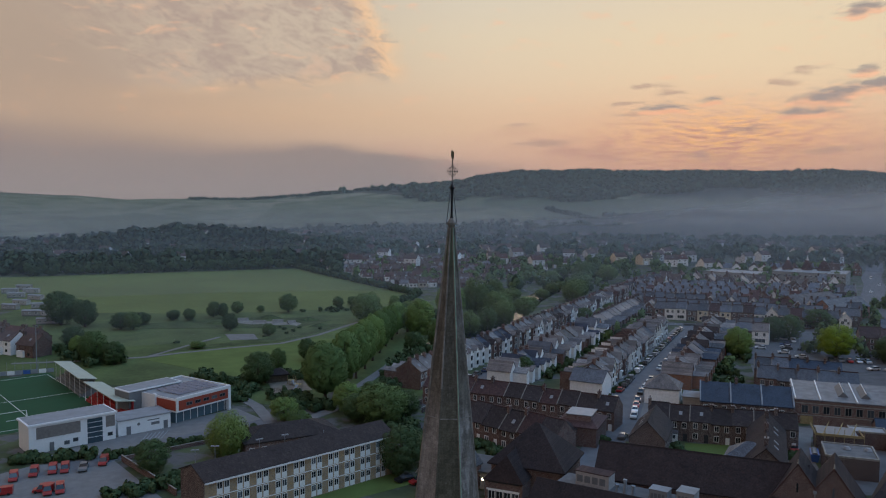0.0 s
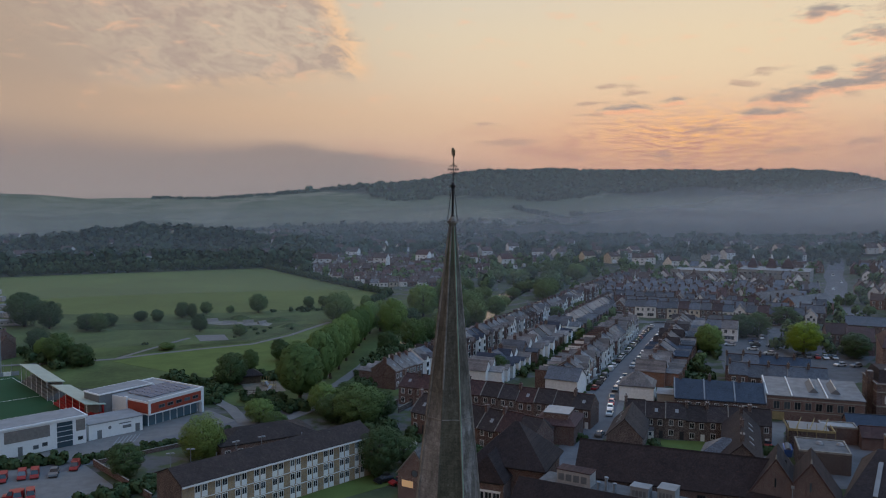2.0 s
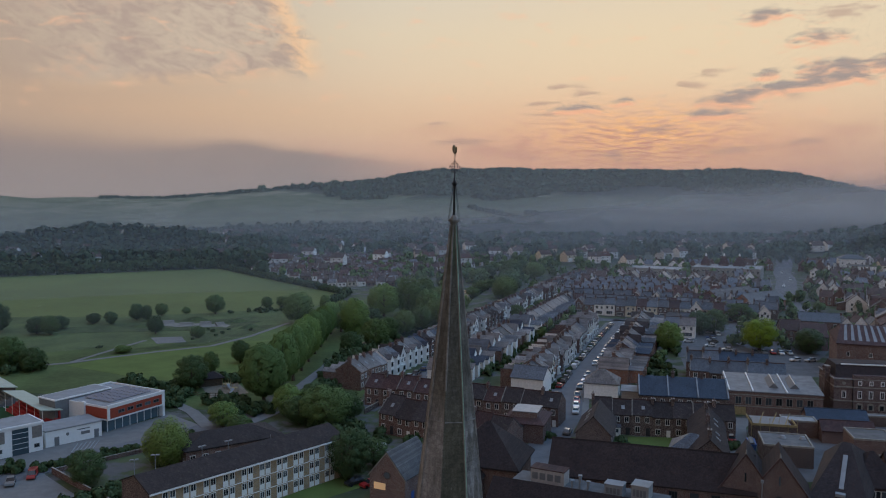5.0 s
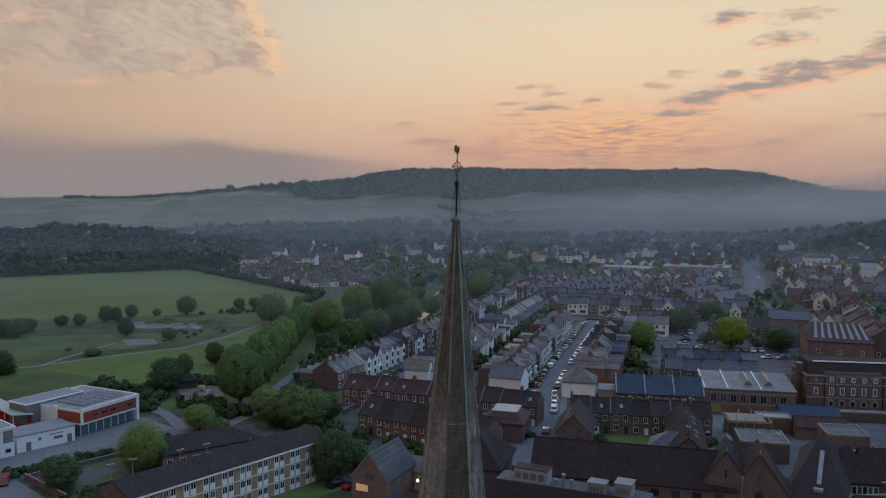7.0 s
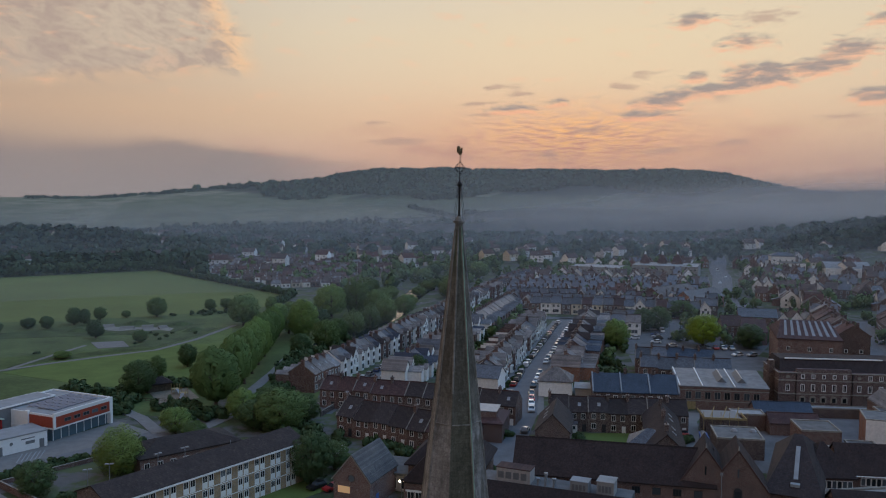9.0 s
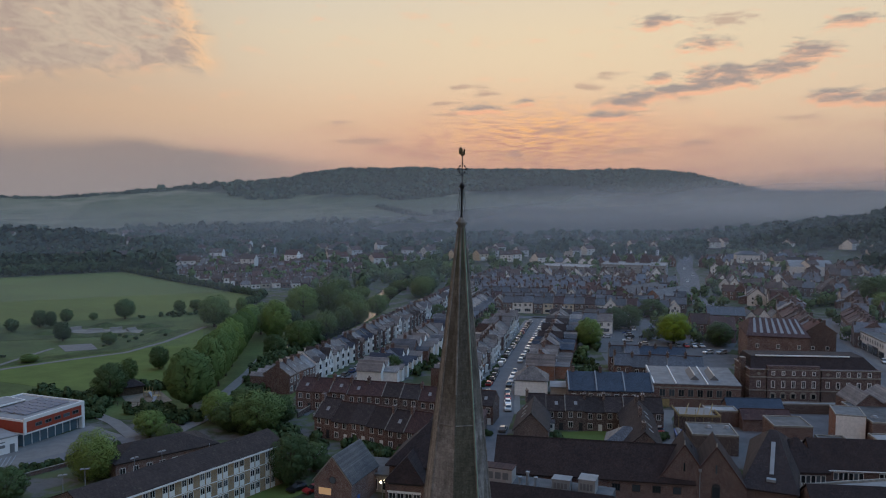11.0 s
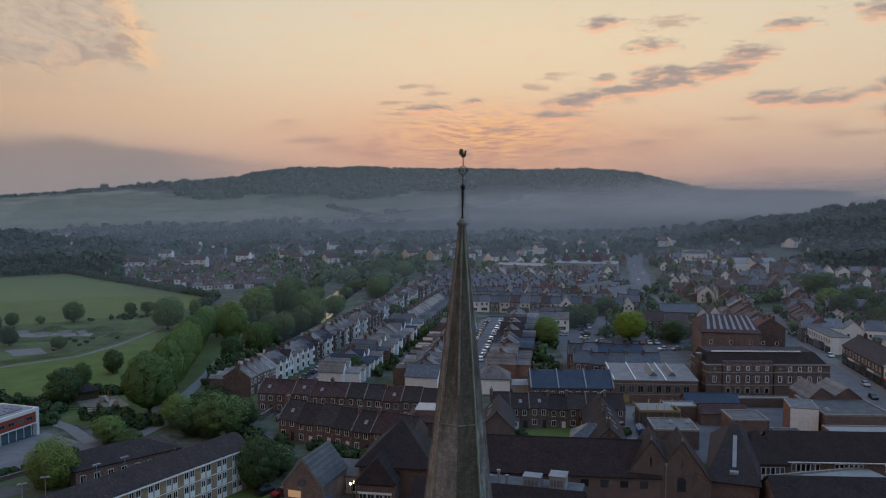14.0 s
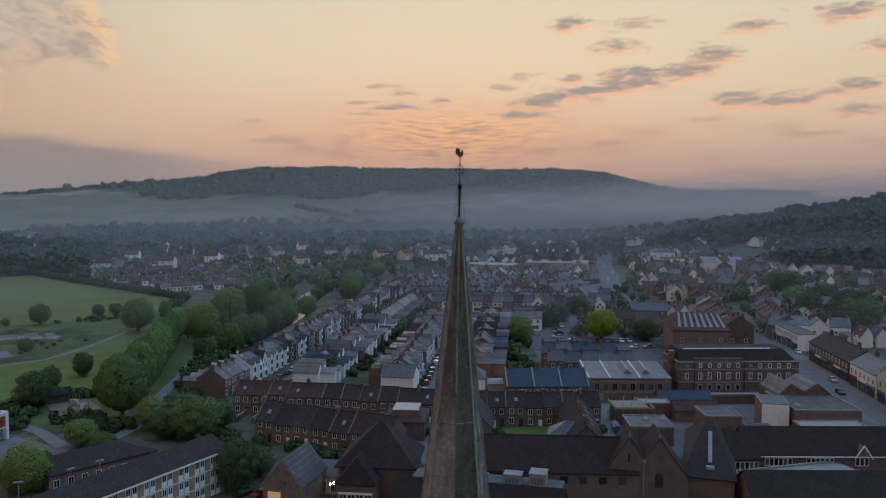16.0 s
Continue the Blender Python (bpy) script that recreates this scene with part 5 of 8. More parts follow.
woods("woodland", scatter(21, 1500, -36, -3, 590, 1000, 11, lambda x, y, g: not in_field(x, y)), LEAF_WOOD, "dense dark wood beyond the playing field", 1, 16, 1.3)
woods("woodland", scatter(22, 260, -18, -8, 770, 880, 12), LEAF_WOOD, "dark wooded knoll", 2, 12, 1.6)
woods("woodland", scatter(23, 1700, -6, 40, 740, 1150, 11, lambda x, y, g: g.random() < 0.4 + 0.6 * smooth(math.hypot(x, y), 760, 900) and away(x, y, NORTH, 12)), LEAF_HAZED, "belt of trees and hedges along the valley", 3, 10, 1.6)
woods("woodland", scatter(24, 1900, 36, 62, 660, 1000, 13, lambda x, y, g: (math.hypot(x, y) > 760 or g.random() < smooth(x / y, 0.95, 1.2)) and g.random() < 0.25 + smooth(x / y, 0.75, 1.0)), LEAF_WOOD, "dark wooded hillside", 4, 13, 1.5)
woods("woodland", scatter(25, 260, 6, 40, 480, 760, 8, lambda x, y, g: g.random() < 0.7 and away(x, y, NORTH, 12)), LEAF_DARK, "scattered garden trees between houses", 5, 16, 1.0)
woods("woodland", scatter(26, 290, -10, 16, 520, 900, 5.5, lambda x, y, g: not in_field(x, y - 12)), LEAF_DARK, "garden trees on the estate", 6, 14, 1.0)
woods("woodland", scatter(27, 200, 14, 46, 250, 520, 5.5, lambda x, y, g: x > 60 and y > 200 and not (122 < x < 205 and 196 < y < 318) and away(x, y, STREET, 11)), LEAF_DARK, "small garden trees and shrubs", 7, 26, 0.6)
# crest of the downs
crest = []
_cr = random.Random(9)
for i in range(900):
    a = _cr.uniform(-14, 37)
    r = _cr.uniform(1780, 1935)
    s = _cr.uniform(5, 13) * (1.25 if a > 5 else 0.7)
    crest.append((-14 + r * math.sin(radians(a)), -58 + r * math.cos(radians(a)), s * 1.5, s))
woods("woodland", crest, LEAF_HAZED, "tree line along the crest of the downs", 8, 7, 2.4, sink=4.2)
# hanging woods over the face of the downs, with pastures left open between them
hanger = []
while len(hanger) < 3000:
    a, r = _cr.uniform(-26, 46), _cr.uniform(1290, 1900)
    x, y = -14 + r * math.sin(radians(a)), -58 + r * math.cos(radians(a))
    n = noise.noise(Vector((x * 0.0042, y * 0.0042, 3))) + 0.45 * noise.noise(Vector((x * 0.014, y * 0.014, 8)))
    if a > -6 and _cr.random() < smooth(a, -6, 14) + 0.05 and ground_z(x, y) > 57 - 50 * n + 14 * smooth(a, 12, 0):
        s = _cr.uniform(9, 15)
        hanger.append((x, y, s * 1.25, s))
woods("woodland", hanger, LEAF_HAZED, "hanging woods on the face of the downs", 15, 5, 3.2, sink=4.5)
# hedges between the fields at the foot of the downs
hedge = []
for a0, r0, a1, r1 in [(16, 1200, 11, 1400), (21, 1190, 15, 1330), (30, 1200, 21, 1380), (36, 1230, 26, 1340), (6, 1220, 34, 1260), (15, 1330, 33, 1340), (-12, 1150, 4, 1200), (24, 1300, 38, 1310)]:
    for i in range(46):
        f = (i + _cr.uniform(-0.3, 0.3)) / 45
        a, r = radians(a0 + (a1 - a0) * f), r0 + (r1 - r0) * f
        hedge.append((-14 + r * math.sin(a), -58 + r * math.cos(a), _cr.uniform(6, 11), _cr.uniform(4, 8)))
woods("hedgerow", hedge, LEAF_HAZED, "hedgerows between misty fields", 10, 6, 1.8)
# hedge along the playing field
line = []
for p, q, n in [((-87, 598), (8, 415), 60), ((-87, 600), (-276, 532), 50), ((8, 413), (-4, 372), 14)]:
    for i in range(n):
        f = i / n
        line.append((p[0] + (q[0] - p[0]) * f + _cr.uniform(-1, 1), p[1] + (q[1] - p[1]) * f + _cr.uniform(-1, 1), 5 if p[0] + q[0] > -200 else 9, _cr.uniform(3, 5) if p[0] + q[0] > -200 else _cr.uniform(7, 12)))
woods("hedgerow", line, LEAF_SHRUB, "tall hedge round the playing field", 11, 24, 0.8)


# ---- added sheets for mist and haze ----
def veil(r, alpha, a0=-58, a1=72):
    cols = 60
    vs = [(-14 + r * math.sin(radians(a0 + (a1 - a0) * i / cols)), -58 + r * math.cos(radians(a0 + (a1 - a0) * i / cols)), z) for z in (-20, 200) for i in range(cols + 1)]
    mb = MB().add(vs, [(i, i + 1, cols + 2 + i, cols + 1 + i) for i in range(cols)])
    # far sheets get a paler colour: haze brightness put into it
    solid("mist_bank", mb, mist("mist", (0.45, 0.53, 0.63) if r < 1000 else (0.66, 0.68, 0.74), alpha, 0.32 if r < 1000 else 1.1), "thin curved sheet standing in for valley mist and haze", "mist", "structure", smooth=True)


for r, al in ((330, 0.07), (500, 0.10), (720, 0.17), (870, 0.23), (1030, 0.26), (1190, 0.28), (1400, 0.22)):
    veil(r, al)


# ---- the rest of the town ----
def local(o, e1, u, v):
    """A point u to the right and v beyond o."""
    return (o[0] + e1[0] * u - e1[1] * v, o[1] + e1[1] * u + e1[0] * v)


E1 = (0.884, -0.468)
O1 = (140, 306)
mids = [(W, SLATE, "midgable"), (W, SLATE, "mid"), (R, SLATE, "mid"), (DK, SLATE, "mid"), (W, SLATE, "mid"), (R, SLATE, "midgable"), (C, SLATE, "mid"), (R, TILE_RED, "mid")]
whites = [(W, SLATE, "midgable"), (W, TILE_RED, "midgable"), (R, TILE_RED, "midgable"), (W, TILE_BROWN, "mid")]
for v, u0, u1, flip in [(8, -30, 62, 0), (30, -38, 66, 1), (44, -42, 68, 0), (66, -46, 58, 1), (80, -48, 60, 0), (102, -52, 58, 1), (118, -55, 60, 0)]:
    p, q = local(O1, E1, u0, v), local(O1, E1, u1, v)
    if flip:
        p, q = q, p
    terrace(p, q, 5.2, 8.5, 5.4, 2.8, mids, "terraces of the town centre", join=v > 50)
for v, u0, u1 in [(146, -50, 58), (168, -50, 40)]:
    terrace(local(O1, E1, u0, v), local(O1, E1, u1, v), 7.5, 9, 5.2, 3.6, whites, "gabled houses beyond the terraces", 2.0, join=True)
# cottages between the straight street and the car park
for v, u0, u1, flip in [(-28, 17, 38, 0), (-44, 17, 30, 0)]:
    terrace(local(O1, E1, u0, v), local(O1, E1, u1, v), 5.4, 8, 5.2, 2.8, [(W, SLATE, "midgable"), (R, SLATE, "mid"), (W, TILE_GREY, "mid")], "cottages by the car park")
terrace((104, 172), (129, 160), 5.4, 9, 5.4, 2.8, [(DK, SLATE, "mid"), (R, SLATE, "mid")], "slate roofed row behind the workshops")
terrace((110, 187), (133, 176), 5.4, 9, 5.4, 2.8, [(DK, SLATE_BLUE, "mid"), (R, SLATE, "mid")], "slate roofed row behind the workshops")
# high street, both sides
HS = [(146, 62), (160, 86), (185, 138), (199, 165), (207, 180), (220, 206), (242, 240), (266, 266)]
ribbon("high_street", HS, 8, TARMAC, "busy tarmac high street")
ribbon("pavement", HS, 17, PAVING, "worn paved footways of the high street", "pavement", 0.04)
shops = [(R, TILE_RED, "mid"), (DK, SLATE, "midgable"), (W, SLATE, "mid"), (R, TILE_BROWN, "mid"), (DK, TILE_RED, "mid"), (R, SLATE, "mid")]
for (a, b) in zip(HS[1:], HS[2:]):
    n = Vector((b[1] - a[1], a[0] - b[0])).normalized() * 8
    if a[0] > 217:
        terrace((b[0] + n.x, b[1] + n.y), (a[0] + n.x, a[1] + n.y), 7, 11, 6.8, 3.4, shops, "shops along the high street", join=True)
    if a[0] > 205:
        terrace((a[0] - n.x, a[1] - n.y), (b[0] - n.x, b[1] - n.y), 6.4, 11, 9.0 if a[0] < 240 else 6.8, 3.6, shops, "shops along the high street", join=True)


# short rows of mixed houses behind the high street and up the slope
town = [(W, TILE_GREY, "midgable"), (W, SLATE, "midgable"), (R, TILE_BROWN, "mid"), (R, TILE_RED, "midgable"), (DK, SLATE, "mid"), (W, SLATE, "mid"), (R, SLATE, "mid"), (W, TILE_BROWN, "midgable"), (DK, TILE_BROWN, "mid"), (R, TILE_BROWN, "midgable")]
_q = random.Random(77)
for gx in range(196, 470, 25):
    for gy in range(176, 560, 24):
        x, y = gx + _q.uniform(-5, 5), gy + _q.uniform(-5, 5)
        slope = x > 285 and y < 380
        if y - 0.9 * (x - 200) < 40 or not away(x, y, HS, 21) or not away(x, y, NORTH, 15) or _q.random() < (0.3 if slope else 0.06) or (x < 200 and y < 300):
            continue
        bearing, reach = math.degrees(math.atan2(x + 14, y + 58)), math.hypot(x + 14, y + 58)
        if 30.0 < bearing < 34.5 and 395 < reach < 500:
            continue
        if 385 < x < 440 and 425 < y < 510 or 200 < x < 300 and 440 < y < 520 or 188 < x < 236 and 300 < y < 362 or x < 232 and y > 400 or x < 215 and y > 300:
            continue
        n, a = _q.randrange(2, 5), radians(_q.choice((-32, 58, -32, 148)) + _q.uniform(-12, 12))
        w = _q.uniform(5.6, 8)
        dx, dy = math.cos(a) * w * n / 2, math.sin(a) * w * n / 2
        terrace((x - dx, y - dy), (x + dx, y + dy), w, _q.uniform(8, 10), _q.uniform(4.8, 6.4), _q.uniform(2.8, 3.8), town, "houses behind the high street", 0.0 if n > 2 else 1.5, join=True)
woods("woodland", scatter(41, 110, 40, 60, 330, 600, 9, lambda x, y, g: away(x, y, HS, 15) and away(x, y, NORTH, 15) and g.random() < smooth(x / y, 1.0, 1.3)), LEAF_DARK, "dark garden trees on the slope", 13, 26, 0.8)
woods("woodland", scatter(42, 130, 26, 44, 330, 560, 6, lambda x, y, g: away(x, y, HS, 15) and away(x, y, NORTH, 13)), LEAF_DARK, "small trees between town houses", 14, 24, 0.6)
# far estate of pale semi-detached houses
far = [(W, TILE_BROWN, "far"), (W, TILE_RED, "far"), (W, TILE_BROWN, "far"), (C, TILE_BROWN, "far"), (W, TILE_RED, "far"), (W, TILE_GREY, "far"), (R, TILE_BROWN, "far")]
for i in range(22):
    y = 456 + i * 20
    x0 = (-80 + (597 - y) / 1.94 + 4 if y < 600 else -14 - (y + 58) * 0.12) + 5 * math.sin(i * 2.3)
    x1 = min(78 + max(0, y - 510) * 0.6, -14 + (y + 58) * 0.25)
    s = x0
    while s < x1 - 20:
        run = _q.uniform(34, 78)
        e, tilt = min(s + run, x1), _q.uniform(-9, 3)
        terrace((s, y + 4), (e, y + 4 + tilt), _q.choice((4.8, 5.6, 6.6)), 6.2, _q.uniform(2.6, 3.4), _q.uniform(1.8, 2.4), far, "pale houses of the far estate", _q.choice((0.0, 0.8, 1.6)), join=True)
        s = e + _q.uniform(5, 11)
# houses beyond the football ground
for p, q in [((-188, 276), (-142, 250)), ((-176, 256), (-134, 234))]:
    terrace(p, q, 8, 8, 5.0, 3.0, [(R, TILE_BROWN, "far"), (R, TILE_RED, "far"), (W, TILE_BROWN, "far")], "houses beyond the football ground", 3.0, join=True)
for i in range(190):
    a, r = radians(_cr.uniform(-28, 46)), _cr.uniform(640, 1060)
    x, y = -14 + r * math.sin(a), -58 + r * math.cos(a)
    if not in_field(x, y) and away(x, y, NORTH, 16):
        FAR_TOWN.house(pose(x, y, max(0, ground_z(x, y)) + 3, 0, 0, _cr.uniform(-30, 30)), 11, 9, 5.4, 3.2, *far[_cr.randrange(4)])
FAR_TOWN.done("town_houses", "brick and white houses of the town further off")


# ---- larger buildings ----
def framed(name, p, q, label, category="building"):
    return thing(name, along(p, q), label, category), length(p, q)


def make_flats():
    b, L = framed("flats", (-38.6, 80.9), (-5.0, 108.5), "three-storey block of flats in buff brick with white panels", "flats")
    D, h, rise = 9.5, 8.6, 1.9
    part("wall", gable_wall(L, D, h, rise), BRICK_BUFF, b)
    part("end_wall", MB().prism(-0.12, -0.003, [(0, -0.5), (D, -0.5), (D, h), (D / 2, h + rise - 0.1), (0, h)]), BRICK_DARK, b)
    part("roof", gable_roof(L, D, h, rise, 0.55, 0.3, 0.2), TILE_BROWN, b)
    part("fascia", MB().box(-0.25, L + 0.25, -0.62, -0.56, h - 0.42, h - 0.1), WHITE_PAINT, b)
    for z in (2.75, 5.5):
        part("floor_band", MB().box(0, L, -0.12, 0.02, z - 0.07, z + 0.07), WHITE_PAINT, b)
    n = 10
    for i in range(n):
        x = 1.6 + (L - 3.2) * (i + 0.5) / n
        for z in (0.15, 2.9, 5.65):
            for dx in (-0.7, 0.7):
                part("white_panel", MB().box(x + dx - 0.56, x + dx + 0.56, -0.06, 0.02, z, z + 0.95), WHITE_PAINT, b)
                window(b, x + dx, 0, z + 0.98, 1.1, 1.35, mull=1)
    for i in (2, 6):
        part("vent_pipe", MB().tube((L * i / 9, D * 0.55), 0.06, 0.06, h + 1, h + rise + 0.7, 6), LEAD, b)


def make_chapel():
    b, w = framed("chapel", (-0.2, 94.6), (6.2, 89.9), "brick chapel with steep grey slate roof and round window", "chapel")
    D, he, rise = 11.5, 5.4, 4.7
    part("wall", MB().add([(0, 0, -0.5), (w, 0, -0.5), (w, D, -0.5), (0, D, -0.5), (0, 0, he), (w, 0, he), (w, D, he), (0, D, he), (w / 2, 0, he + rise), (w / 2, D, he + rise)],
                          [(3, 2, 1, 0), (0, 1, 5, 8, 4), (1, 2, 6, 5), (2, 3, 7, 9, 6), (3, 0, 4, 7)]), BRICK_RED, b)
    s, o, th = rise / (w / 2), 0.3, 0.2
    e = he - o * s
    prof = [(-o, e), (w / 2, he + rise), (w + o, e), (w + o, e + th), (w / 2, he + rise + th), (-o, e + th)]
    vs = [(x, y, z) for y in (-0.2, D + 0.2) for x, z in prof]
    part("roof", MB().add(vs, [tuple(range(6)), tuple(range(11, 5, -1))] + [(i, 6 + i, 6 + (i + 1) % 6, (i + 1) % 6) for i in range(6)]), CHAPEL_SLATE, b)
    part("bargeboard", MB().add([(-o, -0.25, e - 0.2), (w / 2, -0.25, he + rise - 0.2), (w + o, -0.25, e - 0.2), (w + o, -0.25, e + 0.1), (w / 2, -0.25, he + rise + 0.1), (-o, -0.25, e + 0.1)],
                                [(0, 1, 4, 5), (1, 2, 3, 4)]), STONE_PALE, b)
    ring, disc = MB(), MB()
    for i in range(16):
        a0, a1 = 2 * math.pi * i / 16, 2 * math.pi * (i + 1) / 16
        ring.rod((w / 2 + 0.72 * math.cos(a0), -0.06, 5.6 + 0.72 * math.sin(a0)), (w / 2 + 0.72 * math.cos(a1), -0.06, 5.6 + 0.72 * math.sin(a1)), 0.1, 5)
    disc.add([(w / 2 + 0.7 * math.cos(2 * math.pi * i / 16), -0.04, 5.6 + 0.7 * math.sin(2 * math.pi * i / 16)) for i in range(16)], [tuple(range(16))])
    rw = part("round_window", ring, BRICK_DARK, b)
    part("pane", disc, PANE, rw)
    part("lit_window", MB().box(1.0, 3.6, -0.08, 0.02, 2.6, 3.9), SHOP_LIT, b, "window glowing orange from inside")
    part("side_door", MB().box(w - 0.02, w + 0.06, 2.4, 3.5, -0.2, 2.3), BLUE_PAINT, b, "blue side door")


def make_mall():
    b, L = framed("shopping_centre", (33, 85), (66, 69), "brick shopping centre with long brown tiled roofs", "building")
    D, he, rise = 12, 7.2, 4.8
    part("wall", gable_wall(L, D, he, rise), BRICK_RED, b)
    part("roof", gable_roof(L, D, he, rise, 0.5, 0.3, 0.22), TILE_DARK, b)
    part("ridge_tiles", MB().prism(-0.3, L + 0.3, [(D / 2 - 0.22, he + rise + 0.02), (D / 2 + 0.22, he + rise + 0.02), (D / 2, he + rise + 0.42)]), TILE_DARK, b)
    for i in range(4):
        window(b, L * (0.62 + 0.1 * i), 0, 4.9, 1.5, 1.3, mull=2, frame_mat=DARK_PAINT)
    # lower roof in front with the plant well behind it
    f, L2 = framed("mall_front_range", (18.6, 74.2), (43.0, 57.6), "lower brick range with brown tiled roof beside the shopping centre")
    part("wall", gable_wall(L2, 8.4, 6.2, 3.4), BRICK_RED, f)
    part("roof", gable_roof(L2, 8.4, 6.2, 3.4, 0.45, 0.3, 0.2), TILE_DARK, f)
    well = thing("roof_terrace", along((26, 84), (48.5, 67.5)), "flat lead roof well between tiled roofs", "flat roof")
    part("slab", MB().box(0, 28, -3, 4.5, -0.3, 7.0), FLAT_FELT, well)
    units = [((28.6, 81.6), 6.4, 3.0, 2.5, RENDER_GREY, "white plant room with brown stained top"), ((39.6, 73.0), 3.2, 2.4, 2.0, FLAT_PALE, "pale grey ventilation unit on the flat roof"),
             ((43.6, 70.6), 3.0, 3.2, 2.4, CONCRETE, "ribbed beige air handling unit on the flat roof")]
    for (x, y), w, d, h, mat, lab in units:
        u = thing("roof_unit", pose(x, y, 7.0, 0, 0, -36), lab, "plant unit")
        part("casing", MB().box(0, w, 0, d, 0, h), mat, u)
        part("lid", MB().box(-0.1, w + 0.1, -0.1, d + 0.1, h, h + 0.15), TILE_RED if w > 5 else mat, u)
        for i in range(4):
            part("louvre", MB().box(0.3 + i * (w - 0.6) / 4, 0.3 + (i + 0.75) * (w - 0.6) / 4, -0.05, 0.01, h * 0.25, h * 0.75), GREY_CLAD, u)
    for x, y, h in [(36.4, 76.6, 2.2), (37.6, 75.6, 1.4), (35.2, 77.3, 1.1)]:
        solid("vent_pipe", MB().tube((0, 0), 0.28, 0.28, 0, h, 8).tube((0, 0), 0.4, 0.4, h, h + 0.3, 8), LEAD, "grey metal vent stack on the flat roof", "vent", m=pose(x, y, 7.0))


def make_twin_gables():
    b, L = framed("twin_gable_wing", (60.3, 72.4), (74.5, 64.3), "red brick wing with twin steep gables and arched windows", "building")
    prof = [(0, 6.5), (4.9, 13.9), (7.7, 10.0), (10.5, 13.9), (L - 0.5, 6.5)]
    n, D = len(prof), 10
    pts = [(prof[0][0], -0.5)] + prof + [(prof[-1][0], -0.5)]
    m = len(pts)
    vs = [(x, y, z) for y in (0, D) for x, z in pts]
    part("wall", MB().add(vs, [(0, 1, 2, 3, 4, 5, 6)[::-1], tuple(range(m, 2 * m))] + [((i + 1) % m, i, m + i, m + (i + 1) % m) for i in range(m)]), BRICK_RED, b)
    for (x0, z0), (x1, z1) in zip(prof, prof[1:]):
        vs = [(x0, 0.15, z0), (x1, 0.15, z1), (x1, D, z1), (x0, D, z0), (x0, 0.15, z0 + 0.3), (x1, 0.15, z1 + 0.3), (x1, D, z1 + 0.3), (x0, D, z0 + 0.3)]
        part("roof_slope", MB().add(vs, [(0, 3, 2, 1), (4, 5, 6, 7), (0, 1, 5, 4), (1, 2, 6, 5), (2, 3, 7, 6), (3, 0, 4, 7)]), TILE_DARK, b)
        lo, hi = ((x0, z0), (x1, z1))
        vs = [(x0, -0.12, z0), (x1, -0.12, z1), (x1, 0.2, z1), (x0, 0.2, z0), (x0, -0.12, z0 + 0.42), (x1, -0.12, z1 + 0.42), (x1, 0.2, z1 + 0.42), (x0, 0.2, z0 + 0.42)]
        part("coping", MB().add(vs, [(0, 3, 2, 1), (4, 5, 6, 7), (0, 1, 5, 4), (1, 2, 6, 5), (2, 3, 7, 6), (3, 0, 4, 7)]), TILE_RED, b)
    for x in (4.9, 10.5):
        part("slit_window", MB().box(x - 0.15, x + 0.15, -0.05, 0.02, 9.2, 10.8), PANE, b)
        arch = [(x - 0.75, 4.6), (x + 0.75, 4.6), (x + 0.75, 6.6)] + [(x + 0.75 * math.cos(a * math.pi / 8), 6.6 + 0.75 * math.sin(a * math.pi / 8)) for a in range(1, 8)] + [(x - 0.75, 6.6)]
        k = len(arch)
        vs = [(u, y, v) for y in (-0.09, 0.02) for u, v in arch]
        w = part("arched_window", MB().add(vs, [tuple(range(k))] + [(i, k + i, k + (i + 1) % k, (i + 1) % k) for i in range(k)]), DARK_PAINT, b)
        part("pane", MB().box(x - 0.55, x + 0.55, -0.12, -0.09, 4.8, 6.7), PANE, w)
        part("finial", MB().tube((x, 0.0), 0.16, 0.05, 14.2, 15.0, 6), STONE_PALE, b)
    part("downpipe", MB().box(7.6, 7.75, -0.15, 0.0, 0, 9.6).box(7.4, 7.95, -0.25, 0.0, 9.4, 9.9), LEAD, b)


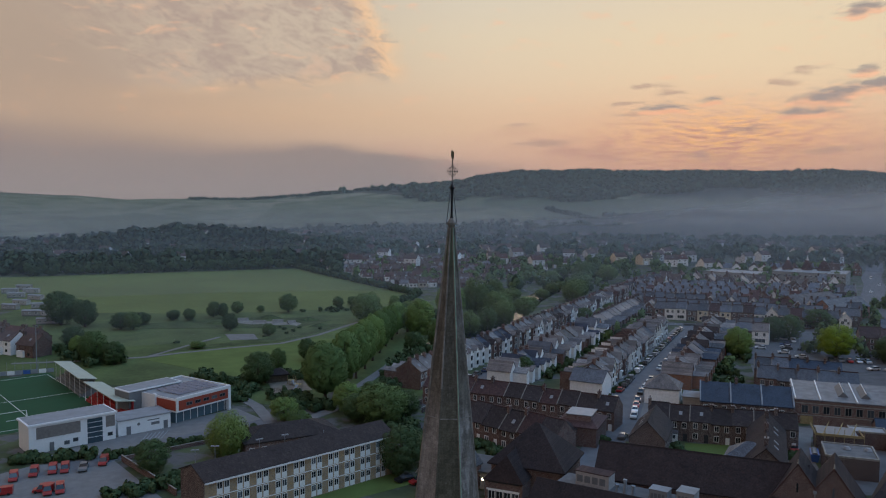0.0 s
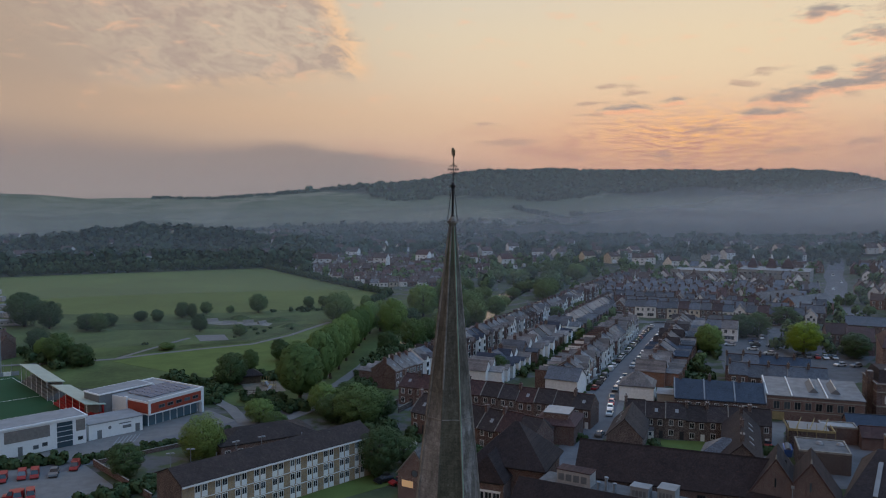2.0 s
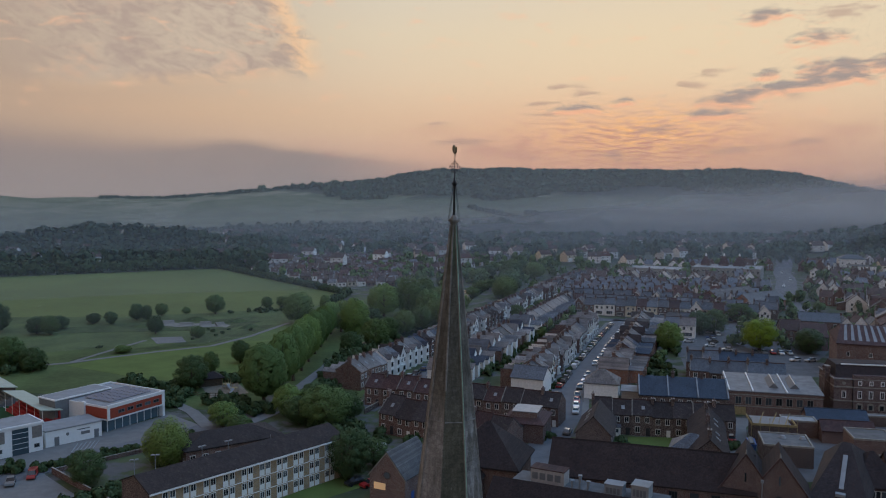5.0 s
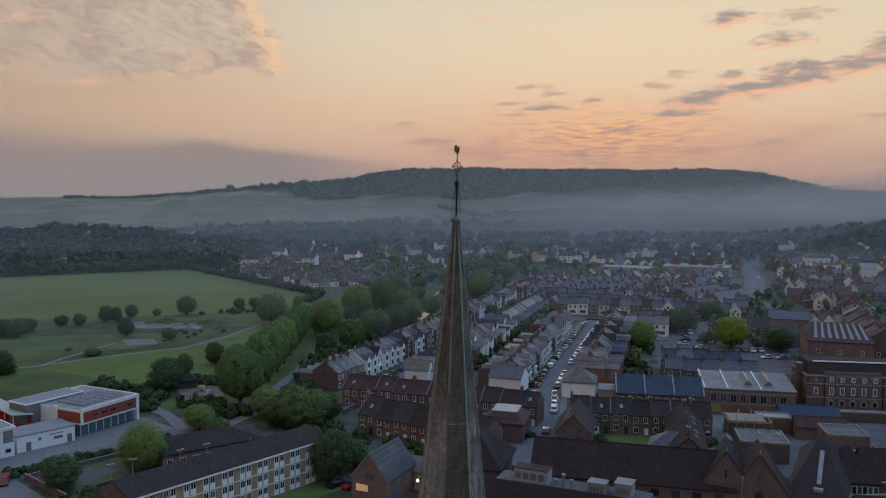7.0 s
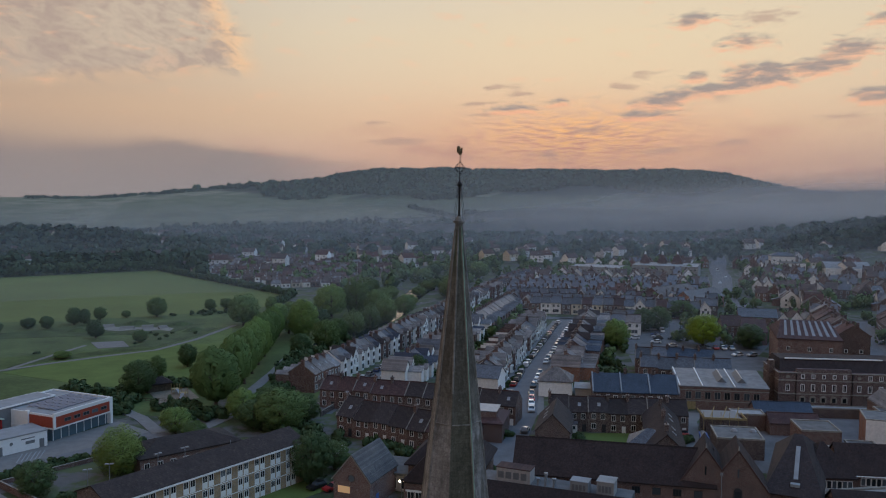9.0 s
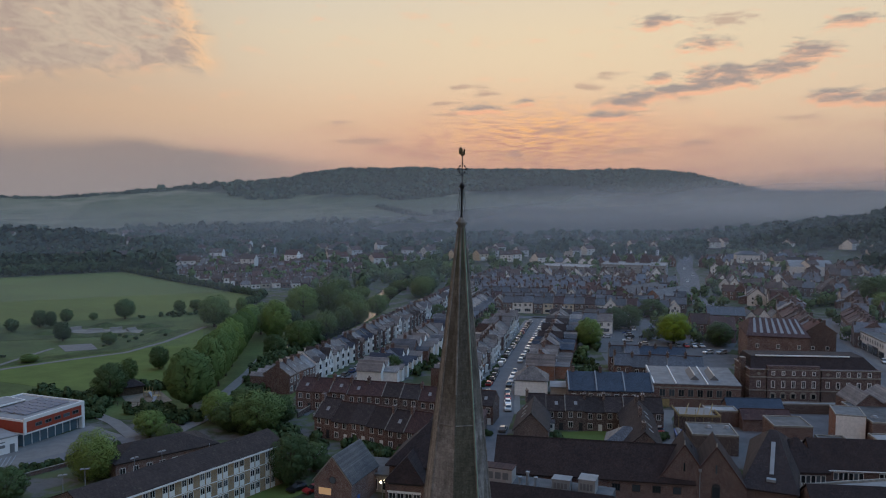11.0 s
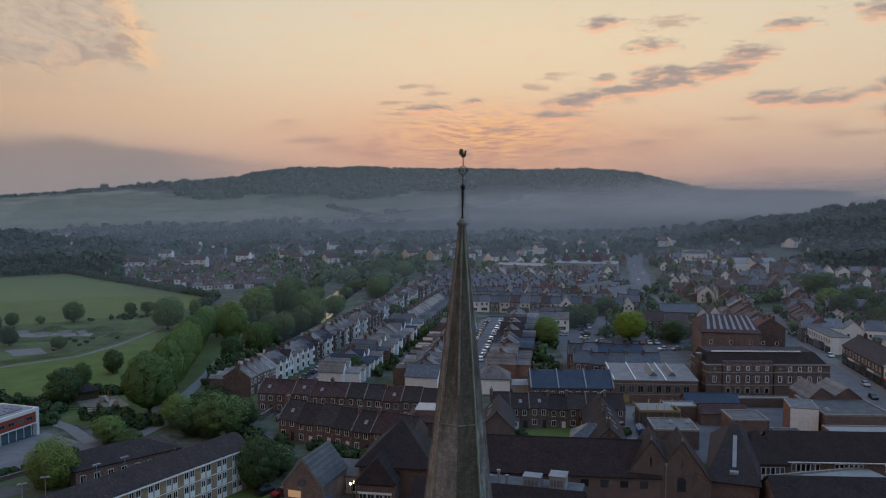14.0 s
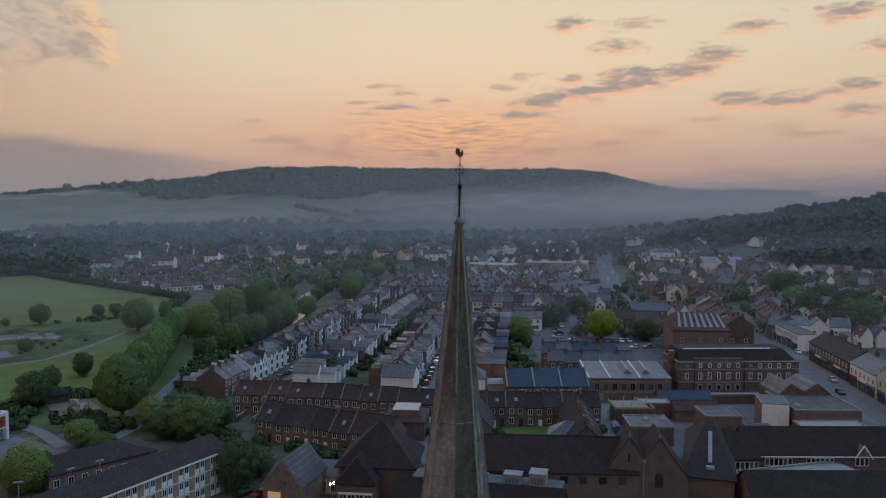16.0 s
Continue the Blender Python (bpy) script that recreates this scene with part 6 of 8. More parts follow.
def make_pavilion():
    b, L = framed("corner_pavilion", (14.6, 95.2), (27.6, 88.4), "brick corner pavilion with steep brown pyramid roof", "building")
    part("wall", MB().box(0, L, 0, 13, -0.5, 6.6), BRICK_RED, b)
    part("roof", hip_roof(L, 13, 6.6, 7.4, 0.7, ridge=L / 2 - 0.4), TILE_DARK, b)
    f = part("entrance_bay", MB().box(0.6, 8.2, -5.0, 0, -0.5, 4.6), BRICK_RED, b)
    vs = [(0.2, -5.5, 5.0), (8.6, -5.5, 5.0), (8.6, 1, 5.0), (0.2, 1, 5.0), (4.4, -3.2, 9.6), (4.4, 3.5, 9.6)]
    part("entrance_roof", MB().add(vs, [(0, 3, 2, 1), (0, 1, 4), (1, 2, 5, 4), (2, 3, 5), (3, 0, 4, 5)]), TILE_DARK, b)
    part("clerestory", MB().box(1.2, 7.6, -5.03, -4.9, 4.55, 5.0), DARK_PAINT, b)
    for i in range(4):
        window(f, 2.0 + i * 1.6, -5.0, 0.3, 1.45, 2.7, mull=1)
    part("window_surround", MB().box(0.95, 7.65, -5.06, -4.98, 3.0, 3.35), WHITE_PAINT, f)
    # lit kiosk range between chapel and pavilion
    k, L = framed("shop_range", (8.6, 101.0), (15.6, 97.0), "low shop range with white windows and grey roof", "shop")
    part("wall", MB().box(0, L, 0, 9, -0.5, 3.6), RENDER_GREY, k)
    part("roof", MB().box(-0.3, L + 0.6, -0.9, 9.2, 3.6, 4.0), FLAT_FELT, k)
    for i in range(3):
        window(k, L * (i + 0.5) / 3, 0, 0.5, 1.9, 2.3, mull=1)


def make_east():
    b, L = framed("east_hall", (75, 67.0), (82.0, 61.2), "broad brick hall with hipped brown tiled roof and glazed strip", "building")
    D, he, rise = 31, 6.2, 7.2
    part("wall", MB().box(0, L, 0, D, -0.5, he), BRICK_RED, b)
    part("roof", hip_roof(L, D, he, rise, 0.5, ridge=L / 2 - 0.7), TILE_DARK, b)
    s = math.atan2(rise, D / 2)
    part("glazed_strip", MB().box(-0.38, 0.38, -4.6, 4.4, -0.05, 0.25), FLAT_PALE, b, "pale glazed strip down the slope", at=Matrix.Translation((L * 0.52, D * 0.25, he + rise * 0.5 + 0.2)) @ Matrix.Rotation(s, 4, "X"))
    part("strip_end", MB().box(-0.8, 0.8, -0.6, 0.6, 0, 0.5), LEAD, b, at=Matrix.Translation((L * 0.52, D * 0.07, he + rise * 0.16)))
    w, L = framed("east_wing", (95.5, 72.5), (127, 59.8), "brick wing with brown tiled roof and white window strips", "building")
    part("wall", gable_wall(L, 10, 6.4, 4.2), BRICK_RED, w)
    part("roof", gable_roof(L, 10, 6.4, 4.2, 0.5, 0.3, 0.22), TILE_DARK, w)
    part("gutter", MB().box(-0.2, L + 0.2, -0.7, -0.55, 5.85, 6.05), WHITE_PAINT, w)
    for x0, n in ((4.0, 6), (12.6, 6)):
        for i in range(n):
            window(w, x0 + i * 0.95, 0, 3.9, 0.9, 1.6, mull=0)
    g = part("dormer_gable", MB().add([(22, -0.5, 5.6), (25.4, -0.5, 5.6), (23.7, -0.5, 8.2), (22, 3, 5.6), (25.4, 3, 5.6), (23.7, 3, 8.2)], [(0, 1, 2), (1, 4, 5, 2), (3, 0, 2, 5), (5, 4, 3), (0, 3, 4, 1)]), BRICK_RED, w)
    part("dormer_trim", MB().rod((21.8, -0.6, 5.5), (23.7, -0.6, 8.3), 0.14, 4).rod((25.6, -0.6, 5.5), (23.7, -0.6, 8.3), 0.14, 4), WHITE_PAINT, g)
    for i in range(3):
        window(w, 22.7 + i * 0.95, 0, 3.9, 0.9, 1.6, mull=0)
    h, L = framed("hipped_bay", (88.2, 72.2), (95.7, 69.4), "hipped brick bay with white window strip", "building")
    part("wall", MB().box(0, L, 0, 12, -0.5, 6.2), BRICK_RED, h)
    part("roof", hip_roof(L, 12, 6.2, 5.2, 0.6, ridge=3.7), TILE_DARK, h)
    part("white_apron", MB().box(2.2, L + 0.05, -0.05, 0.02, 1.8, 4.0), WHITE_PAINT, h)
    for i in range(6):
        window(h, 2.6 + i * 0.95, 0, 4.05, 0.9, 1.6, mull=0)
    t, L = framed("flat_terrace", (89, 62.6), (112.5, 60.2), "pale weathered flat roof terrace", "flat roof")
    part("slab", MB().box(0, L, 0, 6.0, -0.5, 4.6), CONCRETE, t)
    part("kerb", MB().box(0, L, 5.6, 6.1, 4.6, 5.0).box(0, L, -0.1, 0.2, 4.6, 4.85), STONE_PALE, t)
    f, L = framed("mall_south_range", (82, 56.5), (111, 44.5), "long dark brown tiled roof over brick range", "building")
    part("wall", gable_wall(L, 9, 5.0, 3.2), BRICK_RED, f)
    part("roof", gable_roof(L, 9, 5.0, 3.2, 0.5, 0.3, 0.2), TILE_DARK, f)


def make_town_hall():
    b, L = framed("town_hall", (129.5, 138.5), (167.6, 124.8), "three-storey dark brick municipal building with white window frames", "building")
    b.scale = (0.9, 1.0, 0.72)
    D, h = 15, 14.0
    part("wall", MB().box(0, L, 0, D, -0.5, h), BRICK_HALL, b)
    part("centre_parapet", MB().box(5.4, 21.6, -0.25, 1.0, -0.5, h + 1.4), BRICK_HALL, b)
    part("roof", MB().add([(0.6, 1.2, h), (L - 0.6, 1.2, h), (L - 0.6, D - 0.4, h), (0.6, D - 0.4, h), (1.6, 4.2, h + 4.2), (L - 3.5, 4.2, h + 4.2), (L - 3.5, D - 2.5, h + 4.2), (1.6, D - 2.5, h + 4.2)],
                          [(0, 1, 5, 4), (1, 2, 6, 5), (2, 3, 7, 6), (3, 0, 4, 7), (4, 5, 6, 7), (3, 2, 1, 0)]), TILE_DARK, b)
    part("roof_edge", MB().box(3, L - 8, 3.8, 4.3, h + 4.2, h + 4.6), WHITE_PAINT, b)
    part("cornice", MB().box(-0.35, L + 0.35, -0.35, 0.1, h - 0.35, h).box(-0.35, 0.0, 0, D, h - 0.35, h), STONE_PALE, b)
    for z in (10.6, 5.3):
        part("stone_band", MB().box(-0.1, L + 0.1, -0.34, 0.02, z, z + 0.4).box(-0.12, 0.02, 0, D, z, z + 0.4), STONE_PALE, b)
    for i in range(5):
        x = 7.2 + i * 3.15
        window(b, x, -0.26, 11.6, 1.1, 1.7, mull=1, t=0.2), window(b, x, -0.26, 6.6, 1.25, 2.9, mull=1, t=0.2)
        a = [(x - 0.95, 2.2), (x + 0.95, 2.2), (x + 0.95, 4.0)] + [(x + 0.95 * math.cos(q * math.pi / 8), 4.0 + 0.95 * math.sin(q * math.pi / 8)) for q in range(1, 8)] + [(x - 0.95, 4.0)]
        k = len(a)
        w = part("arched_window", MB().add([(u, y, v) for y in (-0.38, -0.2) for u, v in a], [tuple(range(k))] + [(j, k + j, k + (j + 1) % k, (j + 1) % k) for j in range(k)]), STONE_PALE, b)
        part("pane", MB().box(x - 0.5, x + 0.5, -0.41, -0.38, 2.4, 4.1), PANE, w)
    for x in (2.8, 24.2):
        window(b, x, 0, 6.6, 1.25, 2.7, mull=1, t=0.2)
        part("oculus", MB().add([(x + 0.62 * math.cos(q * math.pi / 6), -0.08, 12.2 + 0.62 * math.sin(q * math.pi / 6)) for q in range(12)], [tuple(range(12))]), STONE_PALE, b)
    for i in range(4):
        window(b, 27.4 + i * 3.2, 0, 11.2, 1.2, 2.0, mull=1, t=0.2), window(b, 27.4 + i * 3.2, 0, 6.4, 1.3, 2.7, mull=1, t=0.2)
    for x in (5.2, 22.0):
        part("downpipe", MB().box(x, x + 0.16, -0.3, -0.1, 0, h - 0.4), IRON, b)
    part("chimney", MB().box(-1.6, 0, 4, 6.2, -0.5, h + 3.4), BRICK_DARK, b)


def make_warehouse():
    b, L = framed("workshop", (101, 143), (123.2, 133.8), "brick workshop with pale sheeted roof and rooflights", "building")
    D, h = 17, 6.4
    part("wall", MB().box(0, L, 0, D, -0.5, h), BRICK_RED, b)
    part("roof", MB().add([(-0.2, -0.3, h), (L + 0.2, -0.3, h), (L + 0.2, D, h + 1.4), (-0.2, D, h + 1.4), (-0.2, -0.3, h + 0.25), (L + 0.2, -0.3, h + 0.25), (L + 0.2, D, h + 1.65), (-0.2, D, h + 1.65)],
                          [(0, 3, 2, 1), (4, 5, 6, 7), (0, 1, 5, 4), (1, 2, 6, 5), (2, 3, 7, 6), (3, 0, 4, 7)]), SHEET_GREY, b)
    for x in (0.1, 6.2, L * 0.62):
        part("roof_rib", MB().add([(x, -0.2, h + 0.25), (x + 0.3, -0.2, h + 0.25), (x + 0.3, D, h + 1.65), (x, D, h + 1.65), (x, -0.2, h + 0.55), (x + 0.3, -0.2, h + 0.55), (x + 0.3, D, h + 1.95), (x, D, h + 1.95)],
                                  [(0, 3, 2, 1), (4, 5, 6, 7), (0, 1, 5, 4), (1, 2, 6, 5), (2, 3, 7, 6), (3, 0, 4, 7)]), WHITE_PAINT, b)
    for x in (12.2, 17.6):
        r = part("rooflight", MB().add([(x - 1.4, 4, h + 0.5), (x + 1.4, 4, h + 0.5), (x + 1.4, 13, h + 1.2), (x - 1.4, 13, h + 1.2), (x, 4, h + 1.9), (x, 13, h + 2.5)], [(0, 1, 4), (1, 2, 5, 4), (2, 3, 5), (3, 0, 4, 5)]), GREY_CLAD, b)
        part("ridge_cap", MB().rod((x, 3.9, h + 1.95), (x, 13.1, h + 2.55), 0.12, 4), WHITE_PAINT, r)
    part("band", MB().box(-0.05, L + 0.05, -0.1, 0.02, 5.4, 5.7).box(-0.05, L + 0.05, -0.1, 0.02, 2.4, 2.6), STONE_PALE, b)
    for i in range(8):
        window(b, 2.6 + i * 2.6, 0, 3.0, 1.6, 2.1, mull=1, frame_mat=STONE_PALE)
    part("timber_door", MB().box(1.6, 4.6, -0.06, 0.02, 0, 2.2), TIMBER, b)
    s, L = framed("slate_row", (78, 149.4), (100, 141.2), "row of three workshops under dark blue slate roofs", "building")
    part("wall", gable_wall(L, 13, 4.6, 3.8), BRICK_DARK, s)
    part("roof", gable_roof(L, 13, 4.6, 3.8, 0.35, 0.2, 0.2), SLATE_BLUE, s)
    for i in range(4):
        x = (L + 0.1) * i / 3
        part("party_wall", MB().prism(x - 0.18, x + 0.18, [(-0.3, 4.3), (6.5, 8.4), (13.3, 4.3), (13.3, 4.95), (6.5, 8.95), (-0.3, 4.95)]), LEAD, s)
    for i in range(9):
        window(s, 1.4 + i * 2.4, 0, 2.5, 1.2, 1.2)
    for i in range(3):
        chimney(s, L * (i + 0.2) / 3, 6.6, 7.5, 10.0, 0.8, 1.0, 3)


def make_site():
    b, L = framed("building_site", (93, 117.2), (102.6, 113.5), "half-built brick storey wrapped in yellow scaffold boards", "building site")
    part("wall", MB().box(0.8, L - 0.8, 0.8, 9.5, -0.5, 4.4), BRICK_DARK, b)
    part("deck", MB().box(0.8, L - 0.8, 0.8, 9.5, 4.4, 4.5), GREY_CLAD, b)
    for x0, x1, y0, y1 in ((0, L, 0, 0.15), (0, 0.15, 0.15, 9), (L - 0.15, L, 0.15, 6)):
        part("guard_board", MB().box(x0, x1, y0, y1, 4.6, 5.15), TIMBER, b)
    for i in range(6):
        part("scaffold_pole", MB().tube((L * i / 5, -0.2), 0.06, 0.06, -0.3, 6.6, 6), TIMBER, b)
    for i in range(3):
        part("raking_beam", MB().rod((2 + 3 * i, 2, 4.6), (3.6 + 3 * i, 5.5, 6.6), 0.12, 4), TIMBER, b)
    s = thing("skip", along((91.6, 117), (89.2, 111.8)), "blue steel builder's skip full of rubble", "skip")
    part("body", MB().prism(0, 5.4, [(0.3, 0), (1.6, 0), (1.9, 1.7), (0, 1.7)]), BLUE_PAINT, s)
    part("rubble", MB().prism(0.2, 5.2, [(0.15, 1.6), (1.75, 1.6), (1.2, 2.1), (0.6, 2.0)]), GREY_CLAD, s)


def make_small_blocks():
    def annex(name, p, q, D, h, wall, roofm, label, par=0.3, front=None, rows=(), cols=3):
        b = block(name, p, q, D, h, wall, label, "flat", roof_mat=roofm, parapet=par, rows=rows, cols=cols, wsize=(1.0, 1.4))
        if front:
            part("front_wall", MB().box(0.1, length(p, q) - 0.1, -0.06, 0.0, 0, h - 0.1), front, b)
        return b
    annex("felt_annex", (108, 100.4), (116.2, 97.2), 9, 5.6, BRICK_RED, FLAT_FELT, "brick annex with grey felt roof")
    annex("stair_block", (124.2, 99.2), (129.8, 95.6), 9, 7.6, BRICK_ORANGE, FLAT_FELT, "orange brick stair block with white front", 0.2, RENDER_WHITE)
    annex("white_annex", (116.8, 95.5), (122.5, 93.0), 4, 3.0, RENDER_WHITE, FLAT_FELT, "low white rendered annex")
    annex("store", (129.8, 93.6), (145, 87.6), 19, 6.6, BRICK_RED, FLAT_FELT, "wide flat-roofed brick store with white parapet edge", 0.35)
    annex("roof_deck", (119.5, 80.5), (133.5, 75.0), 7, 6.6, BRICK_RED, FLAT_PALE, "flat pale membrane roof on brick store")
    annex("yard_store", (87.5, 102.5), (97, 98.4), 10, 4.6, BRICK_DARK, FLAT_FELT, "flat-roofed yard store with domed rooflights")
    annex("link_block", (103, 83.5), (116, 78.5), 5, 6.0, BRICK_RED, FLAT_PALE, "narrow link with pale flat roof")
    annex("grey_range", (104, 121.5), (111.5, 118.6), 5, 4.0, BRICK_RED, LEAD, "low range with grey sheet roof")
    for x, y, z in [(94.5, 106.5, 4.75), (98.5, 105, 4.75), (134, 97.5, 6.7)]:
        solid("rooflight", MB().tube((0, 0), 0.9, 0.5, 0, 0.5, 8), FLAT_PALE, "domed pale rooflight on a flat roof", "rooflight", m=pose(x, y, z))
    m, L = framed("gabled_store", (137.5, 107.5), (151, 102.4), "pair of low brick gables with pale slate roofs", "building")
    prof = [(0, 6.5), (3.4, 9.6), (6.9, 7.4), (10.4, 9.6), (L, 6.5)]
    pts = [(0, -0.5)] + prof + [(L, -0.5)]
    k = len(pts)
    part("wall", MB().add([(x, y, z) for y in (0, 12) for x, z in pts], [tuple(range(k))[::-1], tuple(range(k, 2 * k))] + [((i + 1) % k, i, k + i, k + (i + 1) % k) for i in range(k)]), BRICK_RED, m)
    for (x0, z0), (x1, z1) in zip(prof, prof[1:]):
        part("roof_slope", MB().add([(x0, -0.3, z0), (x1, -0.3, z1), (x1, 12, z1), (x0, 12, z0), (x0, -0.3, z0 + 0.25), (x1, -0.3, z1 + 0.25), (x1, 12, z1 + 0.25), (x0, 12, z0 + 0.25)],
                                    [(0, 3, 2, 1), (4, 5, 6, 7), (0, 1, 5, 4), (1, 2, 6, 5), (2, 3, 7, 6), (3, 0, 4, 7)]), TILE_GREY, m)
    # cottages with lead hip and long ridge behind the brown roofs
    rh = block("ridge_house", (74.5, 93.4), (87.2, 120.3), 8, 5.0, BRICK_DARK, "long brick house with brown tiled roof and chimneys", "gable", 3.6, TILE_DARK, "house", rows=(3.2,), cols=4)
    for x, z in ((3, 10.2), (14, 10.4), (26, 10.2)):
        chimney(rh, x, 4, 7.5, z, 1.4, 0.8, 4)
    for x in (7, 11, 18, 22):
        part("rooflight", MB().box(-0.35, 0.35, -0.6, 0.6, -0.05, 0.08), FLAT_PALE, rh, at=Matrix.Translation((x, 2.0, 7.05)) @ Matrix.Rotation(math.atan(0.9), 4, "X"))
    block("lead_hip_house", (65.6, 103.2), (73.4, 98.4), 8, 4.2, RENDER_WHITE, "small house with grey slate hipped roof", "hip", 3.2, SLATE, "house", ridge=3.9)
    block("lead_wing", (34, 128), (43, 123.6), 12, 4.6, BRICK_RED, "brick wing with brown hipped roof", "hip", 2.6, TILE_RED, "house", ridge=3.5)
    lw = [o for o in bpy.data.objects if o.name.startswith("lead_wing")][0]
    d = part("dormer", MB().box(2.2, 8.2, 2.0, 8.5, 4.8, 7.0), BRICK_RED, lw)
    part("dormer_roof", MB().box(2.0, 8.4, 1.8, 8.7, 7.0, 7.2), LEAD, d, "flat grey lead roof")
    block("cream_house", (47, 172), (55.4, 166.8), 9, 5.4, RENDER_WHITE, "white and cream house with dark slate roof", "gable", 2.8, SLATE, "house")
    block("pyramid_house", (67.3, 164.5), (76.2, 160.5), 9, 4.6, RENDER_WHITE, "white house with grey hipped roof and chimney", "hip", 3.6, TILE_GREY, "house", ridge=4.2)
    block("canopy", (77.0, 160.0), (84.8, 156.5), 7, 3.0, RENDER_GREY, "low shed with pale curved sheet roof", "hip", 0.8, FLAT_PALE, "shed", ridge=2.5)
    th = block("tiled_house", (55.2, 130), (48.6, 116), 8, 5.0, BRICK_DARK, "dark brick house with steep brown roof and white windows", "gable", 4.0, TILE_BROWN, "house", rows=(0.8, 3.2), cols=4)
    for x in (4, 8, 11):
        part("rooflight", MB().box(-0.4, 0.4, -0.6, 0.6, -0.05, 0.08), FLAT_PALE, th, at=Matrix.Translation((x, 2.0, 7.3)) @ Matrix.Rotation(math.atan(1.0), 4, "X"))
    # beyond the municipal building and on the high street
    g = block("market_hall", (160, 181), (177.5, 171), 26, 11.0, BRICK_RED, "red brick hall with glazed sloping roof", "hip", 4.8, TILE_RED, rows=(7.0,), cols=3, ridge=2.2)
    for i in range(8):
        part("glazing_bar", MB().add([(2 + i * 2.3, 0.0, 11.24), (3.1 + i * 2.3, 0.0, 11.24), (3.9 + i * 1.95, 12.0, 15.75), (3.2 + i * 1.95, 12.0, 15.75)], [(0, 1, 2, 3)]), FLAT_PALE, g)
    block("white_parade", (227, 202.5), (215.6, 177.5), 7, 6.4, RENDER_WHITE, "white two-storey parade of shops", "flat", rows=(4.0,), cols=11, wsize=(1.1, 1.7))
    block("shop_parade", (207.4, 164), (191, 132.5), 11, 6.6, BRICK_RED, "brick shops under a dark brown tiled roof", "gable", 3.6, TILE_BROWN, rows=(4.2,), cols=12, wsize=(1.2, 1.6))
    block("white_shops", (190, 131), (181, 114), 11, 7.0, RENDER_WHITE, "white rendered shops with slate roof", "gable", 3.0, SLATE, rows=(3.8,), cols=6, wsize=(1.2, 1.6))
    block("cream_corner", (180, 112.5), (169, 92), 12, 9.6, RENDER_CREAM, "cream stuccoed corner building", "flat", rows=(4.5, 8), cols=6, wsize=(1.2, 2))
    for name, L, tone in (("white_parade", 27.5, DARK_PAINT), ("shop_parade", 35.5, DARK_PAINT), ("white_shops", 19.2, RED_PAINT), ("cream_corner", 23.3, BLUE_PAINT)):
        b = [o for o in bpy.data.objects if o.name == name][0]
        n = max(3, round(L / 5.5))
        for i in range(n):
            x = L * i / n
            f = part("shopfront", MB().box(x + 0.3, x + L / n - 0.3, -0.12, 0.02, 0.1, 2.7), DARK_PAINT, b)
            part("pane", MB().box(x + 0.6, x + L / n - 0.6, -0.16, -0.11, 0.5, 2.5), PANE, f)
            part("fascia", MB().box(x + 0.2, x + L / n - 0.2, -0.3, 0.02, 2.75, 3.35), (tone, WHITE_PAINT, LEAD)[i % 3], b)
            if name in ("shop_parade", "white_shops") and i % 2:
                chimney(b, x, 5.5, 8.0, 11.6, 1.5, 0.8, 4)
    block("red_barn", (176, 226), (184.5, 221), 15, 5.2, BRICK_RED, "red brick gabled hall beside the car park", "hip", 4.4, TILE_RED, ridge=0.2)
    block("long_store", (208, 492), (238, 466), 26, 7.6, RENDER_GREY, "long pale flat-roofed store", "flat", roof_mat=FLAT_PALE, rows=(2.0, 5.0), cols=12, wsize=(1.8, 1.2))
    block("supermarket", (254, 478), (292, 452), 34, 8.6, RENDER_GREY, "long flat-roofed supermarket with parapet", "flat", roof_mat=FLAT_PALE, rows=(2.2, 5.8), cols=14, wsize=(1.8, 1.4))
    for x, y, s in ((268, 492, 6.5), (280, 488, 6.5), (288, 482, 8.0)):
        t = thing("oast_tower", pose(x, y, 0, 0, 0, -35), "square tower with red tiled spire and white cowl", "tower")
        part("wall", MB().box(0, s, 0, s, -0.5, 10), BRICK_RED, t)
        part("roof", MB().add([(-0.3, -0.3, 10), (s + 0.3, -0.3, 10), (s + 0.3, s + 0.3, 10), (-0.3, s + 0.3, 10), (s / 2, s / 2, 17)], [(0, 1, 4), (1, 2, 4), (2, 3, 4), (3, 0, 4), (3, 2, 1, 0)]), TILE_RED, t)
        part("cowl", MB().tube((s / 2, s / 2), 1.0, 0.3, 15.2, 17.8, 6), WHITE_PAINT, t)
    hb, L = framed("leisure_hall", (392, 445), (420, 433), "white hall with barrel-vaulted roof", "building")
    part("wall", MB().box(0, L, 0, 22, -0.5, 7), RENDER_WHITE, hb)
    part("roof", MB().prism(-0.3, L + 0.3, [(22 * i / 12 - 0.0, 7 + 4.2 * math.sin(math.pi * i / 12)) for i in range(13)][::-1]), FLAT_PALE, hb)
    for i in range(7):
        part("pier", MB().box(L * i / 6 - 0.5, L * i / 6 + 0.5, -0.3, 0, -0.5, 7.4), WHITE_PAINT, hb)
    block("white_villa", (372, 470), (388, 462), 14, 9, RENDER_WHITE, "white stepped villa by the roundabout", "flat", rows=(2, 5), cols=4)
    block("white_villa", (384, 498), (400, 490), 14, 12, RENDER_WHITE, "white stepped villa by the roundabout", "hip", 3, SLATE, rows=(2, 5, 8), cols=4, ridge=5)
    block("brown_hall", (400, 480), (432, 464), 24, 6, BRICK_DARK, "broad hall with dark brown roof", "hip", 5, TILE_BROWN, ridge=9)
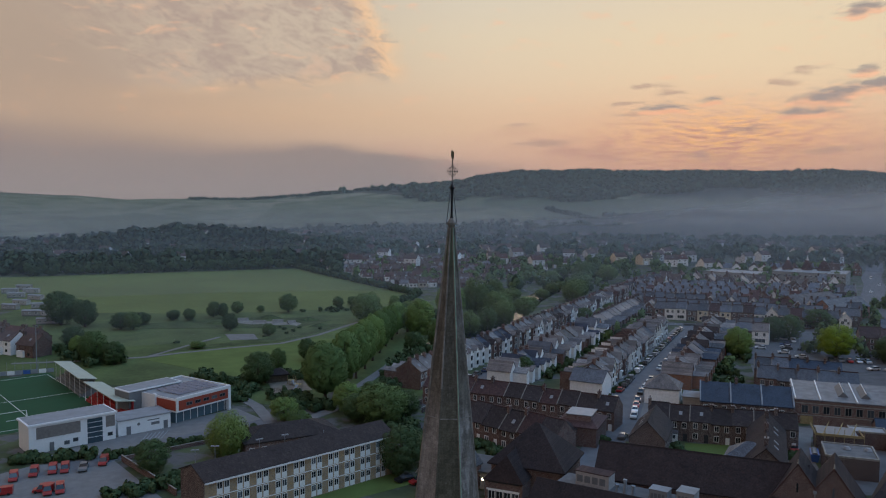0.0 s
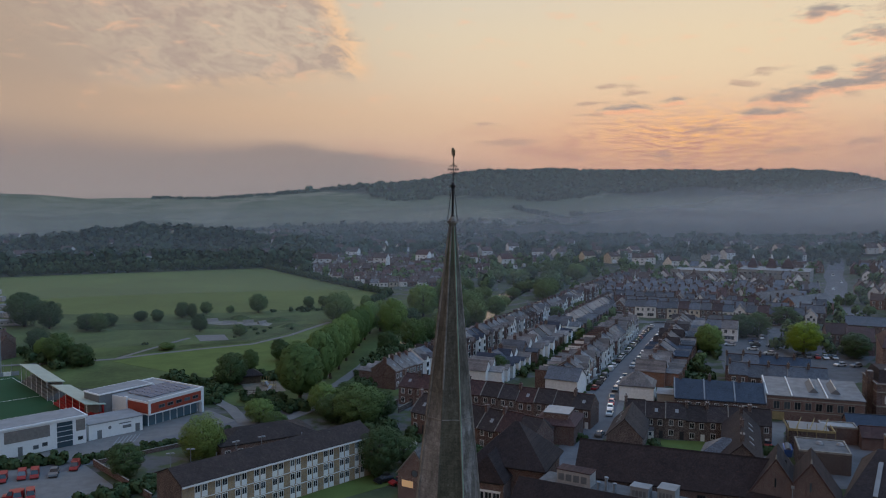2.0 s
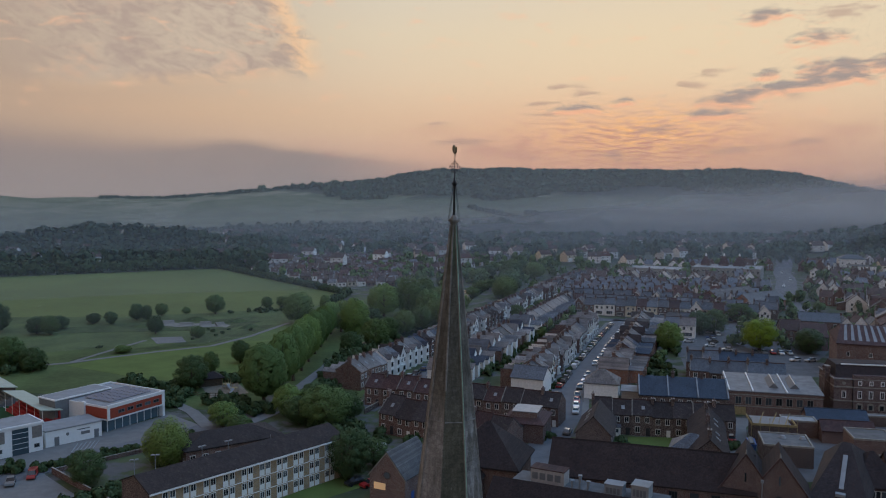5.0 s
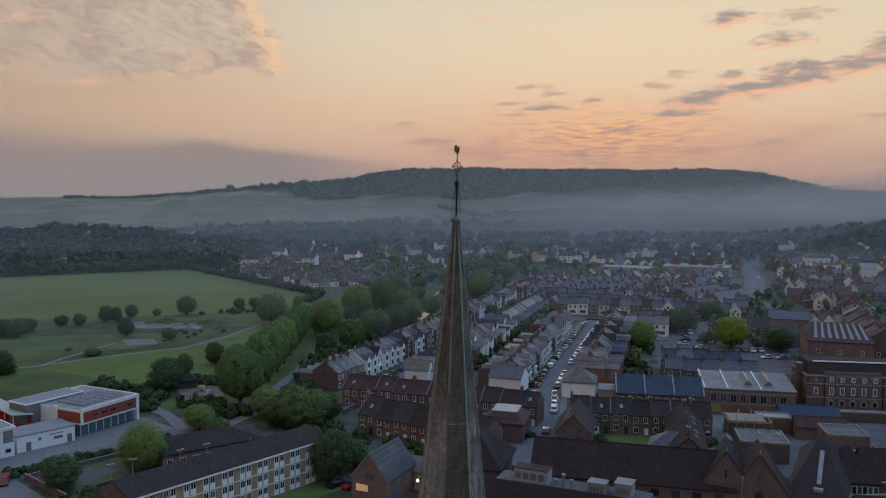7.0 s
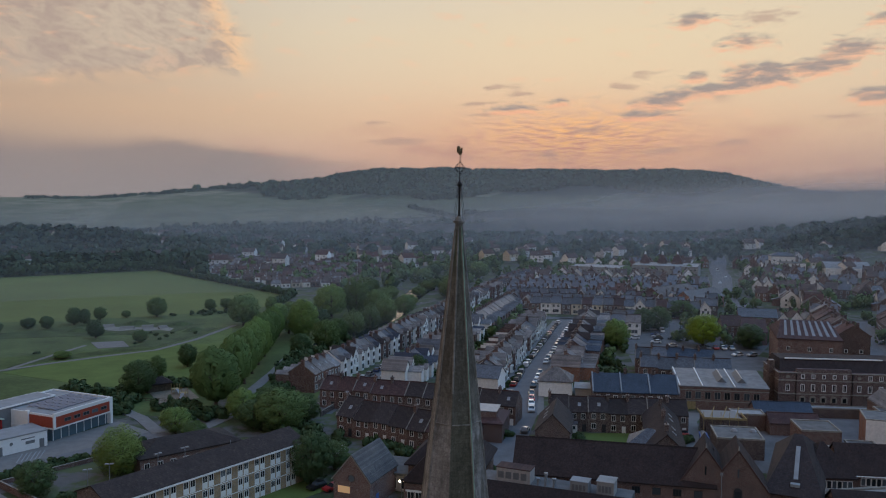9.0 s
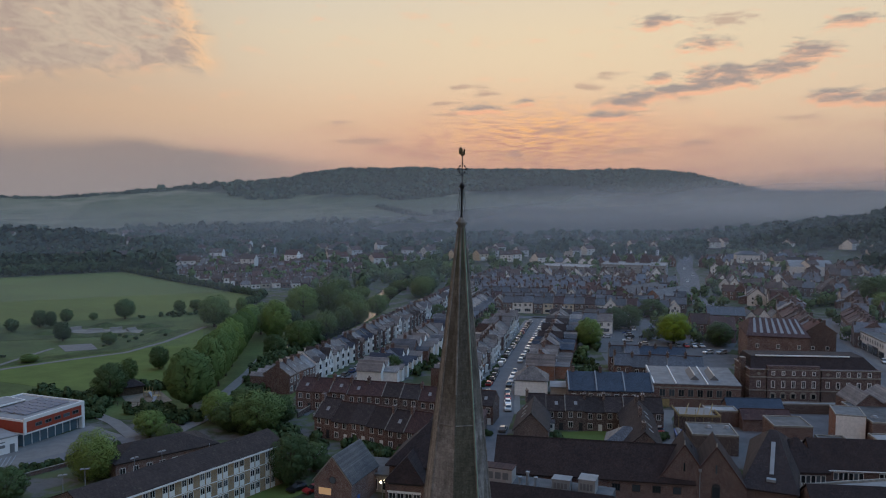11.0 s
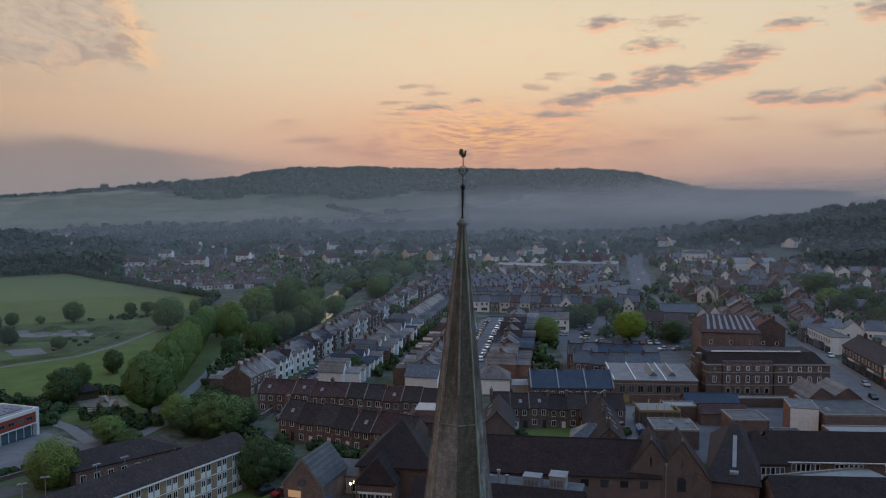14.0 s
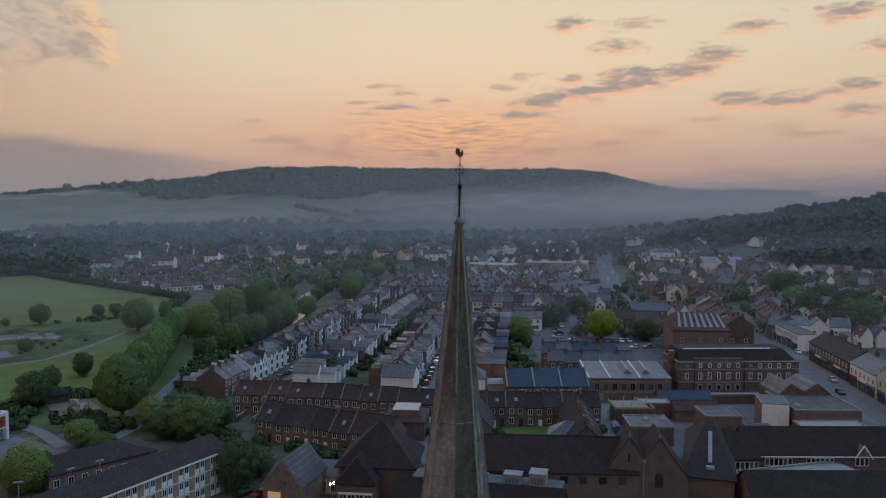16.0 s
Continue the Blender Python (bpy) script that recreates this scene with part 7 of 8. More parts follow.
    block("pale_roofed_hall", (196, 327), (227, 343), 13, 6, BRICK_RED, "brick hall with pale slate roof", "gable", 4.2, TILE_GREY)
    block("pale_roofed_hall", (204, 310), (231, 324), 11, 6, BRICK_ORANGE, "brick hall with worn pale roof", "gable", 4.2, TILE_GREY)
    block("library", (-38.5, 119), (-18, 128.5), 12, 3.4, BRICK_RED, "low brick building with brown hipped roof", "hip", 2.4, TILE_BROWN, rows=(0.8,), cols=8, wsize=(1.2, 1.6))


def make_sports():
    b, L = framed("sports_centre", (-61.6, 147.9), (-50.8, 162.3), "white and red modern sports centre with solar panels", "building")
    D, h = 21, 6.5
    part("wall", MB().box(0.4, L - 0.3, 1.2, D, -0.5, 3.0), GLASS_BLUE, b, "glazed ground floor")
    part("upper_wall", MB().box(0, L, 0, D, 3.0, h), WHITE_CLAD, b)
    part("red_front", MB().box(0.6, L - 0.9, -0.05, 0.0, 3.4, h - 0.5), RED_CLAD, b)
    part("red_end", MB().box(-0.06, 0.0, 0.4, 8.2, 3.4, h - 0.5), RED_CLAD, b)
    part("white_corner", MB().box(L - 0.7, L + 0.1, -0.08, 1.2, -0.5, h + 0.3), WHITE_CLAD, b)
    part("white_fin", MB().box(-0.4, 0.2, 8.3, 9.3, -0.5, h + 0.35), WHITE_CLAD, b)
    part("end_wall", MB().box(-0.1, 0.4, 9.3, D, -0.5, 3.0), WHITE_CLAD, b)
    part("roof", MB().box(0.3, L - 0.3, 0.3, D - 0.3, h, h + 0.08), FLAT_PALE, b)
    part("parapet", MB().box(-0.1, L + 0.1, -0.1, 0.3, h, h + 0.4).box(-0.1, L + 0.1, D - 0.3, D + 0.1, h, h + 0.4).box(L - 0.3, L + 0.1, 0.3, D - 0.3, h, h + 0.4), WHITE_CLAD, b)
    for i in range(5):
        window(b, L * (0.22 + 0.155 * i), -0.05, 4.3, 1.9, 0.9, mull=1, frame_mat=GREY_CLAD)
    for i in range(8):
        part("mullion", MB().box(0.6 + i * 2.3, 0.75 + i * 2.3, 1.1, 1.25, -0.3, 3.0), WHITE_CLAD, b)
    for r in range(2):
        for i in range(6):
            for j in range((3, 1)[r]):
                x, y = 3.0 + i * 2.25, 3.0 + r * 7.4 + j * 2.2
                part("solar_panel", MB().add([(x, y, h + 0.25), (x + 2.0, y, h + 0.25), (x + 2.0, y + 2.0, h + 0.6), (x, y + 2.0, h + 0.6), (x, y, h + 0.18), (x + 2.0, y, h + 0.18), (x + 2.0, y + 2.0, h + 0.5), (x, y + 2.0, h + 0.5)],
                                             [(0, 1, 2, 3), (7, 6, 5, 4), (0, 4, 5, 1), (1, 5, 6, 2), (2, 6, 7, 3), (3, 7, 4, 0)]), SOLAR, b)
    # taller sports hall behind
    s, L2 = framed("sports_hall", (-76.5, 154.5), (-66.0, 166.6), "dark grey clad sports hall with pale flat roof", "building")
    part("wall", MB().box(0, L2, -1, 6, -0.5, 7.0), GREY_CLAD, s)
    part("roof", MB().box(-0.2, L2 + 0.2, -1.2, 6.2, 7.0, 7.3), WHITE_CLAD, s)
    part("roof_deck", MB().box(0.3, L2 - 0.3, -0.7, 5.7, 7.3, 7.38), FLAT_PALE, s)
    # two-storey clubhouse
    c, L = framed("clubhouse", (-88.5, 124.0), (-73.2, 136.2), "white two-storey football clubhouse with grey louvres", "building")
    part("wall", MB().box(0, L, 0, 8.5, -0.5, 6.4), WHITE_CLAD, c)
    part("roof", MB().box(-0.3, L + 0.3, -0.3, 8.8, 6.4, 6.85), WHITE_CLAD, c)
    part("roof_deck", MB().box(0.2, L - 0.2, 0.2, 8.3, 6.85, 6.95), FLAT_PALE, c)
    part("louvre_screen", MB().box(1.6, L * 0.58, -0.08, 0.0, 3.3, 6.0), TAN_CLAD, c, "grey-brown louvred screen")
    part("stair_glazing", MB().box(L * 0.66, L * 0.84, -0.06, 0.0, 0.0, 6.0), GLASS_BLUE, c)
    for i in range(4):
        part("glazing_bar", MB().box(L * 0.66, L * 0.84, -0.09, -0.05, 1.4 + i * 1.2, 1.5 + i * 1.2), WHITE_CLAD, c)
    part("louvre_screen", MB().box(L * 0.88, L * 0.99, -0.08, 0.0, 3.3, 6.0), TAN_CLAD, c)
    for x, z in ((L * 0.42, 0.9), (L * 0.52, 1.2), (L * 0.93, 1.0)):
        window(c, x, 0, z, 1.2, 0.9, mull=0, frame_mat=GREY_CLAD)
    part("door", MB().box(4.4, 5.4, -0.05, 0.0, 0, 2.1), GREY_CLAD, c)
    part("balcony", MB().box(1.0, L * 0.6, 0.1, 2, 3.2, 3.3), CONCRETE, c)
    # single-storey entrance range
    e, L = framed("turnstile_block", (-73.0, 137.4), (-62.6, 145.6), "single-storey white entrance range", "building")
    part("wall", MB().box(0, L, 0, 8, -0.5, 3.7), WHITE_CLAD, e)
    part("roof", MB().box(-0.1, L + 0.15, -0.15, 8.2, 3.7, 4.0), FLAT_PALE, e)
    part("sign_panel", MB().box(L * 0.55, L * 0.78, -0.05, 0, 2.7, 2.95).box(L * 0.62, L * 0.78, -0.05, 0, 1.5, 2.2), GREY_CLAD, e)
    for x in (0.15, 0.86):
        part("door", MB().box(L * x, L * x + 1.1, -0.05, 0.0, 0, 2.1), GREY_CLAD, e)
    disc = MB().add([(L * 0.38 + 0.4 * math.cos(q * math.pi / 6), -0.04, 2.3 + 0.4 * math.sin(q * math.pi / 6)) for q in range(12)], [tuple(range(12))])
    part("badge", disc, GREY_CLAD, e)

    # stands along the touchline
    def stand(p, q, seats, label, h):
        t, L = framed("grandstand", p, q, label, "stand")
        for i in range(5):
            part("step", MB().box(0, L, -1.0 - i * 0.8, -0.2 - i * 0.8, -0.2, 2.6 - i * 0.48), seats, t)
        part("back_wall", MB().box(0, L, -0.2, 0.05, -0.3, h - 0.4), seats, t)
        part("roof", MB().prism(-0.4, L + 0.4, [(0.5, h - 0.5), (0.5, h - 0.3), (-4.8, h + 0.5), (-4.8, h + 0.3)]), GREEN_SHEET, t, "pale green sheet roof")
        for i in range(6):
            part("post", MB().tube((L * i / 5, -4.3), 0.08, 0.08, -0.3, h + 0.35, 6), WHITE_PAINT, t)
    stand((-91.0, 175.6), (-74.5, 153.6), RED_SEAT, "small stand with red seats and pale green roof", 5.2)
    stand((-111.0, 204.0), (-94.0, 179.5), GREY_CLAD, "small grey stand with pale green roof", 5.4)
    sheet("football_pitch", [(-80, 158), (-121, 211), (-176, 168), (-135, 115)], TURF, "green synthetic football pitch", "pitch", 0.06)
    line = [((-82.5, 159), (-120, 208)), ((-97, 148), (-134.5, 197)), ((-82.5, 159), (-130, 122)), ((-120, 208), (-172, 168)), ((-88, 166.5), (-96, 160)), ((-96, 160), (-107, 152)), ((-101, 184), (-150, 146))]
    for p, q in line:
        ribbon("pitch_line", [p, q], 0.16, WHITE_PAINT, "white painted pitch marking", "marking", 0.1)
    g = thing("goal", pose(-108.5, 150.0, 0, 0, 0, 38), "white tubular football goal", "goal")
    part("frame", MB().rod((0, 0, 0), (0, 0, 2.44), 0.07).rod((7.3, 0, 0), (7.3, 0, 2.44), 0.07).rod((0, 0, 2.44), (7.3, 0, 2.44), 0.07).rod((0, 0, 2.44), (0, -1.6, 0), 0.04).rod((7.3, 0, 2.44), (7.3, -1.6, 0), 0.04), WHITE_PAINT, g)
    f = thing("advert_fence", along((-150, 200), (-119, 212)), "pitch fence with grey and white advertising boards", "fence")
    for i in range(14):
        part("board", MB().box(i * 2.35, i * 2.35 + 2.2, -0.06, 0.06, 0.1, 1.5), (WHITE_PAINT, LEAD, BLUE_PAINT, LEAD)[i % 4], f)
        part("net_post", MB().tube((i * 2.35, 0), 0.05, 0.05, 0, 4.5, 5), LEAD, f)


def make_back_ranges():
    block("slate_range", (112.6, 124.6), (126, 119.6), 6, 3.4, BRICK_RED, "low brick range with dark slate roof", "gable", 2.0, SLATE_BLUE)
    block("purple_range", (110.4, 115.2), (121.5, 111), 6, 3.2, BRICK_RED, "low brick range with brown tiled roof", "gable", 1.8, TILE_RED)
    block("arcade_wall", (127, 128.2), (160, 116.4), 2.5, 2.6, BRICK_DARK, "low brick arcade in front of the municipal building", "flat", roof_mat=LEAD, parapet=0.25)
    block("brick_house", (176.5, 240), (184, 237), 10, 5.4, BRICK_RED, "red brick gabled house beside the car park", "gable", 3.4, TILE_RED, "house", rows=(0.9, 3.2), cols=3)
    block("white_shop", (196, 258), (210, 250), 10, 6.0, BRICK_RED, "red brick shop with slate roof", "gable", 3.0, SLATE, "shop", rows=(0.9, 3.6), cols=4)
    sheet("service_yard", [(103, 112), (122, 104), (158, 92), (166, 118), (131, 134), (106, 126)], TARMAC, "grey tarmac service yard", "yard", 0.05)


for make in (make_back_ranges, make_flats, make_chapel, make_mall, make_twin_gables, make_pavilion, make_east, make_town_hall, make_warehouse, make_site, make_small_blocks, make_sports):
    make()

# ---- roads and open ground ----
ribbon("road", [(38, 108), (47.5, 131), (55.5, 147), (65.4, 173.7), (84.9, 212.4), (104.1, 248.2), (121.2, 280.3), (135, 305)], 9.4, TARMAC, "grey tarmac street lined with parked cars")
ribbon("pavement", [(60.6, 144.6), (70.4, 171), (89.9, 209.8), (109.1, 245.6), (126.2, 277.7), (134, 292)], 1.8, PAVING, "pale paving beside the street", "pavement", 0.16)
ribbon("pavement", [(50.4, 149.4), (60.4, 176.3), (79.9, 215), (99.1, 250.8), (116.2, 282.9), (124, 297)], 1.8, PAVING, "pale paving beside the street", "pavement", 0.16)
ribbon("road_terraces", [(2, 160), (14, 183), (62, 263), (116, 350), (182, 458)], 7.5, TARMAC, "narrow tarmac street between terraces")
ribbon("road_cross", [(60, 330), (98, 312), (142, 303), (200, 272), (240, 250)], 7, TARMAC, "tarmac cross street")
ribbon("road_north", [(240, 244), *NORTH, (425, 640)], 13, TARMAC, "wide tarmac road out of town", "road", 0.3)
ribbon("service_road", [(-76, 115), (-64, 128), (-55, 136), (-47, 141), (-38, 150), (-33, 160)], 6.5, TARMAC, "tarmac service road beside the sports centre")
sheet("forecourt", [(-84, 123), (-70, 121), (-56, 134), (-38, 149), (-49.5, 163.5), (-62, 150), (-75, 138)], PAVING, "pale paved forecourt of the sports centre", "pavement", 0.04)
ribbon("lane", [(-38, 150), (-44, 165), (-55, 182)], 3.4, PAVING, "narrow lane behind the sports centre", "path", 0.14)
ribbon("avenue_path", [(-29, 150), (-22.5, 160), (-18.5, 175), (-15.5, 190), (-8, 215), (-2, 240)], 3.4, PAVING, "curving tarmac path under the trees", "path", 0.17)
ribbon("park_path", [(-140, 226), (-112, 231), (-96, 236.5), (-87, 243), (-70, 253), (-51, 262.5), (-38, 282), (-23, 316)], 2.2, PAVING, "pale curving path across the park", "path", 0.12)
ribbon("park_path", [(-96, 237), (-86, 262), (-79, 278)], 1.8, PAVING, "pale path to the skate park", "path", 0.11)
sheet("park_field", [(-420, 430), (-182, 352), (-110, 345), (-60, 352), (-10, 372), (8, 413), (-87, 597), (-275, 530), (-420, 480)], GRASS, "wide mown green playing field", "field", 0.05)
sheet("park_lawn", [(-200, 240), (-60, 178), (-30, 160), (-8, 260), (-4, 372), (-60, 362), (-110, 350), (-200, 360)], GRASS_ROUGH, "rough green park lawn", "field", 0.03)
sheet("park_lawn", [(-96, 232), (-62, 205), (-36, 200), (-22, 230), (-24, 312), (-39, 281), (-52, 261), (-71, 251.5), (-87, 241.5)], LAWN, "smooth green lawn beside the path", "field", 0.07)
sheet("river_bank", [(-24, 163), (-12, 158), (3, 176), (8, 196), (30, 236), (52, 280), (60, 330), (66, 400), (20, 400), (-3, 370), (-6, 290)], GRASS_ROUGH, "rough green river bank under trees", "field", 0.04)
SKATE = plain("worn_concrete", (0.21, 0.20, 0.18), 0.9, vary=0.25, scale=0.3, grain=2)
SAND = plain("trodden_sand", (0.20, 0.165, 0.125), 0.95, vary=0.3, scale=0.4, grain=2)
SCRUB = plain("scrub_grass", (0.058, 0.082, 0.028), 0.95, vary=0.45, scale=0.12, grain=0.9)
sheet("skate_park", [(-81, 321), (-78, 314), (-71, 310), (-66, 312), (-61, 308), (-55, 309), (-50, 306), (-49, 313), (-54, 318), (-59, 316), (-63, 320), (-70, 318), (-75, 323)], SKATE, "worn pale concrete skate park", "skate park", 0.14)
sheet("ball_court", [(-78, 284), (-66, 285), (-62, 272), (-73, 270)][::-1], PAVING, "grey hard ball court", "court", 0.13)
sheet("playground", [(-46, 196), (-35, 198), (-30.5, 184), (-41, 178)][::-1], SAND, "trodden sandy playground surface", "playground", 0.13)
sheet("rough_strip", [(-97, 240), (-88, 247), (-71, 257), (-54, 266), (-41, 285), (-30, 310), (-34, 312), (-46, 294), (-60, 274), (-78, 262), (-96, 246)], SCRUB, "strip of long dark grass beside the path", "grass", 0.09)
sheet("rough_strip", [(-120, 300), (-96, 300), (-72, 300), (-50, 300), (-36, 322), (-40, 338), (-58, 330), (-80, 332), (-104, 322), (-124, 312)], SCRUB, "rough grass round the skate park", "grass", 0.10)


def mound(x, y, w, d, h, turn, mat, name, label, category):
    """A low rounded hump."""
    m, rings, cols = MB(), 5, 16
    for j in range(rings):
        f = j / rings
        m.v += [(w / 2 * (1 - f) * math.cos(2 * math.pi * i / cols) * (1 + 0.12 * math.sin(3 * i + x)), d / 2 * (1 - f) * math.sin(2 * math.pi * i / cols), h * smooth(f, -0.15, 1.0) - 0.12 * (j == 0)) for i in range(cols)]
    m.v.append((0, 0, h))
    for j in range(rings - 1):
        m.f += [(j * cols + i, j * cols + (i + 1) % cols, (j + 1) * cols + (i + 1) % cols, (j + 1) * cols + i) for i in range(cols)]
    m.f += [((rings - 1) * cols + i, (rings - 1) * cols + (i + 1) % cols, rings * cols) for i in range(cols)]
    return solid(name, m, mat, label, category, m=pose(x, y, 0.1, 0, 0, turn), smooth=True)


for x, y, w, d, h, a in [(-84, 330, 16, 7, 1.5, 10), (-66, 328, 14, 6, 1.9, -8), (-47, 322, 15, 7, 1.6, 20), (-88, 314, 12, 7, 1.3, -20), (-60, 301, 18, 5, 1.1, -6), (-40, 306, 12, 6, 1.3, 40), (-76, 303, 14, 5, 0.9, 4)]:
    mound(x, y, w, d, h, a, SCRUB, "grass_mound", "low mound of rough grass by the skate park", "mound")
for x, y, w, h, a in [(-77, 319, 5, 1.5, 15), (-69, 314, 6, 1.1, -10), (-60, 313, 5, 1.6, 5), (-53, 312, 4, 1.3, 30)]:
    solid("skate_ramp", MB().prism(-w / 2, w / 2, [(-2.2, 0), (2.2, 0), (2.2, h), (1.4, h), (0.6, h * 0.55), (-0.6, h * 0.18)]), SKATE, "pale concrete skate ramp", "ramp", group="skate ramps", m=pose(x, y, 0.1, 0, 0, a))


def play_hut(x, y, a):
    h = thing("play_hut", pose(x, y, 0, 0, 0, a), "low timber play hut with dark roof", "hut")
    part("wall", MB().box(0, 7, 0, 4.5, -0.3, 2.4), BARK, h)
    part("roof", hip_roof(7, 4.5, 2.4, 1.8, 0.6, ridge=2.0), TILE_DARK, h)


def climbing_frame(x, y, a):
    f = thing("climbing_frame", pose(x, y, 0.1, 0, 0, a), "small timber climbing frame with slide", "climbing frame")
    for px in (0, 1.8):
        for py in (0, 1.8):
            part("post", MB().tube((px, py), 0.08, 0.08, -0.2, 2.8, 6), TIMBER, f)
    part("deck", MB().box(-0.1, 1.9, -0.1, 1.9, 1.3, 1.42), TIMBER, f)
    part("slide", MB().prism(0.5, 1.3, [(-2.8, 0.1), (-2.6, 0.1), (0, 1.3), (0, 1.5)]), LEAD, f)


play_hut(-46, 193, 20), climbing_frame(-38, 190, 30), climbing_frame(-36, 185, -15)
fence = thing("picket_fence", along((-47, 183), (-30, 177)), "low timber fence round the playground", "fence")
for i in range(10):
    part("post", MB().box(i * 1.95 - 0.06, i * 1.95 + 0.06, -0.06, 0.06, -0.2, 1.3), BARK, fence)
for z in (0.5, 1.05):
    part("rail", MB().box(0, 17.6, 0.062, 0.11, z, z + 0.12), BARK, fence)
sheet("car_park", [(122, 218), (150, 200), (170, 205), (196, 232), (200, 262), (186, 292), (172, 284), (140, 258)], CAR_PARK, "grey tarmac car park", "car park", 0.06)
sheet("yard", [(126, 160), (158, 186), (172, 196), (166, 206), (150, 200), (122, 216), (112, 190), (104, 176)], CAR_PARK, "worn tarmac yard behind the workshops", "yard", 0.03)
sheet("yard", [(88, 92), (100, 90), (126, 100), (128, 128), (108, 134), (99, 118), (92, 104)], CAR_PARK, "worn tarmac yard between flat roofs", "yard", 0.03)
sheet("van_yard", [(-95, 92), (-49, 94), (-68, 119.5), (-84, 117), (-92, 108)], PAVING, "pale concrete delivery yard", "yard", 0.06)
sheet("yard", [(81, 105), (87.5, 103.5), (92, 117), (99, 130), (105.5, 137), (97, 140.5), (88, 122)], PAVING, "pale block-paved yard", "yard", 0.06)
sheet("back_lawn", [(65.6, 126.7), (77.1, 124.4), (73, 114.5), (62.8, 119)][::-1], LAWN, "small back garden lawn", "lawn", 0.07)
sheet("flats_lawn", [(-30, 82), (2, 104), (-4, 110), (-38, 80)], LAWN, "lawn in front of the flats", "lawn", 0.05)
ribbon("river", [(8, 248), (22, 275), (34, 298), (46, 320), (58, 350), (72, 392), (90, 436), (108, 480)], 13, WATER, "still river reflecting the evening sky", "river", 0.06)


# ---- cars, vans and street furniture ----
_car = {}


def car_arch(kind, paint):
    key = (kind, paint)
    if key in _car:
        return _car[key]
    mat = PAINTS[paint]
    word = ("white", "black", "silver", "red", "dark blue", "grey")[paint]
    c = thing("car" if kind != "van" else "van", pose(0, 0, -500), f"{word} {'hatchback car' if kind == 'car' else 'delivery van'} parked on tarmac", "car" if kind == "car" else "van")
    L, Wd, H = (4.2, 1.76, 1.45) if kind == "car" else (4.5, 1.85, 1.85)
    nose = 1.15 if kind == "car" else 0.95
    # lower body: bevelled side profile, narrower at the sills
    prof = [(0.0, 0.45), (0.12, 0.28), (L - 0.1, 0.28), (L, 0.5), (L - 0.06, 0.86), (nose, 0.94), (0.15, 0.78)]
    n = len(prof)
    vs = [(x, y * (0.94 if z < 0.4 else 1.0), z) for y in (-Wd / 2, Wd / 2) for x, z in prof]
    body = MB().add(vs, [tuple(range(n)), tuple(range(2 * n - 1, n - 1, -1))] + [(i, n + i, n + (i + 1) % n, (i + 1) % n) for i in range(n)])
    t0, t1 = (nose + 0.85, L - 0.75) if kind == "car" else (nose + 0.6, L - 0.1)
    # roof panel on four pillars
    body.box(t0, t1, -Wd * 0.37, Wd * 0.37, H - 0.07, H)
    if kind == "van":
        body.box(nose + 1.3, L - 0.02, -Wd * 0.47, Wd * 0.47, 0.9, H)
    part("body", body, mat, c)
    lo = [(nose, -Wd * 0.46), (L - 0.15, -Wd * 0.46), (L - 0.15, Wd * 0.46), (nose, Wd * 0.46)]
    hi = [(t0, -Wd * 0.36), (t1, -Wd * 0.36), (t1, Wd * 0.36), (t0, Wd * 0.36)]
    part("glasshouse", MB().add([(x, y, 0.88) for x, y in lo] + [(x, y, H - 0.05) for x, y in hi], [(0, 1, 5, 4), (1, 2, 6, 5), (2, 3, 7, 6), (3, 0, 4, 7), (4, 5, 6, 7)]), PANE, c)
    for x in (0.8, L - 0.85):
        for s in (-1, 1):
            y = s * (Wd / 2 - 0.1)
            m = MB()
            k = 10
            m.add([(x + 0.31 * math.cos(2 * math.pi * i / k), y + d, 0.31 + 0.31 * math.sin(2 * math.pi * i / k)) for d in (-0.1, 0.1) for i in range(k)],
                  [tuple(range(k)), tuple(range(2 * k - 1, k - 1, -1))] + [(i, k + i, k + (i + 1) % k, (i + 1) % k) for i in range(k)])
            part("wheel", m, TYRE, c)
    _car[key] = c
    return c


_cp = random.Random(17)


def car(x, y, ang, paint=None, kind="car", group="parked cars", z=0.08):
    p = _cp.choice([0, 0, 1, 1, 2, 2, 5, 5, 3, 4]) if paint is None else paint
    tagged(copy_thing(car_arch(kind, p), pose(x, y, z, 0, 0, ang + _cp.uniform(-3, 3)) @ Matrix.Scale(0.9 if kind == "van" else 1.0, 4)), group=group)


def park_along(pts, off, step, gapness, group, flip=False):
    """Cars nose to tail along a street's edge."""
    for a, b in zip(pts, pts[1:]):
        d = Vector((b[0] - a[0], b[1] - a[1]))
        L = d.length
        d.normalize()
        s = 1.5
        while s < L - 4:
            if _cp.random() > gapness:
                x, y = a[0] + d.x * s + d.y * off, a[1] + d.y * s - d.x * off
                ang = math.degrees(math.atan2(d.y, d.x))
                if flip:
                    x, y, ang = x + d.x * 4.2, y + d.y * 4.2, ang + 180
                car(x, y, ang, group=group, kind="van" if _cp.random() < 0.07 else "car")
            s += step * _cp.uniform(0.95, 1.15)


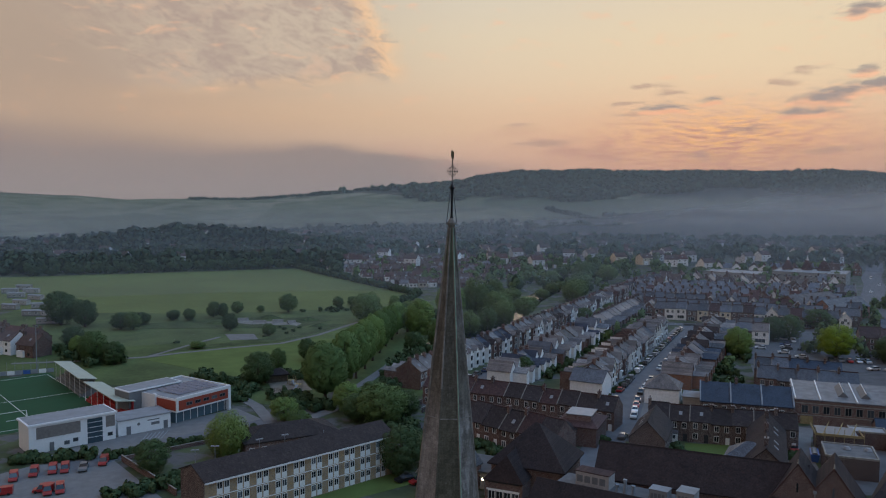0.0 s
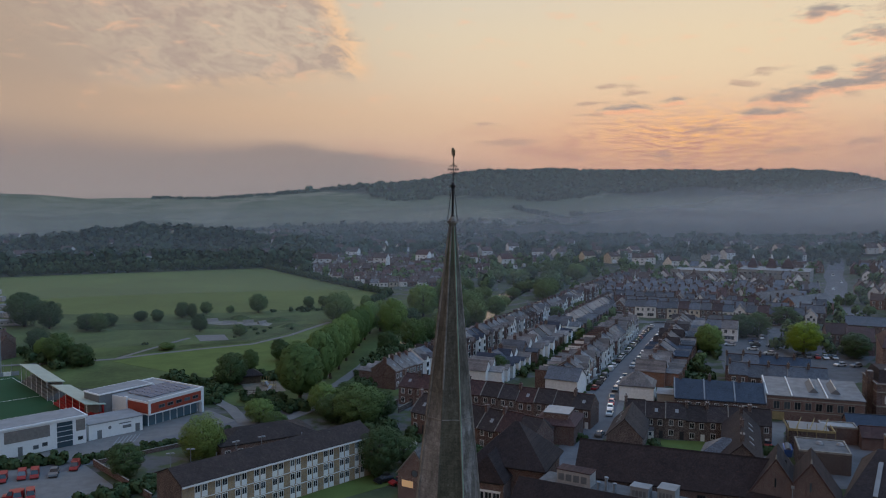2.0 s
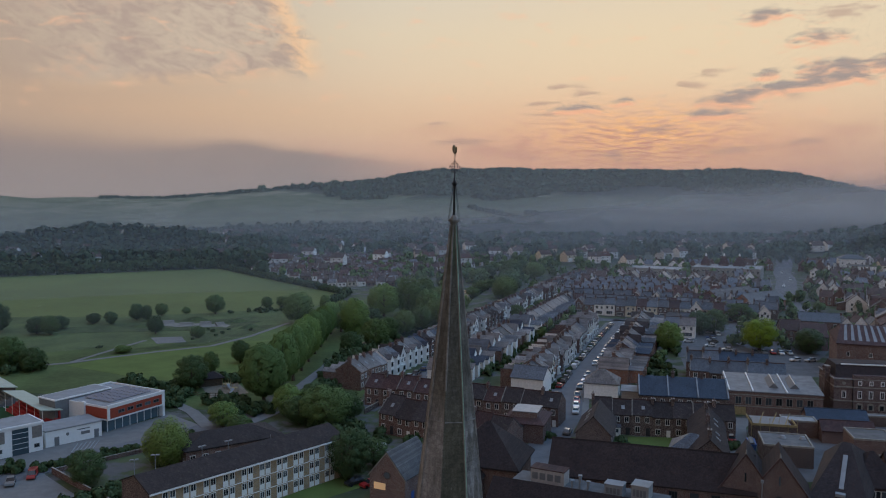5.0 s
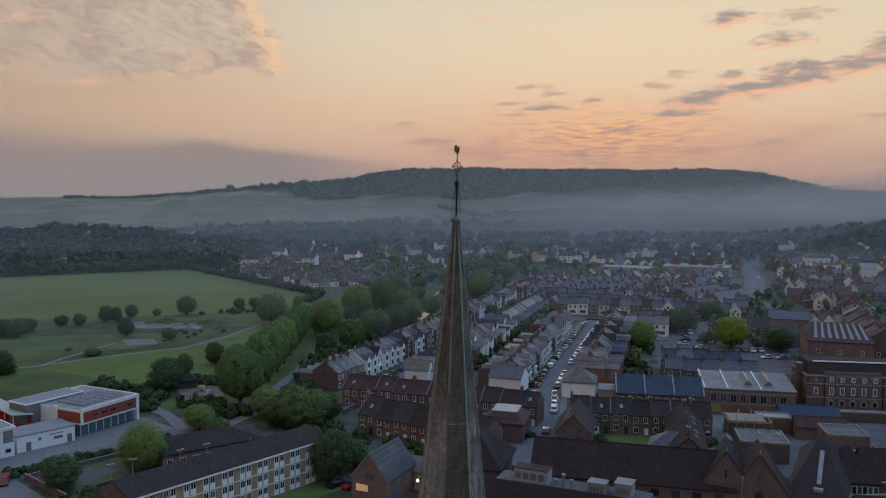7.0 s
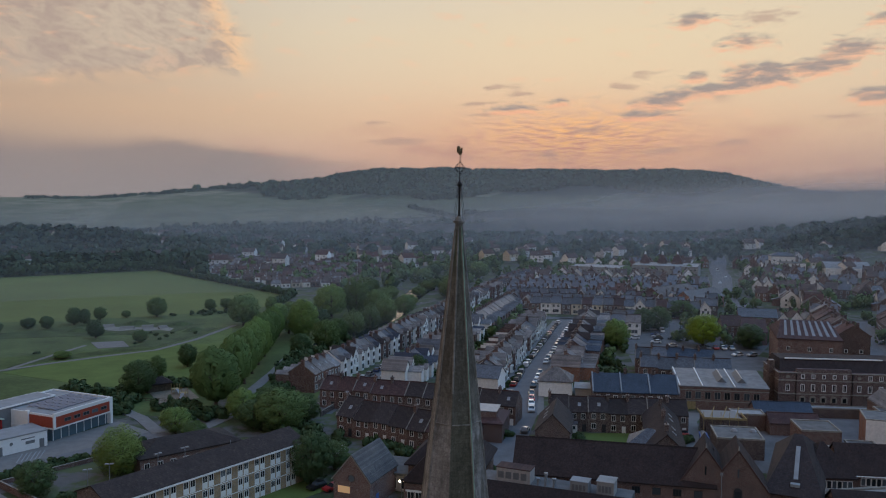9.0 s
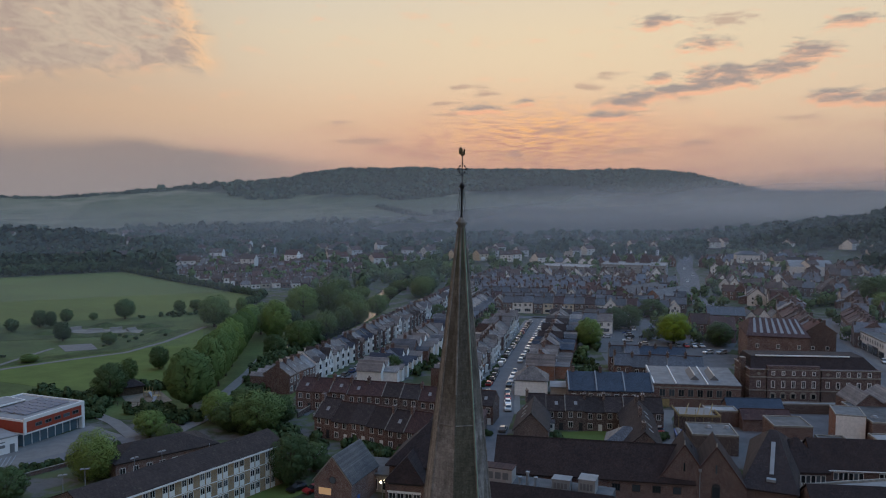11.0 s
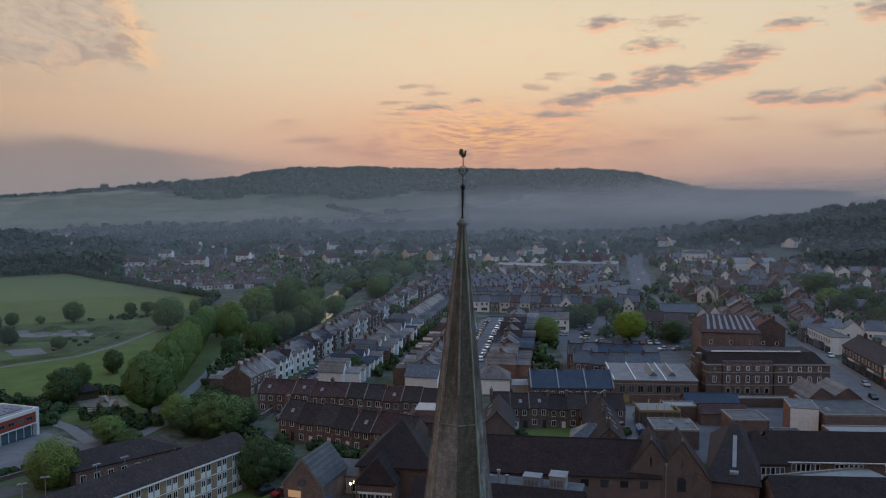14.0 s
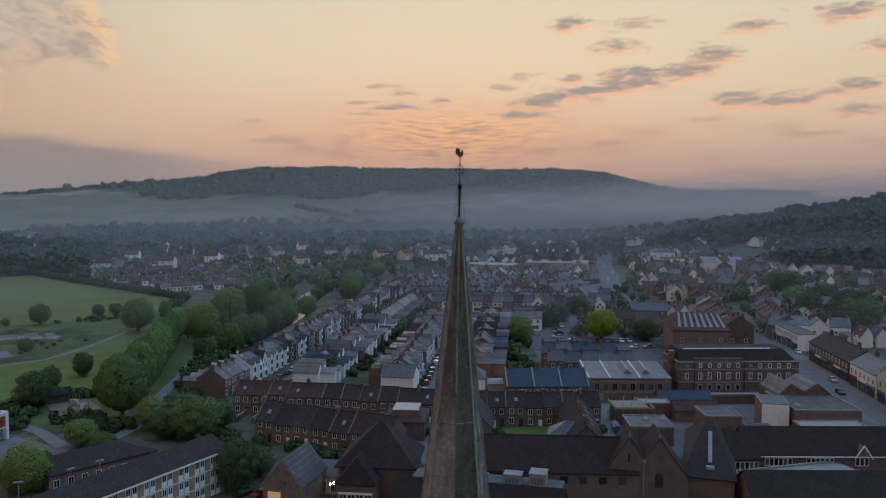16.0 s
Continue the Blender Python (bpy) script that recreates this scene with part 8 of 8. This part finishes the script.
S2 = [(55.5, 147), (65.4, 173.7), (84.9, 212.4), (104.1, 248.2), (121.2, 280.3), (129, 294)]
park_along(S2, 3.1, 5.6, 0.12, "cars along the straight street")
park_along(S2, -3.1, 5.6, 0.15, "cars along the straight street", True)
SA = [(8, 172), (14, 183), (62, 263), (116, 350)]
park_along(SA, 2.7, 5.6, 0.25, "cars along the terrace street")
park_along(SA[1:], -2.7, 5.6, 0.25, "cars along the terrace street", True)
car(50.6, 140, 62, 0, group="cars along the straight street"), car(52.6, 133, 240, 5, group="cars along the straight street")
# car park
for x, y, a, p in [(146.5, 243.5, -20, 1), (152, 241.5, -20, 1), (144, 227.4, -18, 2), (150, 252, -20, 4), (141.5, 236, -20, 0), (153.5, 218.6, 70, 1), (156.4, 217.2, 70, 5), (159.2, 216.2, 70, 3), (162, 215.2, 70, 0), (165, 214.4, 70, 2),
                   (158.5, 204.6, 10, 0), (163.5, 203, 10, 2), (178, 226, 30, 0), (137, 246, -20, 0), (186, 268, 60, 0), (170, 262, 60, 5), (148, 247.5, -20, 2)]:
    car(x, y, a, p, group="cars in the car park")
car(158.5, 257, 70, 0, "van", "cars in the car park")
# delivery yard
for x, y, a in [(-83.7, 105.7, 108), (-80.9, 108.5, 104), (-77.6, 110.1, 110), (-75.3, 110.7, 106), (-69.0, 115.1, 100), (-84.6, 98.4, 15), (-77.2, 100.0, 12), (-73.3, 97.7, 112), (-71.2, 98.5, 108)]:
    car(x, y, a, 3, "van", "red delivery vans in the yard")
car(-71.8, 111.3, 105, 5, group="red delivery vans in the yard")
# odd ones
for x, y, a, p, k in [(-1.5, 100.8, 30, 3, "car"), (-4.5, 102.3, 30, 1, "car"), (1.5, 124, 10, 0, "van"), (93.1, 127.8, 66, 0, "van"), (88.4, 117.4, 66, 3, "car"), (146.5, 98.5, -20, 1, "car"),
                      (343, 508, 58, 0, "van"), (321, 462, 58, 0, "car"), (252, 352, 62, 2, "car"), (292, 424, 58, 0, "car"), (175, 120, 60, 1, "car"), (186, 133, 60, 2, "car"), (211, 172, 60, 0, "car"), (239, 211, 58, 1, "car")]:
    car(x, y, a, p, k, "other parked vehicles")


def street_lamp(x, y, h, heads, label, lit=False):
    s = thing("street_lamp", pose(x, y, 0, 0, 0, _cp.uniform(0, 40)), label, "street lamp")
    part("pole", MB().tube((0, 0), 0.11, 0.06, -0.3, h, 8), LEAD, s)
    part("bracket", MB().rod((-heads * 0.45, 0, h), (heads * 0.45, 0, h), 0.05), LEAD, s)
    for i in range(heads):
        cx = (i - (heads - 1) / 2) * 0.9
        if lit:
            part("lamp_globe", MB().tube((cx, 0), 0.16, 0.26, h - 0.1, h + 0.15, 8).tube((cx, 0), 0.26, 0.1, h + 0.15, h + 0.4, 8), LAMP_WARM, s, "lit warm globe")
        else:
            part("lamp_head", MB().box(cx - 0.35, cx + 0.35, -0.25, 0.25, h, h + 0.18), FLAT_PALE, s)


for x, y in [(-46, 104), (-42.5, 106.5), (-34, 111), (-29, 114)]:
    street_lamp(x, y, 7.0, 2, "tall lamp with twin floodlight heads")
street_lamp(1.6, 97.5, 5, 1, "park lamp on slim grey pole")
street_lamp(13.2, 95.0, 3.2, 2, "lit twin globe lamp outside the shops", True)
street_lamp(20.4, 82.5, 3.2, 2, "lit twin globe lamp outside the shops", True)
for x, y in [(151, 238), (156, 236)]:
    street_lamp(x, y, 8, 2, "car park lamp with twin heads")
for i in range(6):
    f = (i + 0.5) / 6
    street_lamp(59.5 + 71 * f, 148 + 140 * f, 6.0, 1, "grey street lamp on the pavement")

# ---- garden hedges, shrubs and fences between the houses ----
shrubs = []
_gr = random.Random(31)


def strip(p, q, half, n, w0, w1, h0, h1):
    for i in range(n):
        f, s = _gr.random(), _gr.uniform(-half, half)
        d = Vector((q[0] - p[0], q[1] - p[1])).normalized()
        shrubs.append((p[0] + (q[0] - p[0]) * f - d.y * s, p[1] + (q[1] - p[1]) * f + d.x * s, _gr.uniform(w0, w1), _gr.uniform(h0, h1)))


strip((42, 197), (102, 301), 4.5, 110, 1.5, 4, 1, 3.4)
strip((-4, 195), (44, 272), 3.0, 60, 1.5, 4, 1, 3.5)
strip((46, 275), (120, 395), 3.0, 80, 1.5, 4, 1, 3.5)
strip((14, 150), (46, 128), 2.5, 40, 1.2, 3, 1, 2.6)
strip((22, 112), (34, 104), 3.0, 30, 1.5, 3, 1, 2.6)
strip((10, 131), (26, 112), 2.5, 36, 1.2, 3, 1, 2.4)
strip((79, 121), (88, 114), 2.0, 18, 1.2, 3, 1, 2.4)
strip((57, 127), (62, 118), 1.5, 14, 1.2, 2.6, 1, 2.2)
strip((96, 180), (130, 244), 5, 40, 1.5, 4, 1, 3.4)
strip((59, 172), (118.5, 282), 0.5, 50, 0.9, 1.8, 0.7, 1.5)
strip((-70, 121), (-40, 140), 1.2, 60, 1.2, 2.6, 0.8, 2.0)
strip((-90, 118), (-72, 121.5), 1.2, 40, 1.5, 3, 1.2, 3.0)
strip((-60, 95), (-44, 108), 3, 40, 1.5, 3.5, 1, 3)
strip((-46, 203), (-32, 200), 3, 40, 1.5, 4, 1, 3.5)
strip((-40, 176), (-24, 158), 4, 60, 1.5, 4, 1, 3.4)
strip((-50, 186), (-52, 170), 3, 40, 1.5, 4, 1, 3.2)
strip((-70, 205), (-46, 186), 3, 50, 1.5, 4, 1, 3.2)
strip((-130, 250), (-104, 222), 8, 60, 2, 6, 1.5, 5)
strip((-96, 262), (-40, 300), 10, 9, 1.2, 3, 0.5, 1.4)
strip((-60, 345), (-6, 362), 5, 12, 1.5, 4, 1, 3)
strip((-10, 150), (4, 128), 5, 50, 2, 4.5, 1.2, 4)
strip((-5, 200), (4, 240), 4, 70, 2, 5, 1.2, 5)
strip((-12, 172), (0, 200), 4, 60, 2, 4.5, 1.2, 4)
strip((0, 226), (22, 262), 5, 50, 2, 5, 1.2, 5)
woods("shrubbery", shrubs, LEAF_SHRUB, "hedges and shrubs between gardens and paths", 12, 26, 0.34)


def garden_wall(p, q, h=1.7, mat=None):
    w, L = framed("garden_wall", p, q, "weathered brick garden wall", "wall")
    part("brickwork", MB().box(0, L, -0.11, 0.11, -0.3, h), mat or BRICK_DARK, w)
    part("coping", MB().box(-0.05, L + 0.05, -0.16, 0.16, h, h + 0.08), STONE_PALE, w)


for i in range(11):
    f = i / 11
    x, y = 3 + 43 * f, 166 - 26.5 * f
    garden_wall((x - 0.3, y - 0.4), (x - 4.4, y - 7.2), 1.5)
for i in (0, 1, 5, 6):
    f = i / 7
    x, y = 58 + 32 * f, 131.5 - 12.5 * f
    garden_wall((x, y - 0.4), (x - 2.8, y - 8.0), 1.5)
garden_wall((-48, 97), (-66, 119), 1.4, BRICK_RED), garden_wall((-66, 119.4), (-42, 137), 0.9, BRICK_RED)


for u in (0.04, 0.14, 0.74):
    x, y = 58 + 32 * u, 131.5 - 12.5 * u
    b = thing("porch", along((x, y), (x + 3.2, y - 1.25)), "white boarded back porch of a brick terrace", "porch")
    part("wall", MB().box(0, 2.3, -1.5, -0.02, -0.3, 2.1), WHITE_PAINT, b)
    part("roof", MB().prism(-0.12, 2.42, [(-1.65, 2.1), (-0.02, 2.6), (-0.02, 2.72), (-1.65, 2.22)]), SLATE, b)
    window(b, 1.15, -1.5, 0.8, 1.4, 1.1)


# pale mobile homes beside the playing field
def mobile_home():
    m = thing("mobile_home", pose(0, 0, -500), "grey mobile home with shallow pale roof", "mobile home")
    part("body", MB().box(0, 9, 0, 3.2, 0.4, 2.6), RENDER_GREY, m)
    part("skirt", MB().box(0.1, 8.9, 0.1, 3.1, -0.3, 0.4), GREY_CLAD, m)
    part("roof", MB().prism(-0.2, 9.2, [(-0.2, 2.55), (3.4, 2.55), (3.4, 2.7), (1.6, 3.2), (-0.2, 2.7)]), FLAT_PALE, m)
    for x in (1.5, 4.0, 7.2):
        window(m, x, 0, 1.1, 1.2, 0.9)
    return m


_home = mobile_home()
for x, y in [(-241.3, 430.5), (-242.1, 450.7), (-213.1, 401.2), (-211.3, 380.1), (-194.7, 364.6), (-178.6, 338.7), (-209.0, 362.8), (-187.9, 339.0), (-169.4, 312.6), (-227.9, 409.0), (-228.7, 430.3)]:
    tagged(copy_thing(_home, pose(x, y, 0, 0, 0, _cp.uniform(-30, 20))), group="mobile homes")


# hatched bay on the forecourt, and the floodlight mast by the pitch
for p, q in [((-66.2, 133.3), (-66.6, 139.8)), ((-65.4, 133.7), (-65.7, 140.2)), ((-64.6, 134.1), (-64.9, 140.7)), ((-63.7, 134.5), (-64.0, 141.1)), ((-62.9, 135.0), (-63.2, 141.6)), ((-62.1, 135.4), (-62.3, 142.0))]:
    ribbon("bay_hatching", [p, q], 0.22, FLAT_PALE, "worn white hatching on paving", "marking", 0.12)
fm = thing("floodlight_mast", pose(-126.4, 214.8, 0, 0, 0, -40), "slim grey floodlight mast beside the pitch", "floodlight")
part("pole", MB().tube((0, 0), 0.22, 0.12, -0.3, 15, 8), LEAD, fm)
part("crossbar", MB().rod((-1.4, 0, 15), (1.4, 0, 15), 0.08), LEAD, fm)
for x in (-1.1, 0, 1.1):
    part("lamp_head", MB().box(x - 0.3, x + 0.3, -0.3, 0.15, 15.0, 15.5), GREY_CLAD, fm)
